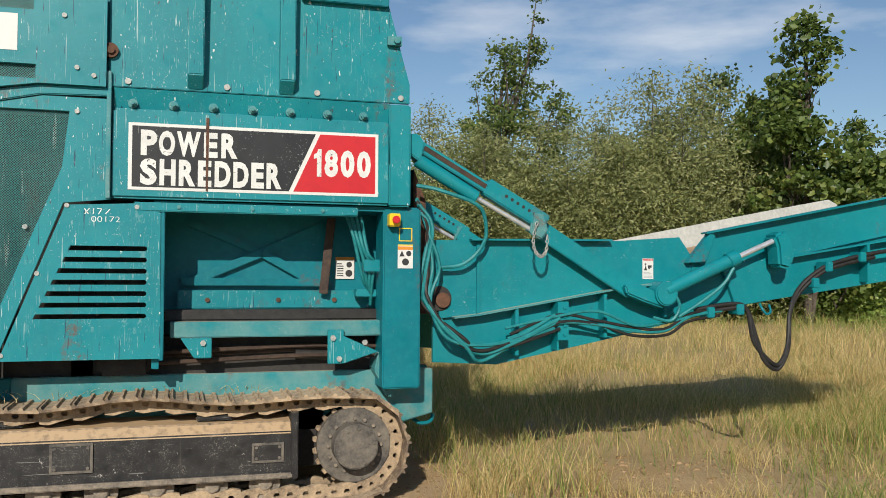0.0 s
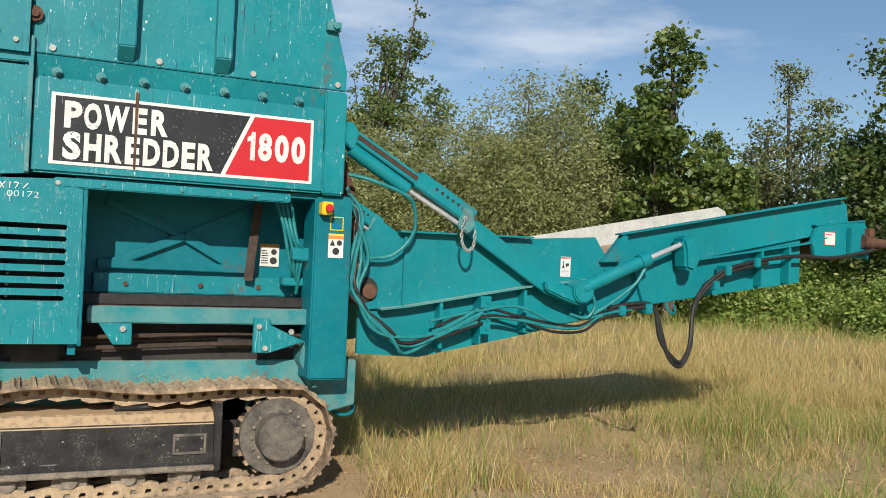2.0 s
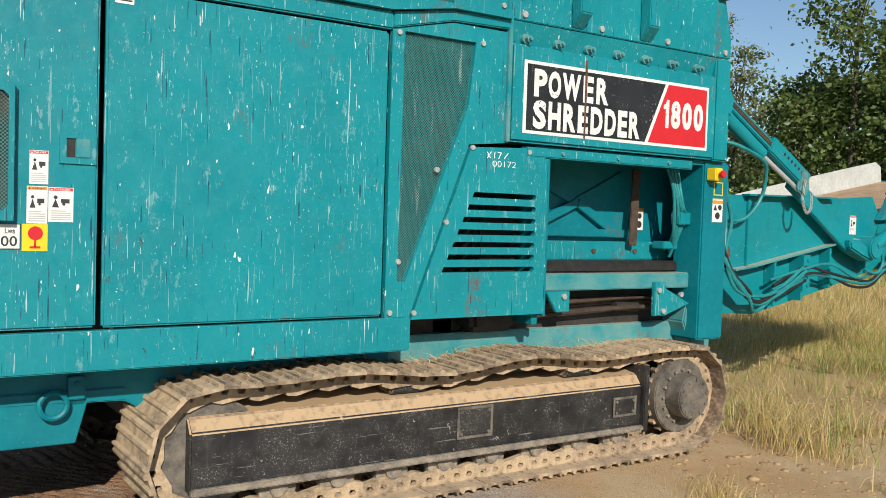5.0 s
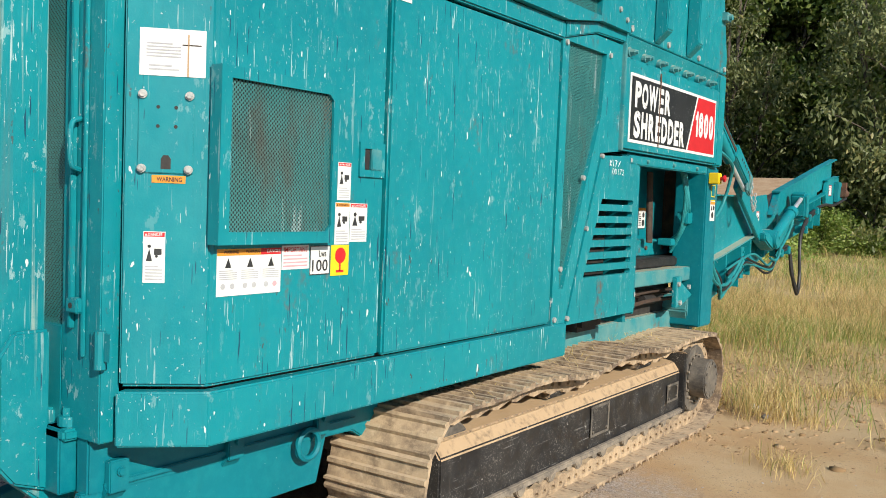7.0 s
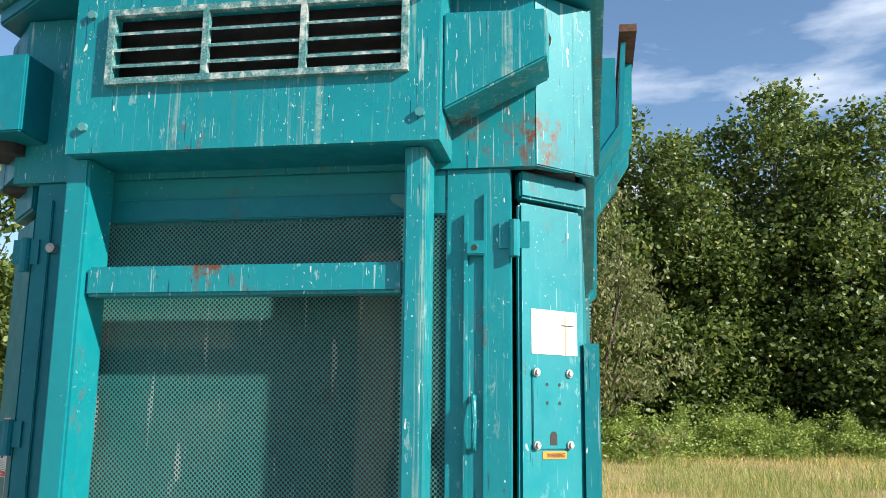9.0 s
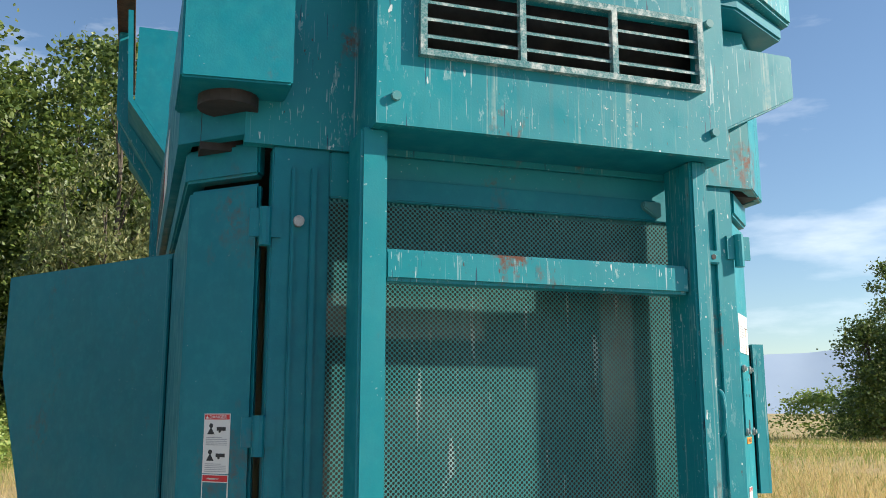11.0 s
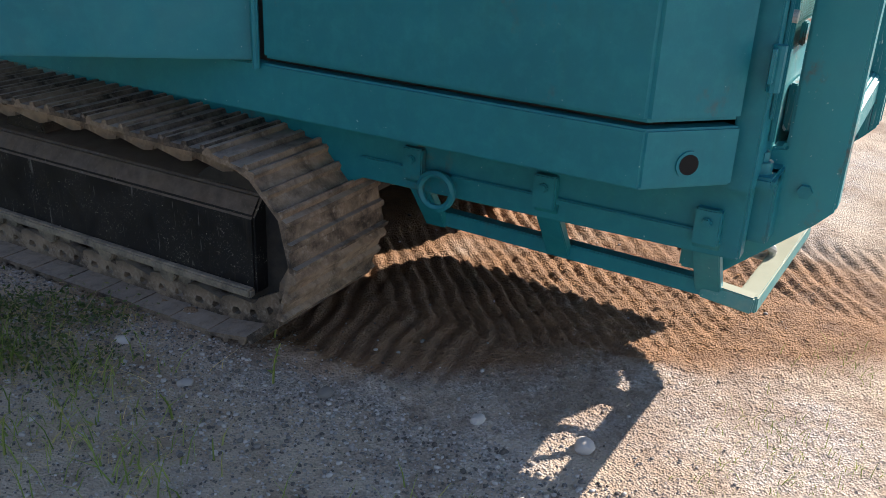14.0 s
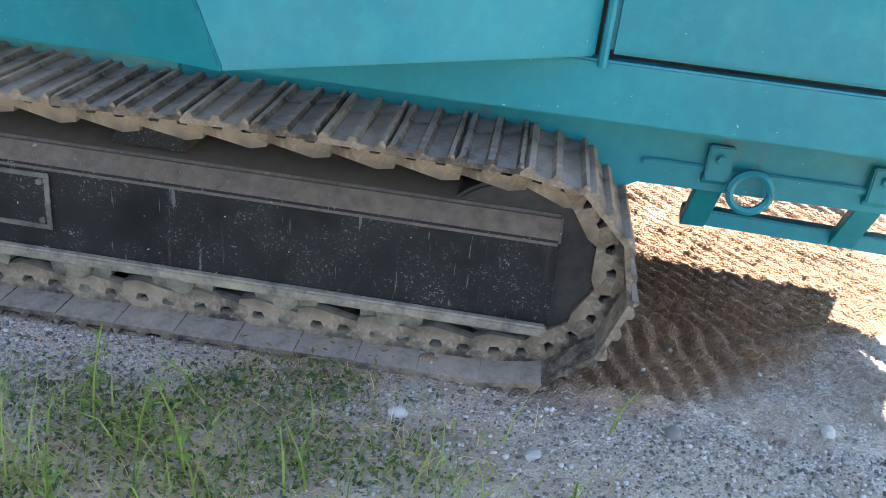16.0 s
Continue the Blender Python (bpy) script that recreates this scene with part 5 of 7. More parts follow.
# ---- the tracks ----
def track(side):
    """One crawler track: side -1 is the sunny one."""
    yo = MID + side * 1.085                                # outer edge of the shoes
    yi = MID + side * 0.585
    yg = MID + side * 1.02                                 # guard's face
    # The shaded side takes the darker copies, with shade in their colour.
    STEEL, PAINT = (TRACK, GUARD) if side < 0 else (TRACK_MUD_SHADED, GUARD_MUD_SHADED)
    r, xs, xi, zc = 0.312, 1.05, -1.93, 0.462
    # the chain's line, with the slack top run
    sag = 0.028 if side < 0 else 0.008
    top = lambda x: zc + r + (0 if side < 0 else 0.016) * math.sin(math.pi * min(1, max(0, (x - xi) / (xs - xi)))) + sag * math.cos((x - 0.95) * 2 * math.pi / 1.15) * math.sin(math.pi * min(1, max(0, (x - xi) / (xs - xi)))) - 0.012
    dense = []
    for i in range(400):
        x = xi + (xs - xi) * i / 400
        dense.append((x, top(x)))
    for i in range(200):
        a = math.pi / 2 - math.pi * i / 200
        dense.append((xs + r * math.cos(a), zc + r * math.sin(a)))
    for i in range(300):
        dense.append((xs + (xi - xs) * i / 300, zc - r))
    for i in range(200):
        a = -math.pi / 2 - math.pi * i / 200
        dense.append((xi + r * math.cos(a), zc + r * math.sin(a)))
    d = np.array(dense + [dense[0]])
    seg = np.hypot(*np.diff(d, axis=0).T)
    run = np.concatenate([[0], np.cumsum(seg)])
    count = round(run[-1] / 0.1715)
    pitch = run[-1] / count
    # shoe: rolled plate with three grousers, made once
    p = pitch
    prof = [(-p * 0.50, 0.000), (-p * 0.50, 0.012), (-p * 0.455, 0.029), (-p * 0.40, 0.030), (-p * 0.36, 0.013), (-p * 0.09, 0.012), (-p * 0.05, 0.027), (p * 0.05, 0.027), (p * 0.09, 0.012), (p * 0.33, 0.013), (p * 0.37, 0.027), (p * 0.45, 0.026), (p * 0.545, 0.004), (p * 0.53, -0.004)]
    bm = prism(B(), prof, "y", -0.25, 0.25)
    me_shoe = bpy.data.meshes.new("shoe")
    bmesh.ops.recalc_face_normals(bm, faces=bm.faces)
    bm.to_mesh(me_shoe)
    bm.free()
    # link: dog-bone plate with two bolt pockets
    outl = [(-p * 0.56, -0.078), (-p * 0.30, -0.088), (p * 0.30, -0.068), (p * 0.56, -0.060), (p * 0.60, -0.030), (p * 0.48, -0.008), (p * 0.30, -0.002), (-p * 0.42, -0.002), (-p * 0.60, -0.030)]
    pock = [[(c - 0.020, -0.030), (c - 0.012, -0.047), (c + 0.012, -0.047), (c + 0.020, -0.030), (c + 0.014, -0.022), (c - 0.014, -0.022)] for c in (-0.042, 0.036)]
    bm = holed(B(), outl, pock, "y", -0.018, 0.018)
    me_link = bpy.data.meshes.new("link")
    bmesh.ops.recalc_face_normals(bm, faces=bm.faces)
    bm.to_mesh(me_link)
    bm.free()
    base = part("track_chain", rod(B(), (xs, yo - side * 0.14, zc), (xs, yi + side * 0.10, zc), 0.20, 24), DARK, shredder, "mud-caked steel crawler track")
    rg = random.Random(3)
    for i in range(count):
        s = (i + 0.5) * pitch
        pa = [np.interp((s + h) % run[-1], run, d[:, k]) for h in (-pitch / 2, pitch / 2) for k in (0, 1)]
        cx, cz = (pa[0] + pa[2]) / 2, (pa[1] + pa[3]) / 2
        ang = math.atan2(-(pa[3] - pa[1]), pa[2] - pa[0])
        m = Matrix.Translation((cx, 0, cz)) @ Matrix.Rotation(ang, 4, "Y")
        for name, me, y in (("shoe", me_shoe, (yo + yi) / 2 + rg.uniform(-0.004, 0.004)), ("link", me_link, yo - side * 0.125), ("link", me_link, yo - side * 0.32)):
            ob = mesh_part(name, me, STEEL, base)
            ob.matrix_basis = Matrix.Translation((0, y, 0)) @ m
    # side frame with its turned-in top and foot lip
    yb = lambda k: yg - side * k
    outl = [(yb(0), 0.335), (yb(0), 0.565), (yb(0.045), 0.625), (yb(0.20), 0.645), (yb(0.30), 0.645), (yb(0.30), 0.30), (yb(0.0), 0.30)]
    part("track_frame", soften(prism(B(), outl, "x", -2.05, 0.675), 0.008), PAINT, shredder, "scuffed black track frame with sand on its ledge")
    part("foot_rail", soften(box(B(), -2.05, 0.675, *sorted((yb(-0.030), yb(-0.001))), 0.296, 0.328), 0.006), ROLLER, shredder, "sandy flange along the frame's foot")
    part("frame_end_plate", soften(box(B(), 0.66, 0.70, *sorted((yb(-0.035), yb(0.28))), 0.29, 0.69), 0.006), PAINT, shredder)
    for x0, x1, z0, z1 in ((-0.66, -0.45, 0.395, 0.545), (0.44, 0.61, 0.40, 0.50)):
        pl = part("cover_plate", soften(box(B(), x0, x1, *sorted((yb(-0.008), yb(0.0))), z0, z1), 0.003), PAINT, shredder)
        part("plate_rim", holed(B(), [(x0 - 0.008, z0 - 0.008), (x1 + 0.008, z0 - 0.008), (x1 + 0.008, z1 + 0.008), (x0 - 0.008, z1 + 0.008)], [[(x0 + 0.006, z0 + 0.006), (x1 - 0.006, z0 + 0.006), (x1 - 0.006, z1 - 0.006), (x0 + 0.006, z1 - 0.006)]], "y", *sorted((yb(-0.012), yb(-0.0085)))), HUB, pl)
        for bx in (x0 + 0.018, x1 - 0.018):
            for bz in (z0 + 0.018, z1 - 0.018):
                part("bolt", rod(B(), (bx, yb(-0.008), bz), (bx, yb(-0.016), bz), 0.009, 8), HUB, pl)
    # bottom rollers, top rollers, sprocket, idler
    for i in range(8):
        x = -1.62 + 0.305 * i
        bm = rod(B(), (x, yb(0.055), 0.258), (x, yb(0.10), 0.258), 0.092, 28)
        rod(bm, (x, yb(0.10), 0.258), (x, yb(0.30), 0.258), 0.078, 20)
        ro = part("track_roller", bm, ROLLER, shredder, smooth=True)
        part("roller_cap", soften(rod(B(), (x, yb(0.030), 0.262), (x, yb(0.056), 0.262), 0.042, 16), 0.005), ROLLER, ro, smooth=True)
        part("roller_yoke", soften(box(B(), x - 0.062, x + 0.062, *sorted((yb(0.018), yb(0.05))), 0.268, 0.299), 0.005), ROLLER, ro)
    for x in (-0.92, 0.22):
        bm = prism(B(), [(x - 0.11, 0.64), (x - 0.07, 0.72), (x + 0.07, 0.72), (x + 0.11, 0.64)], "y", *sorted((yb(0.06), yb(0.2))))
        part("carrier_bracket", soften(bm, 0.008), PAINT, shredder)
        part("carrier_roller", rod(B(), (x, yb(0.10), 0.68), (x, yb(0.30), 0.68), 0.05, 16), DARK, shredder, smooth=True)
    bm = B()
    n = 21
    pts = []
    for i in range(n):
        for da, rr in ((-0.32, 0.215), (-0.14, 0.248), (0.14, 0.248), (0.32, 0.215)):
            a = 2 * math.pi * (i + da) / n
            pts.append((xs + rr * math.cos(a), zc + rr * math.sin(a)))
    prism(bm, pts, "y", *sorted((yb(0.08), yb(0.12))))
    # Dark plate added to put shade behind the sprocket.
    part("shade_plate", box(B(), 0.70, 0.90, *sorted((yb(0.30), yb(0.33))), 0.30, 0.76), DARK, shredder)
    sp = part("sprocket", bm, STEEL, shredder, "toothed drive sprocket with bolted hub")
    part("sprocket_disc", soften(rod(B(), (xs, yb(0.11), zc), (xs, yb(0.035), zc), 0.228, 40), 0.006), HUB if side < 0 else PAINT, sp, smooth=True)
    part("hub", soften(rod(B(), (xs - 0.01, yb(0.035), zc + 0.01), (xs - 0.01, yb(-0.085), zc + 0.01), 0.135, 36), 0.008), HUB, sp, smooth=True)
    for i in range(16):
        a = 2 * math.pi * i / 16
        part("bolt", rod(B(), (xs + 0.163 * math.cos(a), yb(0.035), zc + 0.163 * math.sin(a)), (xs + 0.163 * math.cos(a), yb(0.018), zc + 0.163 * math.sin(a)), 0.0105, 6), ROLLER, sp)
    for i in range(10):
        a = 2 * math.pi * (i + 0.3) / 10
        part("bolt", rod(B(), (xs - 0.01 + 0.108 * math.cos(a), yb(-0.085), zc + 0.01 + 0.108 * math.sin(a)), (xs - 0.01 + 0.108 * math.cos(a), yb(-0.093), zc + 0.01 + 0.108 * math.sin(a)), 0.009, 8), HUB, sp)
    # The far idler's shade is put into its near-black material.
    idl = part("idler", soften(rod(B(), (xi, yb(0.06), zc), (xi, yb(0.26), zc), 0.238, 40), 0.01), HUB if side < 0 else DARK, shredder, smooth=True)
    part("idler_hub", rod(B(), (xi, yb(0.03), zc), (xi, yb(0.06), zc), 0.09, 24), HUB, idl)


track(-1)
track(1)

# ---- the discharge conveyor ----
def conveyor():
    y0, y1 = 5.70, 7.18
    low = [(1.56, 1.735), (2.87, 1.745), (3.44, 1.785), (3.56, 1.62), (3.50, 1.475), (2.89, 1.41), (1.92, 1.245), (1.66, 1.22)]
    under = [(1.62, 0.93), (2.06, 0.905), (2.87, 1.06), (3.97, 1.30), (5.53, 1.515), (5.53, 1.90), (3.60, 1.52), (3.52, 1.475), (2.89, 1.41), (1.92, 1.245), (1.62, 1.21)]
    high = [(3.66, 1.815), (5.25, 2.12), (5.93, 2.245), (6.03, 2.20), (6.06, 2.0), (5.60, 1.90), (3.52, 1.49), (3.57, 1.66)]
    for s, y in ((1, y0), (-1, y1)):
        a, b = sorted((y, y + s * 0.012))
        part("conveyor_side", prism(B(), low, "y", a, b), TEAL_ARM if s == 1 else BELT, shredder, "" if s == 1 else "sandy worn board along the belt")
        part("conveyor_side", prism(B(), high, "y", a, b), TEAL_ARM if s == 1 else GREYSHEET, shredder, "" if s == 1 else "pale grey sheet along the belt")
        a, b = sorted((y + s * 0.03, y + s * 0.06))
        part("conveyor_chassis", prism(B(), under, "y", a, b), TEAL_ARM, shredder)
    # belt
    part("conveyor_belt", bar(bar(B(), (1.6, MID, 1.30), (3.5, MID, 1.60), 1.40, 0.03, (-0.15, 0, 1)), (3.5, MID, 1.60), (6.0, MID, 2.02), 1.40, 0.03, (-0.16, 0, 1)), BELT, shredder, "sandy rubber conveyor belt")
    # folded lips
    def lip(pts, wide, name="folded_lip", m=TEAL_ARM, y=y0):
        bm = B()
        for a, b in zip(pts, pts[1:]):
            bar(bm, (a[0], y - wide / 2 + 0.006, a[1]), (b[0], y - wide / 2 + 0.006, b[1]), wide, 0.012, (0, 0, 1))
        part(name, bm, m, shredder)
    lip([(1.86, 1.74), (2.88, 1.752)], 0.07)
    lip([(3.62, 1.815), (5.25, 2.125), (5.94, 2.25)], 0.08)
    lip([(1.74, 1.225), (1.92, 1.245), (2.89, 1.41), (3.35, 1.465)], 0.075, "rusty_ledge", TEAL_DUSTY)
    lip([(4.35, 1.655), (5.53, 1.84), (5.75, 1.90)], 0.06)
    lip([(5.62, 2.00), (6.2, 2.07)], 0.06)
    # upright stiffeners
    for x, z0, z1, d in ((1.92, 1.25, 1.73, 0.02), (2.18, 0.97, 1.28, 0.06), (2.83, 1.08, 1.38, 0.06), (5.03, 1.47, 1.76, 0.06), (5.33, 1.50, 1.80, 0.06), (3.30, 1.22, 1.42, 0.05)):
        part("stiffener", soften(box(B(), x - 0.012, x + 0.012, y0 - d, y0 + 0.03, z0, z1), 0.003), TEAL_ARM, shredder)
    bm = box(B(), 2.46, 2.54, y0 - 0.09, y0 - 0.075, 1.07, 1.33)
    box(bm, 2.46, 2.475, y0 - 0.075, y0 + 0.03, 1.0, 1.33)
    for z in (1.11, 1.17, 1.23, 1.29):
        rod(bm, (2.51, y0 - 0.10, z), (2.51, y0 - 0.09, z), 0.012, 6)
    part("bolted_bracket", bm, TEAL_ARM, shredder)
    part("seam_plate", soften(prism(B(), [(3.90, 1.29), (4.20, 1.335), (4.20, 1.63), (3.78, 1.60)], "y", y0 - 0.006, y0 + 0.03), 0.003), TEAL_ARM, shredder)
    part("fold_plate", soften(prism(B(), [(3.47, 1.60), (3.62, 1.61), (3.70, 1.80), (3.66, 1.82)], "y", y0 - 0.06, y0), 0.004), TEAL_ARM, shredder)
    # head end with drive motor
    head = [(5.62, 1.74), (5.58, 1.86), (5.64, 1.99), (5.74, 2.02), (6.20, 2.06), (6.25, 1.98), (6.26, 1.74)]
    part("head_plate", soften(prism(B(), head, "y", y0 - 0.05, y0 - 0.01), 0.006), TEAL_ARM, shredder)
    part("head_plate", soften(prism(B(), head, "y", y1 + 0.01, y1 + 0.05), 0.006), TEAL_ARM, shredder)
    part("head_drum", rod(B(), (6.08, y0 + 0.02, 1.90), (6.08, y1 - 0.02, 1.90), 0.13, 24), RUBBER, shredder, smooth=True)
    bm = rod(B(), (6.10, y0 - 0.10, 1.89), (6.22, y0 - 0.10, 1.88), 0.06, 16)
    rod(bm, (6.22, y0 - 0.10, 1.88), (6.36, y0 - 0.10, 1.875), 0.045, 16)
    rod(bm, (6.36, y0 - 0.10, 1.875), (6.41, y0 - 0.10, 1.873), 0.028, 12)
    box(bm, 6.14, 6.20, y0 - 0.15, y0 - 0.05, 1.93, 2.0)
    part("drive_motor", bm, RUST, shredder, "rusty hydraulic drive motor", smooth=True)
    part("motor_mount", soften(box(B(), 5.98, 6.20, y0 - 0.10, y0 - 0.05, 1.77, 2.0), 0.006), TEAL_ARM, shredder)
    # raising struts, one each side
    for s, y in ((1, 5.56), (-1, 7.26)):
        bm = bar(B(), (1.46, y, 2.335), (2.30, y, 1.865), 0.07, 0.06)
        st = part("stay_bar", soften(bm, 0.006), TEAL_ARM, shredder, "telescopic stay with a row of holes")
        part("rust_strip", bar(B(), (1.50, y - 0.0325, 2.315), (1.94, y - 0.0325, 2.069), 0.030, 0.004), BROWN, st, "rust-brown worn strip")
        bm = bar(B(), (1.92, y, 2.085), (2.34, y, 1.85), 0.115, 0.085)
        sl = part("stay_sleeve", soften(bm, 0.008), TEAL_ARM, shredder)
        for i in range(6):
            f = 0.32 + 0.095 * i
            c = Vector((1.92, y, 2.085)).lerp(Vector((2.34, y, 1.85)), f)
            part("hole", rod(B(), (c.x, y - 0.0445, c.z + 0.012), (c.x, y - 0.040, c.z + 0.012), 0.011, 10), DARK, sl)
        part("pivot_plate", soften(prism(B(), [(1.40, 2.27), (1.40, 2.40), (1.46, 2.40), (1.50, 2.34), (1.47, 2.22)], "y", y - 0.05, y + 0.05), 0.008), TEAL_ARM, shredder)
        part("lift_cylinder", soften(rod(B(), (1.46, y, 2.24), (1.86, y, 2.01), 0.045, 18), 0.004), TEAL_ARM, shredder, smooth=True)
        part("lift_rod", rod(B(), (1.86, y, 2.01), (2.28, y, 1.79), 0.016, 12), CHROME, shredder, smooth=True)
        part("stay_lug", soften(prism(B(), [(2.24, 1.93), (2.32, 1.92), (2.35, 1.80), (2.30, 1.74), (2.22, 1.78)], "y", y - 0.05, y - 0.02), 0.01), TEAL_DUSTY, shredder)
        part("brace_bar", soften(bar(B(), (2.26, y + 0.06 * s, 1.86), (3.02, y + 0.06 * s, 1.40), 0.12, 0.035), 0.005), TEAL_ARM, shredder)
        part("brace_foot", soften(prism(B(), [(2.93, 1.44), (3.05, 1.45), (3.25, 1.36), (3.24, 1.28), (3.08, 1.33), (2.95, 1.38)], "y", y - 0.01, y + 0.12), 0.012), TEAL_ARM, shredder)
        # folding cylinder
        part("pivot_boss", soften(rod(B(), (3.24, y - 0.04, 1.385), (3.24, y + 0.12, 1.385), 0.085, 22), 0.01), TEAL_ARM, shredder, smooth=True)
        part("fold_cylinder", soften(rod(B(), (3.24, y, 1.40), (3.80, y, 1.635), 0.048, 18), 0.004), TEAL_ARM, shredder, smooth=True)
        part("cylinder_cap", soften(rod(B(), (3.74, y, 1.61), (3.82, y, 1.643), 0.058, 18), 0.004), TEAL_ARM, shredder, smooth=True)
        part("fold_rod", rod(B(), (3.82, y, 1.643), (4.16, y, 1.78), 0.020, 12), CHROME, shredder, smooth=True)
        part("rod_clevis", soften(prism(B(), [(4.10, 1.80), (4.18, 1.84), (4.24, 1.80), (4.28, 1.64), (4.22, 1.56), (4.14, 1.58), (4.13, 1.72)], "y", y - 0.05, y + 0.10), 0.02), TEAL_ARM, shredder)
    # tail drum peeping past the corner post
    part("tail_drum", rod(B(), (1.655, y0 + 0.02, 1.35), (1.655, y1, 1.35), 0.09, 22), RUST, shredder, smooth=True)
    # Dark disc painted as the shaded hole round the shaft.
    bearing = part("drum_bearing", soften(rod(B(), (1.655, y0 - 0.008, 1.35), (1.655, y0 + 0.02, 1.35), 0.082, 24), 0.004), DARK, shredder)
    part("drum_shaft", rod(B(), (1.672, y0 - 0.03, 1.34), (1.672, y0 - 0.008, 1.34), 0.050, 18), RUST, bearing, smooth=True)
    part("chute_wall", prism(B(), [(1.48, 1.25), (1.60, 1.25), (1.56, 2.0), (1.48, 2.2)], "y", y0 + 0.02, y1), RUST, shredder)


conveyor()


def hoses():
    rg = random.Random(8)
    # oversprayed bundle from the post down along the chassis
    for i in range(6):
        o = 0.022 * i
        pts = [(1.50, 5.66 - o * 0.3, 2.02 - o), (1.54 + 0.3 * o, 5.62, 1.80), (1.60 - o, 5.60, 1.55 - o), (1.56 - o * 0.4, 5.58, 1.33), (1.68 + o, 5.56, 1.12 - 0.5 * o), (1.92, 5.57 + o * 0.2, 1.00 - 0.9 * o + 0.06), (2.16, 5.58, 1.10 - 0.3 * o), (2.45, 5.60, 1.22 - 0.6 * o)]
        pts = [(x + rg.uniform(-0.022, 0.022), y + rg.uniform(-0.012, 0.012), z + rg.uniform(-0.022, 0.022)) for x, y, z in pts]
        part("hose", tube(B(), pts, 0.0125, 7, 6), RUBBER if i in (2, 4) else TEAL_HOSE, shredder, smooth=True)
    for i in range(4):
        o = 0.026 * i
        pts = [(2.10, 5.60, 1.14 - o), (2.45, 5.59, 1.25 - o), (2.75, 5.58, 1.25 - o * 1.2), (3.0, 5.56, 1.16 - o), (3.25, 5.57, 1.16 - o), (3.45, 5.58, 1.24 - o * 0.8), (3.72, 5.60, 1.285 - o)]
        pts = [(x + rg.uniform(-0.02, 0.02), y + rg.uniform(-0.012, 0.012), z + rg.uniform(-0.03, 0.03)) for x, y, z in pts]
        part("hose", tube(B(), pts, 0.0105, 7, 6), (TEAL_HOSE, RUBBER, TEAL_HOSE, RUBBER)[i], shredder, smooth=True)
    for i in range(2):
        o = 0.03 * i
        pts = [(3.50, 5.60, 1.27 - o), (3.80, 5.60, 1.31 - o), (3.92, 5.59, 1.27), (3.99 - o, 5.57, 1.05), (4.04 + 0.4 * o, 5.55, 0.90 + o * 0.8), (4.15, 5.55, 0.845 + o), (4.245 - o * 0.3, 5.56, 1.0), (4.275, 5.58, 1.24), (4.37, 5.60, 1.42 - o), (4.56, 5.60, 1.565 - o), (4.75, 5.60, 1.63 - o), (5.05, 5.61, 1.69 - o)]
        if i == 0:
            pts += [(5.4, 5.61, 1.73), (5.75, 5.60, 1.73), (6.05, 5.58, 1.78), (6.2, 5.56, 1.82)]
        part("hose", tube(B(), pts, 0.016, 8, 6), RUBBER, shredder, "black hydraulic hose hanging in a loop" if i == 0 else "", smooth=True)
    part("hose", tube(B(), [(1.47, 5.60, 2.08), (1.60, 5.54, 2.05), (1.84, 5.53, 1.97), (1.92, 5.56, 1.88), (1.93, 5.60, 1.72), (1.80, 5.62, 1.58), (1.62, 5.64, 1.55)], 0.013, 7, 6), TEAL_HOSE, shredder, smooth=True)
    part("hose", tube(B(), [(3.28, 5.54, 1.42), (3.34, 5.53, 1.30), (3.28, 5.54, 1.20), (3.15, 5.56, 1.22)], 0.012, 7, 6), TEAL_HOSE, shredder, smooth=True)
    part("hose", tube(B(), [(3.78, 5.54, 1.57), (3.70, 5.55, 1.45), (3.52, 5.56, 1.32), (3.35, 5.57, 1.22)], 0.013, 7, 6), TEAL_HOSE, shredder, smooth=True)
    for x, z in ((3.86, 1.27), (4.50, 1.46), (4.62, 1.58), (4.92, 1.655), (3.62, 1.25)):
        part("hose_clamp", soften(box(B(), x - 0.03, x + 0.03, 5.57, 5.69, z - 0.035, z + 0.04), 0.006), TEAL_ARM, shredder)
    # bay hoses by the post
    for i in range(4):
        o = 0.03 * i
        part("hose", tube(B(), [(1.02 + o, 5.62, 1.87), (1.06 + o, 5.60, 1.74 - o), (1.10 + o * 1.1, 5.62, 1.58), (1.14 + o * 0.6, 5.66, 1.46), (1.20, 5.74, 1.40 - o)], 0.011, 7, 6), TEAL_HOSE, shredder, smooth=True)
    part("valve_block", soften(box(B(), 1.13, 1.235, 5.60, 5.68, 1.52, 1.60), 0.006), TEAL_ARM, shredder)
    part("valve_block", soften(box(B(), 1.10, 1.235, 5.70, 5.80, 1.36, 1.41), 0.006), TEAL_ARM, shredder)


hoses()

# ---- stickers, signs and small fittings ----
def facing(x, y, z, right):
    """A frame with u along right, v up and w out of the surface."""
    r = Vector((*right, 0)).normalized()
    u = Vector((0, 0, 1))
    w = r.cross(u)
    m = Matrix((r, u, w)).transposed().to_4x4()
    return Matrix.Translation((x, y, z)) @ m


def slab(u0, v0, u1, v1, w0, w1):
    return box(B(), u0, u1, v0, v1, w0, w1)


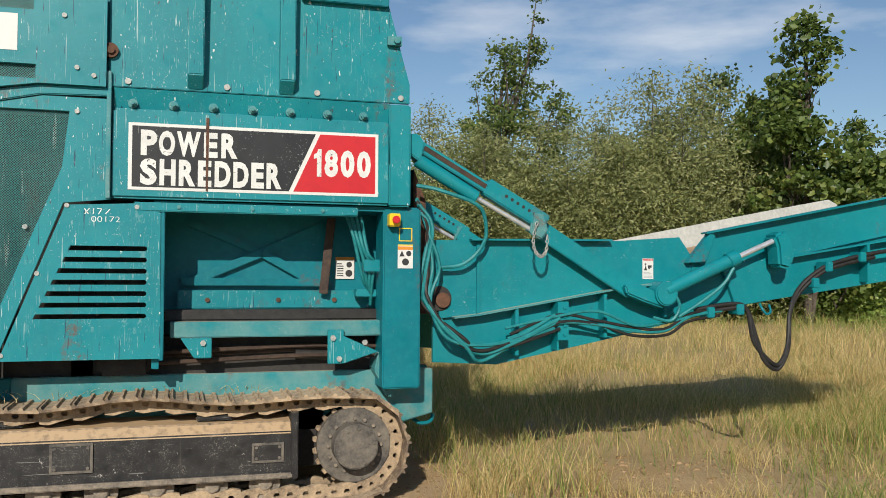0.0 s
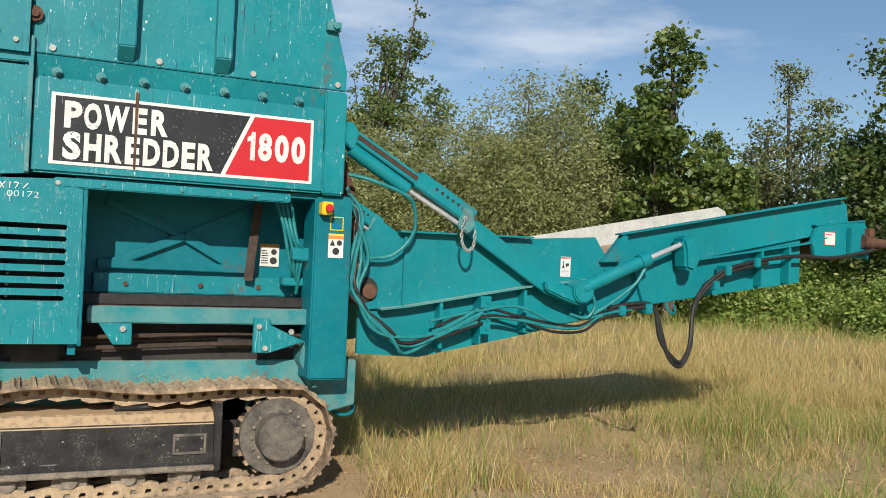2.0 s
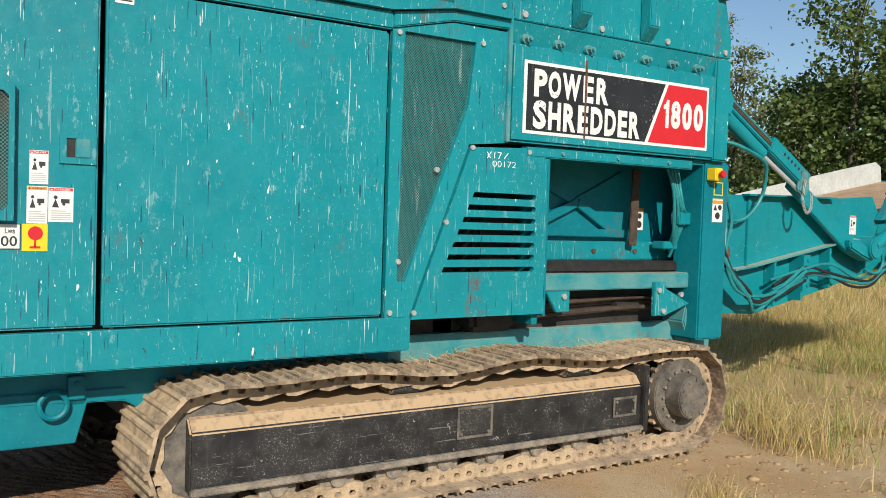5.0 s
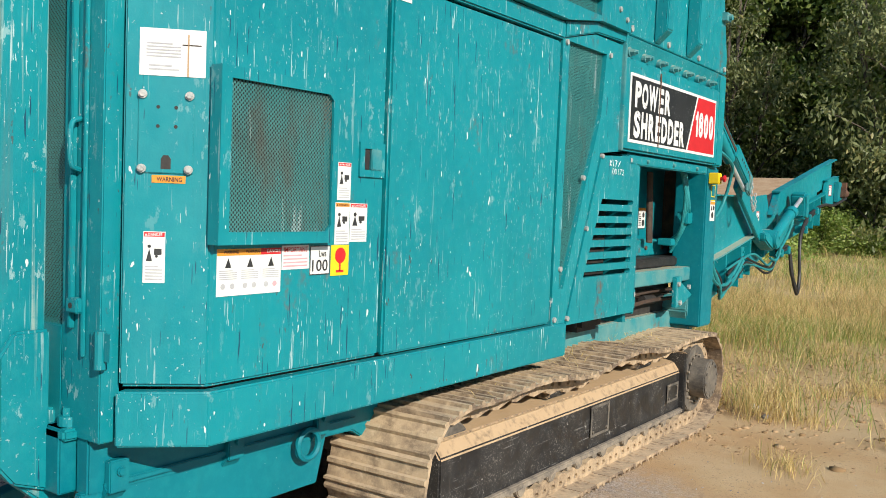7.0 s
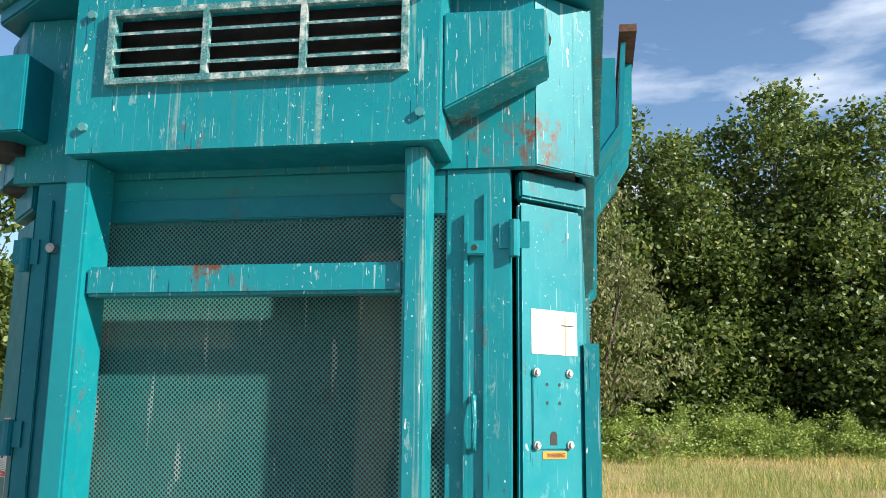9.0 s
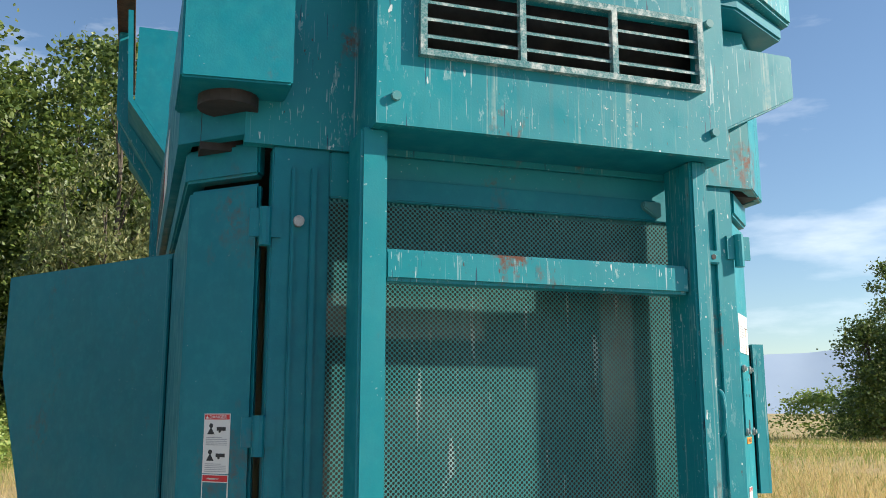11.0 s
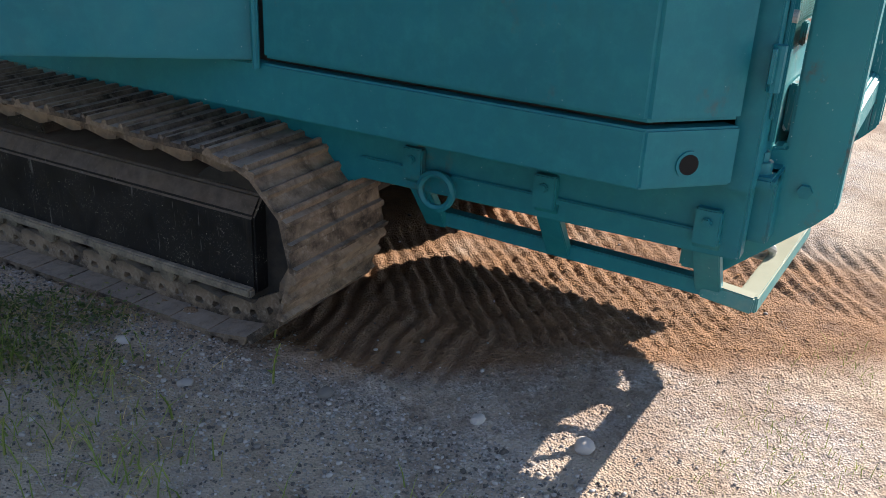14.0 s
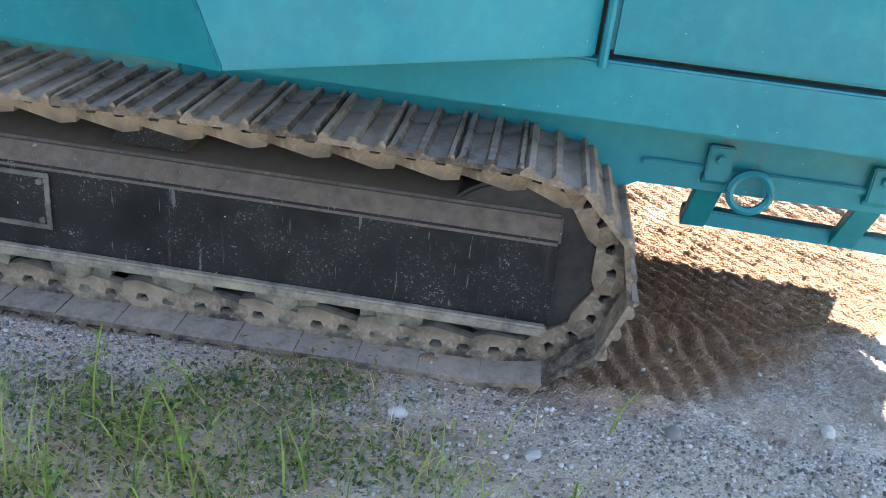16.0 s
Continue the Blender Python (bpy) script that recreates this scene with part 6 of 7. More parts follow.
def sticker(m, wide, high, items, label, base=WHITE, name="sticker"):
    """A vinyl label with its fields, pictograms and writing."""
    bm = slab(0, 0, wide, high, 0.0005, 0.0018)
    bm.transform(m)
    st = part(name, bm, base, shredder, label)
    for kind, u0, v0, u1, v1, mat_, *rest in items:
        u0, u1, v0, v1 = u0 * wide, u1 * wide, v0 * high, v1 * high
        if kind == "text":
            letters(rest[0], m @ Matrix.Translation((u0, v0, 0.0035)), u1 - u0, v1 - v0, mat_, st, 0.01)
            continue
        bm = B()
        if kind == "field":
            box(bm, u0, u1, v0, v1, 0.0018, 0.0026)
            nm = "field"
        elif kind == "lines":
            n = rest[0]
            for i in range(n):
                v = v0 + (v1 - v0) * (i + 0.25) / n
                box(bm, u0, u1 - (0.25 * (u1 - u0) if i == n - 1 else 0), v, v + (v1 - v0) / n * 0.42, 0.0018, 0.0026)
            nm = "writing"
        elif kind == "disc":
            rod(bm, ((u0 + u1) / 2, (v0 + v1) / 2, 0.0018), ((u0 + u1) / 2, (v0 + v1) / 2, 0.0030), min(u1 - u0, v1 - v0) / 2, 14)
            nm = "pictogram"
        else:
            prism(bm, [(u0, v0), (u1, v0), ((u0 + u1) / 2, v1)], "z", 0.0018, 0.0030)
            nm = "pictogram"
        bm.transform(m)
        part(nm, bm, mat_, st)
    return st


def danger(m, wide, high, label, word="DANGER", band=REDV, rows=2):
    items = [("field", 0.03, 0.90, 0.97, 0.985, band), ("text", 0.22, 0.915, 0.88, 0.97, WHITE if band is REDV else INK, word), ("tri", 0.07, 0.915, 0.18, 0.97, WHITE if band is REDV else INK)]
    for i in range(rows):
        v = 0.88 * (rows - i) / rows
        h = 0.88 / rows
        items += [("disc", 0.20, v - h * 0.28, 0.36, v - h * 0.10, INK), ("tri", 0.14, v - h * 0.52, 0.42, v - h * 0.24, INK), ("field", 0.50, v - h * 0.38, 0.84, v - h * 0.24, INK), ("disc", 0.55, v - h * 0.46, 0.68, v - h * 0.36, INK), ("lines", 0.10, v - h * 0.95, 0.90, v - h * 0.60, FAINT, 5)]
    return sticker(m, wide, high, items, label)


FRONT = (1, 0)
CH = (0.18, -0.185)                                        # along the sunny corner's cut face
CHF = (-0.18, -0.185)                                      # along the shaded corner's cut face


def sunny(x, z, out=0.0):
    return facing(x, NEAR - out, z, FRONT)


def corner(u, z, out=0.0):
    d = Vector((*CH, 0)).normalized()
    p = Vector((-3.415, 5.645, z)) + d * u
    return facing(p.x - 0.72 * out, p.y - 0.70 * out, z, CH)


# notice and key plate on the corner
sticker(corner(0.045, 1.945), 0.185, 0.135, [("lines", 0.10, 0.38, 0.62, 0.72, FAINT, 5), ("lines", 0.14, 0.10, 0.60, 0.26, FAINT, 2), ("field", 0.72, 0.0, 0.745, 0.9, BELT), ("field", 0.64, 0.66, 0.93, 0.685, BROWN)], "white notice sheet with faded writing")
bm = slab(0, 0, 0.155, 0.235, 0.001, 0.006)
bm.transform(corner(0.045, 1.665))
key_plate = part("key_plate", soften(bm, 0.002), TEAL, shredder)
for u, v in ((0.012, 0.012), (0.143, 0.012), (0.012, 0.225), (0.143, 0.225)):
    bm = rod(rod(B(), (u, v, 0.005), (u, v, 0.012), 0.013, 12), (u, v, 0.012), (u, v, 0.019), 0.0085, 6)
    bm.transform(corner(0.045, 1.665))
    part("bolt", bm, BOLT, key_plate)
for u, v in ((0.055, 0.19), (0.105, 0.19), (0.055, 0.135), (0.105, 0.135)):
    bm = rod(B(), (u, v, 0.006), (u, v, 0.0068), 0.0055, 8)
    bm.transform(corner(0.045, 1.665))
    part("hole", bm, DARK, key_plate)
bm = prism(B(), [(0.065, 0.012), (0.093, 0.012), (0.093, 0.042), (0.086, 0.052), (0.072, 0.052), (0.065, 0.042)], "z", 0.006, 0.0068)
bm.transform(corner(0.045, 1.665))
part("hole", bm, DARK, key_plate)
sticker(corner(0.085, 1.637), 0.095, 0.022, [("text", 0.15, 0.2, 0.9, 0.8, INK, "WARNING")], "faded orange warning strip", ORANGE)
danger(corner(0.065, 1.345), 0.062, 0.15, "torn white and red danger label", rows=1)

# raised perforated intake box on the corner door
bm = holed(B(), [(-3.252, 1.462), (-2.752, 1.462), (-2.752, 1.985), (-3.252, 1.985)], [[(-3.212, 1.50), (-2.792, 1.50), (-2.772, 1.52), (-2.772, 1.93), (-2.792, 1.95), (-3.212, 1.95)]], "y", NEAR - 0.048, NEAR - 0.038)
intake = part("intake_box", bm, TEAL, shredder, "raised air intake with rusty perforated cover")
bm = B()
for x0, x1, z0, z1 in ((-3.252, -3.240, 1.462, 1.985), (-2.764, -2.752, 1.462, 1.985), (-3.240, -2.764, 1.462, 1.474), (-3.240, -2.764, 1.973, 1.985)):
    box(bm, x0, x1, NEAR - 0.0375, NEAR - 0.001, z0, z1)
part("box_wall", bm, TEAL, intake)
part("intake_mesh", box(B(), -3.222, -2.762, NEAR - 0.0365, NEAR - 0.033, 1.485, 1.96), MESH_INTAKE, intake)
# Dark sheet added so the mesh holes look unlit.
part("intake_back", box(B(), -3.239, -2.765, NEAR - 0.004, NEAR - 0.0015, 1.475, 1.972), DARK, intake)

# row of labels under and beside the intake
for i, band in enumerate((ORANGE, ORANGE, REDV)):
    x = -3.215 + 0.088 * i
    sticker(sunny(x, 1.305), 0.0875, 0.142, [("field", 0.0, 0.86, 1.0, 1.0, band), ("text", 0.28, 0.90, 0.95, 0.97, INK if i < 2 else WHITE, "DANGER" if i == 2 else "WARNING"), ("tri", 0.36, 0.60, 0.64, 0.80, INK), ("disc", 0.18, 0.14, 0.38, 0.27, FAINT), ("disc", 0.60, 0.14, 0.80, 0.27, FAINT if i != 2 else PINKV), ("lines", 0.1, 0.34, 0.9, 0.56, FAINT, 5)], "white warning label with orange heading" if i < 2 else "white danger label with red heading")
sticker(sunny(-2.948, 1.375), 0.125, 0.078, [("text", 0.06, 0.72, 0.94, 0.94, REDV, "IMPORTANT"), ("lines", 0.06, 0.08, 0.94, 0.66, PINKV, 4)], "faded white label with pink writing")
sticker(sunny(-2.818, 1.352), 0.098, 0.098, [("field", 0.0, 0.0, 0.03, 1.0, INK), ("field", 0.97, 0.0, 1.0, 1.0, INK), ("field", 0.03, 0.0, 0.97, 0.03, INK), ("field", 0.03, 0.97, 0.97, 1.0, INK), ("text", 0.10, 0.12, 0.88, 0.52, INK, "100"), ("text", 0.44, 0.62, 0.80, 0.84, INK, "Lwa")], "white noise label reading 100")
sticker(sunny(-2.715, 1.345), 0.092, 0.105, [("disc", 0.22, 0.40, 0.82, 0.92, REDV), ("field", 0.47, 0.15, 0.55, 0.45, REDV), ("field", 0.30, 0.10, 0.72, 0.18, REDV)], "torn yellow label with red mark", YELLOW)
danger(sunny(-2.692, 1.605), 0.068, 0.130, "white and red danger label", rows=1)
danger(sunny(-2.700, 1.452), 0.075, 0.145, "white and orange warning label", "WARNING", ORANGE, 1)
danger(sunny(-2.622, 1.460), 0.092, 0.135, "white and red danger label", rows=1)
sticker(sunny(-2.385, 2.345), 0.075, 0.045, [("lines", 0.1, 0.15, 0.9, 0.8, INK, 2)], "small white label on the door's corner")

# door latch
latch = part("door_latch", holed(B(), [(-2.585, 1.69), (-2.448, 1.69), (-2.448, 1.812), (-2.585, 1.812)], [[(-2.56, 1.715), (-2.475, 1.715), (-2.475, 1.79), (-2.56, 1.79)]], "y", NEAR - 0.009, NEAR - 0.0005), TEAL, shredder, "recessed paddle latch")
part("paddle", soften(box(B(), -2.525, -2.47, NEAR - 0.014, NEAR - 0.002, 1.715, 1.79), 0.003), TEAL_DUSTY, latch)
# Dark sheet in place of the recess's own shade.
part("latch_hollow", box(B(), -2.559, -2.527, NEAR - 0.003, NEAR - 0.001, 1.716, 1.789), DARK, latch)

# switch and labels on the post
sw = part("stop_switch", soften(box(B(), 1.255, 1.325, 5.435, 5.509, 1.805, 1.885), 0.006), YELLOW, shredder, "yellow box with red emergency stop button")
part("button", soften(rod(rod(B(), (1.29, 5.435, 1.845), (1.29, 5.415, 1.845), 0.013, 14), (1.29, 5.415, 1.845), (1.29, 5.398, 1.845), 0.024, 18), 0.003), REDV, sw, smooth=True)
post = lambda x, z: facing(x, 5.51, z, FRONT)
sticker(post(1.325, 1.545), 0.098, 0.150, [("field", 0.0, 0.78, 1.0, 0.92, ORANGE), ("tri", 0.1, 0.50, 0.45, 0.74, INK), ("disc", 0.55, 0.50, 0.90, 0.74, INK), ("disc", 0.22, 0.12, 0.80, 0.42, INK), ("field", 0, 0.95, 1, 1, YELLOW)], "white and orange warning label")
st = part("label_outline", holed(B(), [(1.332, 1.715), (1.418, 1.715), (1.418, 1.80), (1.332, 1.80)], [[(1.338, 1.721), (1.412, 1.721), (1.412, 1.794), (1.338, 1.794)]], "y", 5.508, 5.5095), YELLOW, shredder, "yellow outline left by a label")
sticker(facing(1.0, 5.912, 1.475, FRONT), 0.125, 0.145, [("field", 0.0, 0.86, 1.0, 1.0, ORANGE), ("disc", 0.55, 0.52, 0.9, 0.78, INK), ("disc", 0.50, 0.10, 0.92, 0.42, INK), ("lines", 0.08, 0.1, 0.42, 0.75, INK, 6)], "white and orange warning label")
danger(facing(3.145, 5.699, 1.485, FRONT), 0.085, 0.145, "white and red danger label", rows=1)
sticker(facing(5.72, 5.649, 1.835, FRONT), 0.13, 0.12, [("field", 0, 0, 1, 0.06, REDV), ("field", 0, 0.94, 1, 1, REDV), ("field", 0, 0.06, 0.05, 0.94, REDV), ("field", 0.95, 0.06, 1, 0.94, REDV), ("lines", 0.15, 0.7, 0.85, 0.85, REDV, 1)], "faded white label with red border")

# sign along the upper hood, its lettering only as bars
sign = sticker(facing(-2.55, 5.4145, 2.735, FRONT), 1.68, 0.205, [("field", 0.01, 0.08, 0.55, 0.92, BLACKV), ("lines", 0.06, 0.3, 0.52, 0.7, WHITE, 1), ("lines", 0.62, 0.35, 0.97, 0.65, INK, 1), ("field", 0.56, 0.08, 0.585, 0.92, REDV)], "long white sign with black and red fields", WHITE, "name_sign")
sticker(facing(-0.55, 2 * MID - 5.4145, 2.66, (-1, 0)), 1.68, 0.24, [("field", 0.01, 0.08, 0.72, 0.92, BLACKV), ("lines", 0.06, 0.32, 0.68, 0.68, WHITE, 1), ("field", 0.73, 0.08, 0.75, 0.92, REDV)], "long white sign with black and red fields", WHITE, "name_sign")

# painted lot marks on the louvred panel
letters("00172", sunny(-0.475, 1.795, 0.006), 0.155, 0.032, CHALK, shredder, -0.012, "chalk_mark")
bm = B()
for u0, v0, u1, v1 in ((-0.51, 1.838, -0.485, 1.872), (-0.49, 1.838, -0.512, 1.870), (-0.465, 1.838, -0.462, 1.872), (-0.445, 1.870, -0.42, 1.870), (-0.42, 1.870, -0.437, 1.838), (-0.40, 1.84, -0.375, 1.87)):
    bar(bm, (u0, NEAR - 0.006, v0), (u1, NEAR - 0.006, v1), 0.005, 0.001)
part("chalk_mark", bm, CHALK, shredder)

# bolts along the joints of the sunny side
for x, z in ((-0.605, 1.885), (-0.755, 1.50), (-0.93, 1.045), (-0.23, 1.885), (-1.07, 1.05), (-1.06, 2.41), (-0.56, 2.42), (-0.56, 2.66), (-0.63, 2.95), (-0.47, 2.62), (-0.82, 1.76), (-1.03, 1.30)):
    part("bolt", rod(B(), (x, NEAR - 0.011 - (0.045 if z > 2.5 else 0), z), (x, NEAR + 0.004 - (0.045 if z > 2.5 else 0), z), 0.0135, 10), BOLT, shredder)
for x in (0.0, 0.42, 0.84):
    part("bolt", rod(B(), (x, NEAR - 0.020, 1.89), (x, NEAR - 0.007, 1.89), 0.011, 8), TEAL_DUSTY, shredder)

# end wall: handle, latch tabs, bolts, hinge straps
bm = tube(B(), [(-3.4610, 5.775, 1.665), (-3.4910, 5.772, 1.68), (-3.4980, 5.770, 1.74), (-3.4910, 5.772, 1.80), (-3.4610, 5.775, 1.815)], 0.008, 8, 5)
part("handle", bm, TEAL_END, shredder, smooth=True)
for y in (5.772,):
    for z in (2.25, 1.27):
        tab = part("latch_tab", soften(box(B(), -3.4880, -3.4595, y - 0.03, y + 0.025, z - 0.022, z + 0.022), 0.004), TEAL_END, shredder)
        part("hole", rod(B(), (-3.4895, y, z), (-3.4875, y, z), 0.009, 8), DARK, tab)
part("door_edge", soften(box(B(), -3.4710, -3.4595, 5.738, 5.748, 1.12, 2.42), 0.002), TEAL_END, shredder)
part("door_edge", soften(box(B(), -3.4760, -3.4595, 5.793, 5.806, 1.20, 2.36), 0.002), TEAL_END, shredder)
for y, z in ((5.90, 2.60), (5.90, 2.96), (6.93, 2.60), (6.93, 2.96)):
    part("bolt", rod(B(), (-3.714, y, z), (-3.699, y, z), 0.014, 8), TEAL_DUSTY, shredder)
for y, z in ((7.15, 2.28), (7.15, 1.30)):
    part("bolt", rod(B(), (-3.480, y, z), (-3.456, y, z), 0.016, 10), BOLT, shredder)
part("clip", soften(prism(B(), [(5.965, 2.42), (6.03, 2.42), (6.03, 2.40), (5.985, 2.37), (5.965, 2.37)], "x", -3.49, -3.459), 0.004), TEAL_DUSTY, shredder)
for y, z, r in ((5.56, 2.90, 0.022), (5.56, 2.83, 0.012)):
    part("bolt", rod(B(), (-3.455, y, z), (-3.485, y, z), r, 8), DARK, shredder)
# mounting feet at both end corners
for y in (5.83, 7.11):
    bm = soften(box(B(), -3.50, -3.40, y - 0.055, y + 0.055, 0.865, 0.90), 0.008)
    rod(bm, (-3.45, y, 0.90), (-3.45, y, 0.93), 0.032, 14)
    rod(bm, (-3.45, y, 0.93), (-3.45, y, 0.955), 0.02, 6)
    part("mounting_foot", bm, TEAL_END if y < 6 else TEAL_CLEAN_SHADED, shredder)
for y, s in ((5.892, -1), (7.013, 1)):
    for x, z in ((-3.56, 0.84), (-3.47, 0.76)):
        part("bolt", rod(B(), (x, y, z), (x, y + 0.015 * s, z), 0.02, 6), TEAL_CLEAN_SHADED, shredder)

# shaded side: labels, drain hole, door hinge rod
def shaded(u, z):
    d = Vector((*CHF, 0)).normalized()
    p = Vector((-3.235, 2 * MID - NEAR, z)) + d * u
    return facing(p.x, p.y, z, CHF)


danger(shaded(0.095, 1.575), 0.092, 0.165, "white and red danger label")
sticker(shaded(0.095, 1.435), 0.092, 0.138, [("field", 0.03, 0.86, 0.97, 0.98, REDV), ("lines", 0.2, 0.88, 0.8, 0.95, WHITE, 1), ("field", 0.04, 0.12, 0.96, 0.84, TEAL_CLEAN_SHADED)], "peeled danger label, mostly bare paint")
bm = rod(B(), (0.125, 0, 0.0), (0.125, 0, 0.004), 0.034, 20)
bm.transform(shaded(0, 0.955))
ring = part("drain_rim", bm, TEAL_CLEAN_SHADED, shredder)
bm = rod(B(), (0.125, 0, 0.004), (0.125, 0, 0.0052), 0.026, 20)
bm.transform(shaded(0, 0.955))
# Black disc: the hole's unlit depth is only colour.
part("drain_hole", bm, HOLLOW, ring)
part("hinge_rod", rod(B(), (-2.072, 2 * MID - NEAR + 0.012, 1.03), (-2.072, 2 * MID - NEAR + 0.012, 2.38), 0.012, 8), TEAL_CLEAN_SHADED, shredder, smooth=True)


# safety chain on the stay
def chain():
    bm = B()
    pts = smooth_line([(2.26, 5.49, 1.86), (2.23, 5.485, 1.74), (2.245, 5.48, 1.66), (2.285, 5.48, 1.63), (2.32, 5.48, 1.67), (2.33, 5.485, 1.77)], 4)
    for i, (a, b) in enumerate(zip(pts, pts[1:])):
        d = (b - a).normalized()
        side = Vector((0, 1, 0)) if i % 2 else d.cross(Vector((0, 1, 0)))
        c = (a + b) / 2
        ring_ = [c + d * 0.016 * math.cos(t) + side.normalized() * 0.0095 * math.sin(t) for t in [2 * math.pi * j / 8 for j in range(9)]]
        tube(bm, ring_, 0.0036, 5, 1)
    return part("safety_chain", bm, BOLT, shredder, "short galvanised chain", smooth=True)


chain()
part("shackle", tube(B(), [(4.10, 5.69, 1.31), (4.10, 5.66, 1.27), (4.13, 5.65, 1.235), (4.17, 5.66, 1.25), (4.18, 5.69, 1.30)], 0.009, 6, 5), TEAL_CLEAN_SHADED, shredder, smooth=True)
part("tow_hook", tube(B(), [(1.50, 5.84, 0.56), (1.56, 5.82, 0.52), (1.63, 5.82, 0.53), (1.65, 5.82, 0.58)], 0.013, 7, 5), TEAL_CLEAN_SHADED, shredder, smooth=True)

# ---- grass, weeds and stones ----
def patchy(x, y, k=1.0):
    """Slow irregular field between about 0 and 1."""
    return 0.5 + 0.22 * np.sin(0.83 * k * x + 1.7 * np.sin(0.31 * k * y)) + 0.18 * np.sin(1.27 * k * y + 1.1 * np.sin(0.57 * k * x + 2)) + 0.12 * np.sin(3.1 * k * x - 2.3 * k * y)


def blades(x, y, tall, wide, bend):
    """Curved tapering blades of three joints each."""
    n = len(x)
    base = np.stack([x, y, height(x, y) - 0.01], -1)
    a = RNG.uniform(0, 2 * np.pi, n)
    side = np.stack([np.cos(a), np.sin(a), np.zeros(n)], -1)
    b = RNG.uniform(0, 2 * np.pi, n)
    tilt = np.stack([np.cos(b), np.sin(b), np.zeros(n)], -1) * (bend * RNG.uniform(0.2, 1.2, n) * tall)[:, None]
    up = np.stack([np.zeros(n), np.zeros(n), tall], -1)
    mid, tip = base + up * 0.55 + tilt * 0.3, base + up * 0.95 + tilt
    w = side * wide[:, None] / 2
    v = np.stack([base - w, base + w, mid + w * 0.8, mid - w * 0.8, tip], 1).reshape(-1, 3)
    i = np.arange(n)[:, None] * 5
    return v, np.concatenate([i + [0, 1, 2], i + [0, 2, 3], i + [3, 2, 4]], 0)


def meadow_points(n, lo, hi):
    """Points of the meadow, thinned where the soil is bare and left out under the machine."""
    r = np.sqrt(RNG.uniform(lo ** 2, hi ** 2, n)) if hi < 14 else lo * (hi / lo) ** RNG.uniform(0, 1, n)
    a = RNG.uniform(-0.75, 2.75, n)                        # clockwise from the long wall's normal
    x, y = 1.5 + r * np.sin(a), 5.6 + r * np.cos(a) - 0.6
    side = x + 0.32 * np.abs(y - 1) + 3.0 * (patchy(x, y, 0.6) - 0.5)
    keep = (RNG.uniform(0, 1, n) < np.clip((side - 2.6) / 4.0, 0.0, 1)) & (RNG.uniform(0, 1, n) < np.clip(patchy(x, y, 0.9) * 1.6 - 0.12, 0.08, 1))
    keep &= ~((x < 1.75) & (y > 4.6) & (y < 7.9))
    keep &= ~((np.abs(x - 3.1 - 0.25 * (y - 6)) < 0.5) & (y < 8.2) & (RNG.uniform(0, 1, n) < 0.6))
    return x[keep], y[keep], r[keep]


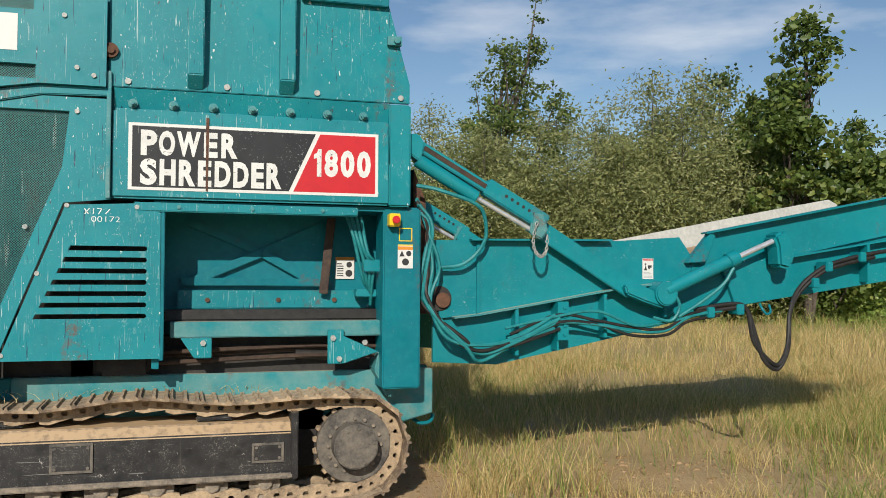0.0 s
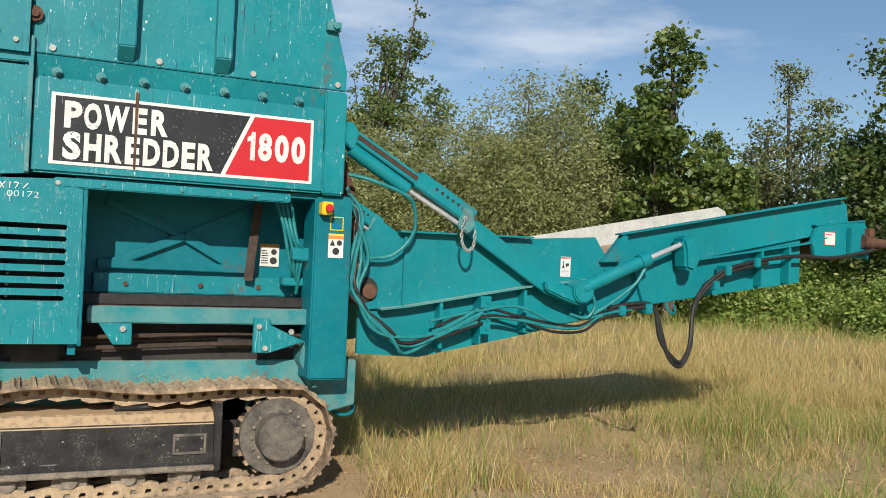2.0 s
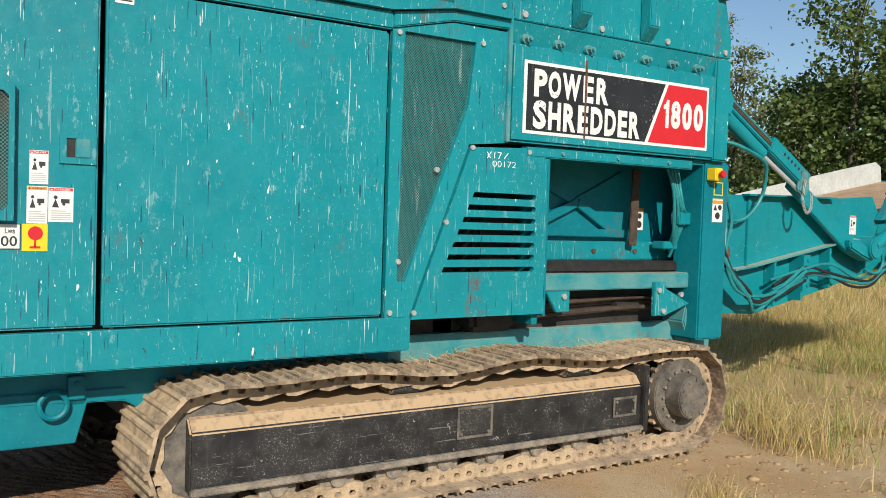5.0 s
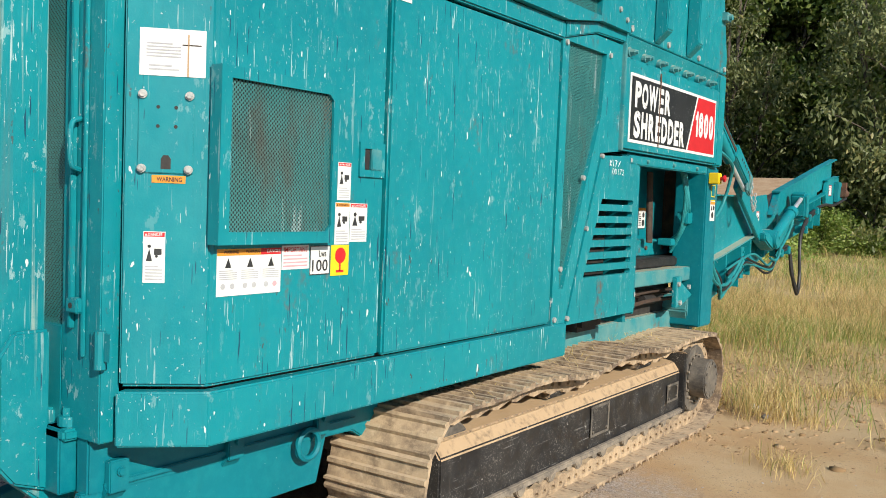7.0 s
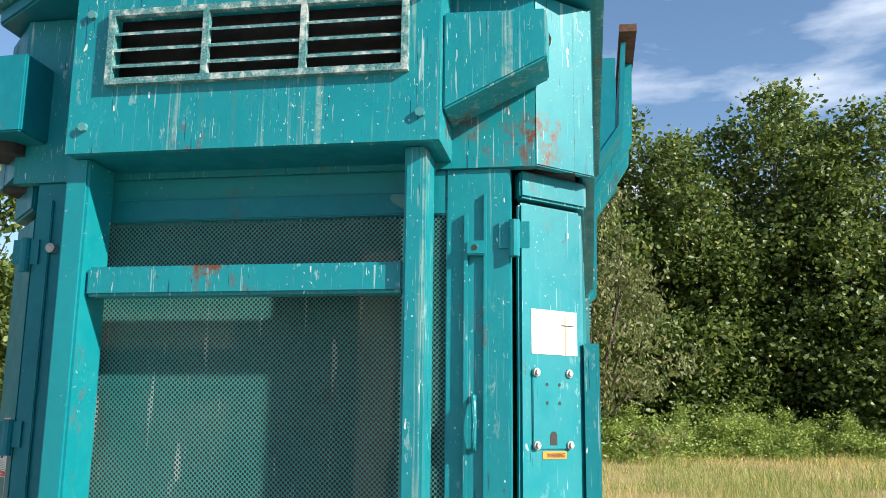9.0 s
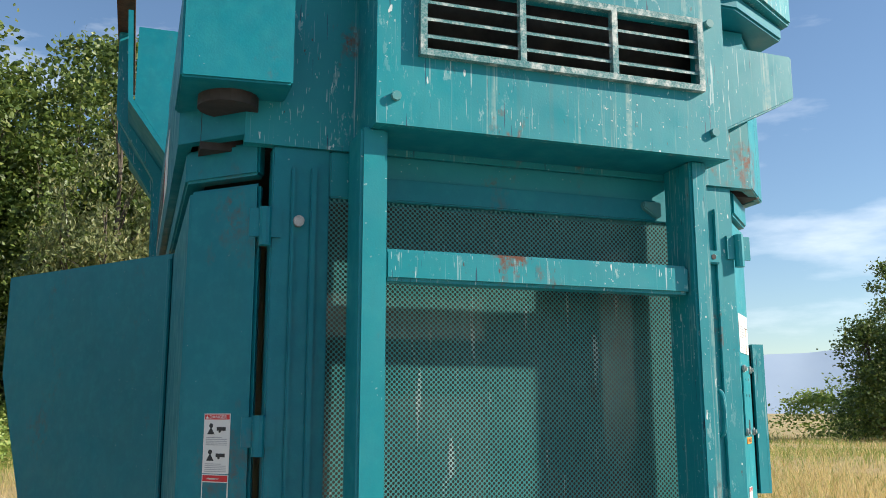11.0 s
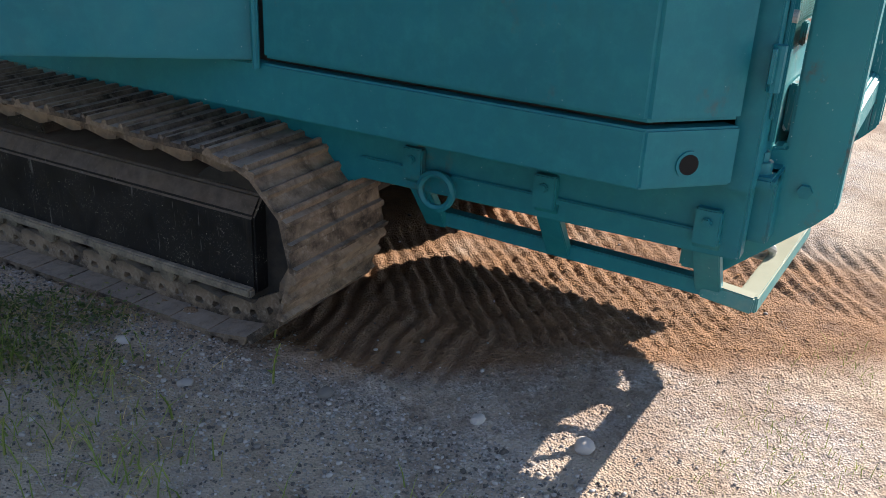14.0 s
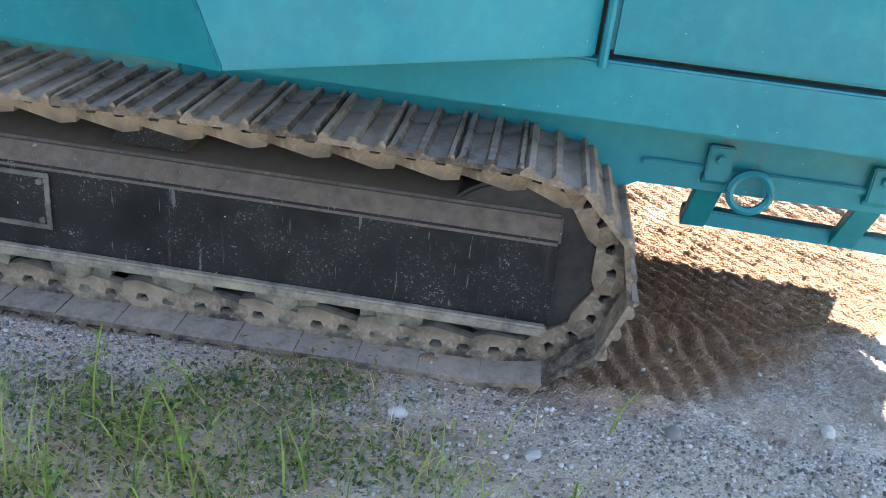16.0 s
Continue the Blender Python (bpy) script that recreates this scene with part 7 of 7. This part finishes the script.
def meadow():
    xs, ys, rs = [np.concatenate(c) for c in zip(meadow_points(240000, 0.3, 9), meadow_points(210000, 9, 60))]
    grow = 1 + np.clip(rs - 6, 0, 60) * 0.085
    tall = RNG.uniform(0.10, 0.34, len(xs)) * (0.7 + 0.7 * patchy(xs, ys, 0.5)) * (0.45 + 1.1 * patchy(ys, xs, 3.1) ** 1.5) * np.minimum(grow, 1.5)
    wide = RNG.uniform(0.0028, 0.0062, len(xs)) * grow * 1.15
    green = RNG.uniform(0, 1, len(xs)) < np.clip((patchy(ys, xs, 0.35) - 0.42) * 1.3 + 0.12 * (rs < 6) + np.clip((xs - 7) * 0.06 - np.abs(ys) * 0.02, 0, 0.55), 0.10, 0.85)
    for sel, m, name, label in ((~green, STRAW, "dry_grass", "straw-coloured dry meadow grass"), (green, BLADE, "green_grass", "green grass among the dry stalks")):
        v, f = blades(xs[sel], ys[sel], tall[sel], wide[sel], 0.85)
        tagged(soup(name, v, f, m), label, "grass", kind="stuff")
    # sparse tufts on the sandy yard
    n = 275
    cx = np.concatenate([RNG.normal(-3.76, 0.12, 8), RNG.normal(-3.62, 0.06, 4), RNG.normal(-3.75, 0.04, 3), RNG.uniform(-3.2, 0.6, 46), RNG.uniform(-16, -4.5, 110), RNG.uniform(-8, 14, 104)])
    cy = np.concatenate([RNG.normal(7.0, 0.12, 8), RNG.normal(7.28, 0.05, 4), RNG.normal(6.43, 0.05, 3), RNG.uniform(7.85, 8.8, 46), RNG.uniform(-12, 9, 110), RNG.uniform(-26, -9, 104)])
    k = 26
    x, y = np.repeat(cx, k) + RNG.normal(0, 0.09, n * k), np.repeat(cy, k) + RNG.normal(0, 0.09, n * k)
    low = np.where(np.arange(n * k) < 15 * k, 0.45, 1.0)
    v, f = blades(x, y, RNG.uniform(0.04, 0.14, n * k) * low, RNG.uniform(0.003, 0.006, n * k) * low, 1.0)
    tagged(soup("grass_tufts", v, f, BLADE), "thin grass tufts on the sandy yard", "grass", kind="stuff")
    # clumps by the drive sprocket and along the sandy edge
    cx, cy = RNG.uniform(1.5, 6.5, 70), RNG.uniform(0.8, 6.0, 70)
    cx[20:40], cy[20:40] = RNG.uniform(0.4, 3.2, 20), RNG.uniform(3.2, 4.9, 20)
    cx[:5], cy[:5] = (1.68, 1.95, 2.25, 1.80, 2.5), (5.20, 5.35, 5.75, 5.02, 5.2)
    k = 90
    x, y = np.repeat(cx, k) + RNG.normal(0, 0.10, 70 * k), np.repeat(cy, k) + RNG.normal(0, 0.10, 70 * k)
    tall = np.repeat(np.where(np.arange(70) < 5, 0.34, RNG.uniform(0.08, 0.2, 70)), k) * RNG.uniform(0.5, 1.2, 70 * k)
    v, f = blades(x, y, tall, RNG.uniform(0.003, 0.006, 70 * k), 0.9)
    tagged(soup("grass_tufts", v, f, STRAW), "dry grass tufts along the sandy edge", "grass", kind="stuff")
    # straw caught on the shoes
    n = 200
    x, y = RNG.uniform(-1.9, 0.5, n), RNG.uniform(5.40, 5.84, n)
    v, f = blades(x, y, RNG.uniform(0.015, 0.05, n), RNG.uniform(0.003, 0.005, n), 3.5)
    v[:, 2] += 0.80 - 0.105
    tagged(soup("straw", v, f, STRAW), "wisps of dry straw lying on the track", "straw", kind="stuff")
    # bed of weeds, low herbs and hay beside the shaded track
    spots = np.array([(-1.52, 7.66), (-1.34, 7.72), (-1.20, 7.80), (-1.70, 7.92), (-1.50, 7.95), (-1.05, 7.95), (-1.30, 8.10), (-0.85, 7.85), (-0.65, 8.05), (-0.95, 8.25), (-0.55, 8.35), (-1.85, 7.80), (-2.22, 8.10), (-1.95, 8.15), (-0.35, 8.10)])
    size = np.array([1, 1.1, 1, 0.9, 1.1, 1.2, 1.1, 1.0, 1.2, 1.2, 1.2, 0.5, 0.4, 0.5, 1.0])

    def scatter(n, wide, first=15):
        i = RNG.choice(first, n, p=size[:first] / size[:first].sum())
        return spots[i, 0] + RNG.normal(0, wide, n), spots[i, 1] + RNG.normal(0, wide, n), size[i]

    x, y, k = scatter(430, 0.085)
    v, f = blades(x, y, RNG.uniform(0.02, 0.13, len(x)) * k * np.clip(1 + (y - 7.9) * 3.5, 0.5, 2.2), RNG.uniform(0.003, 0.007, len(x)), 1.0)
    tagged(soup("weed_bed", v, f, BLADE), "green grass and weeds beside the track", "grass", kind="stuff")
    x, y, k = scatter(3300, 0.088, 11)
    c = np.stack([x, y, height(x, y) + RNG.uniform(0.003, 0.045, len(x)) * k], -1)
    v, f = leaf_cards(c, 0.020, 0.42)
    tagged(soup("low_herbs", v, f, LEAF_HERB), "low dark green herbs beside the track", "herbs", kind="stuff")
    x, y, k = scatter(1900, 0.11)
    v, f = blades(x, y, RNG.uniform(0.012, 0.042, len(x)), RNG.uniform(0.002, 0.004, len(x)), 4.5)
    tagged(soup("dry_hay", v, f, STRAW), "dry hay lying beside the track", "grass", kind="stuff")
    # field grass on the open yard's far edge, before the bank
    n = 110000
    x, y = RNG.uniform(-26, 45, n), -0.6 - 27.4 * RNG.uniform(0, 1, n) ** 0.8
    keep = RNG.uniform(0, 1, n) < np.clip((patchy(x, y, 0.45) - 0.36) * 2.2, 0, 1) * np.clip(0.45 + 0.05 * (x - 0.3 * y - 3), 0.0, 0.9)
    x, y = x[keep], y[keep]
    green = RNG.uniform(0, 1, len(x)) < np.clip(patchy(y, x, 0.5), 0.15, 0.7)
    for sel, m, label in ((~green, STRAW, "dry grass across the yard"), (green, BLADE, "green grass across the yard")):
        v, f = blades(x[sel], y[sel], RNG.uniform(0.06, 0.32, sel.sum()), RNG.uniform(0.014, 0.034, sel.sum()), 0.7)
        tagged(soup("yard_grass", v, f, m), label, "grass", kind="stuff")
    n = 30000
    x = RNG.uniform(-44, 24, n)
    y = -28 - 0.12 * (24 - x) - RNG.uniform(2.6, 8, n)
    tip = np.clip((24 - x) / 9, 0.0, 1)
    v, f = blades(x, y, RNG.uniform(0.3, 0.9, n), RNG.uniform(0.03, 0.07, n), 0.5)
    v[:, 2] += 1.75 * np.repeat(tip, 5)
    tagged(soup("bank_grass", v, f, BLADE), "green grass on top of the bank", "grass", kind="stuff")


meadow()


def weed(x, y, tall, seed, leafy=9):
    """A single upright weed with alternate leaves."""
    rg = random.Random(seed)
    z = float(height(np.array(x), np.array(y)))
    ob = thing("weed", (x, y, z), "green upright weed growing beside the track", "weed", "weeds beside the track")
    lx, ly = rg.uniform(-0.08, 0.08), rg.uniform(-0.06, 0.06)
    part("stem", tube(B(), [(x, y, z - 0.02), (x + lx * 0.3, y + ly * 0.3, z + tall * 0.5), (x + lx, y + ly, z + tall)], 0.0045, 6, 4, 0.4), BLADE, ob, smooth=True)
    for i in range(leafy):
        f = 0.2 + 0.78 * i / leafy
        a = 2.4 * i + rg.uniform(-0.3, 0.3)
        L = (0.075 - 0.04 * f) * tall / 0.4
        bm = B()
        d = Vector((math.cos(a), math.sin(a), 0.55))
        s = Vector((-math.sin(a), math.cos(a), 0)) * L * 0.17
        p = Vector((x + lx * f * f, y + ly * f * f, z + tall * f))
        q = [p, p + d * L * 0.45 + s, p + d * L - Vector((0, 0, L * 0.35)), p + d * L * 0.45 - s]
        vs = [bm.verts.new(c) for c in q] + [bm.verts.new(p + d * L * 0.5 - Vector((0, 0, L * 0.06)))]
        for t in ((0, 1, 4), (1, 2, 4), (2, 3, 4), (3, 0, 4)):
            bm.faces.new([vs[j] for j in t])
        part("leaf", bm, LEAF_BUSH, ob)


for i, (x, y, h) in enumerate(((-1.28, 8.08, 0.30), (-1.14, 8.02, 0.22), (-1.20, 7.80, 0.17), (-1.0, 7.95, 0.30), (-2.02, 7.36, 0.13), (-0.92, 8.42, 0.42), (-0.55, 8.30, 0.40), (-0.72, 8.55, 0.40), (-1.05, 8.25, 0.24), (-0.40, 8.45, 0.46), (-0.30, 8.25, 0.34), (-0.68, 8.18, 0.28), (-0.82, 8.66, 0.30), (-0.2, 8.5, 0.4), (-0.5, 8.6, 0.5), (-1.55, 8.05, 0.14), (-1.9, 8.3, 0.12), (-2.15, 7.95, 0.10), (-2.25, 7.64, 0.16))):
    weed(x, y, h, i, 12 if h > 0.2 else 7)


def stones():
    """Gravel lying loose on the yard, and a few larger stones."""
    rg = np.random.default_rng(21)
    base = B()
    bmesh.ops.create_icosphere(base, subdivisions=1, radius=1)
    bv = np.array([v.co[:] for v in base.verts])
    bf = np.array([[v.index for v in f.verts] for f in base.faces])
    base.free()
    n = 21700
    x = np.concatenate([rg.uniform(-4.4, -0.2, 19000), rg.uniform(-7, 0.5, 1800), rg.uniform(-4.6, -1.6, 900)])
    y = np.concatenate([7.52 + rg.gamma(1.5, 0.34, 19000), rg.uniform(-2.0, 8.5, 1800), rg.normal(7.50, 0.14, 900)])
    s = np.minimum(0.0022 + rg.gamma(1.3, 0.0013, n), 0.010)
    jit = 1 + rg.uniform(-0.25, 0.25, (n, len(bv), 1))
    flat = np.stack([rg.uniform(0.8, 1.3, n), rg.uniform(0.8, 1.3, n), rg.uniform(0.5, 0.8, n)], -1)[:, None, :]
    c = np.stack([x, y, height(x, y) + 0.3 * s], -1)[:, None, :]
    v = (bv[None] * jit * flat * s[:, None, None] + c).reshape(-1, 3)
    f = (bf[None] + (np.arange(n) * len(bv))[:, None, None]).reshape(-1, 3)
    k = Mat("loose_gravel", 0.9)
    r = k.geo("Random Per Island")
    m = k.color(k.mix(k.ramp(r, 0.1, 0.9), (0.10, 0.088, 0.078), (0.50, 0.46, 0.425)))
    tagged(soup("gravel", v, f, m), "loose grey and tan gravel", "gravel", kind="stuff")
    # clods of dry earth at the meadow's edge
    n = 2600
    x, y = rg.uniform(0.6, 6.0, n), 6.4 - rg.gamma(1.5, 1.1, n)
    s = 0.004 + rg.gamma(1.3, 0.0045, n)
    jit = 1 + rg.uniform(-0.3, 0.3, (n, len(bv), 1))
    flat = np.stack([rg.uniform(0.8, 1.5, n), rg.uniform(0.8, 1.5, n), rg.uniform(0.4, 0.7, n)], -1)[:, None, :]
    c = np.stack([x, y, height(x, y) + 0.1 * s], -1)[:, None, :]
    v = (bv[None] * jit * flat * s[:, None, None] + c).reshape(-1, 3)
    f = (bf[None] + (np.arange(n) * len(bv))[:, None, None]).reshape(-1, 3)
    k = Mat("dry_earth_clods", 0.95)
    earth = k.color(k.mix(k.ramp(k.geo("Random Per Island"), 0.1, 0.9), (0.24, 0.15, 0.07), (0.40, 0.27, 0.145)))
    tagged(soup("earth_clods", v, f, earth), "clods of dry sandy earth", "earth", kind="stuff")
    for i, (sx, sy, r_) in enumerate(((-3.171, 7.41, 0.030), (-2.86, 7.46, 0.022), (-2.05, 7.80, 0.020), (-1.70, 7.72, 0.022), (2.0, 5.3, 0.04), (1.75, 5.15, 0.03), (-2.42, 7.60, 0.024))):
        q = np.random.default_rng(i)
        bm = B()
        bmesh.ops.create_icosphere(bm, subdivisions=2, radius=1)
        ax = np.array([1.25, 0.95, 0.7]) * r_
        for vert in bm.verts:
            n_ = 1 + 0.22 * noise.noise(Vector(vert.co) * 1.7 + Vector((i * 5, 0, 0)))
            vert.co = Vector((vert.co.x * ax[0] * n_, vert.co.y * ax[1] * n_, vert.co.z * ax[2] * n_))
        bm.transform(Matrix.Rotation(q.uniform(0, 3), 4, "Z"))
        ob = part("stone", bm, m, smooth=True)
        ob.location = (sx, sy, float(height(np.array(sx), np.array(sy))) + 0.3 * r_)
        tagged(ob, "small pale rounded stone lying on the sand", "stone", "stones on the yard")


stones()
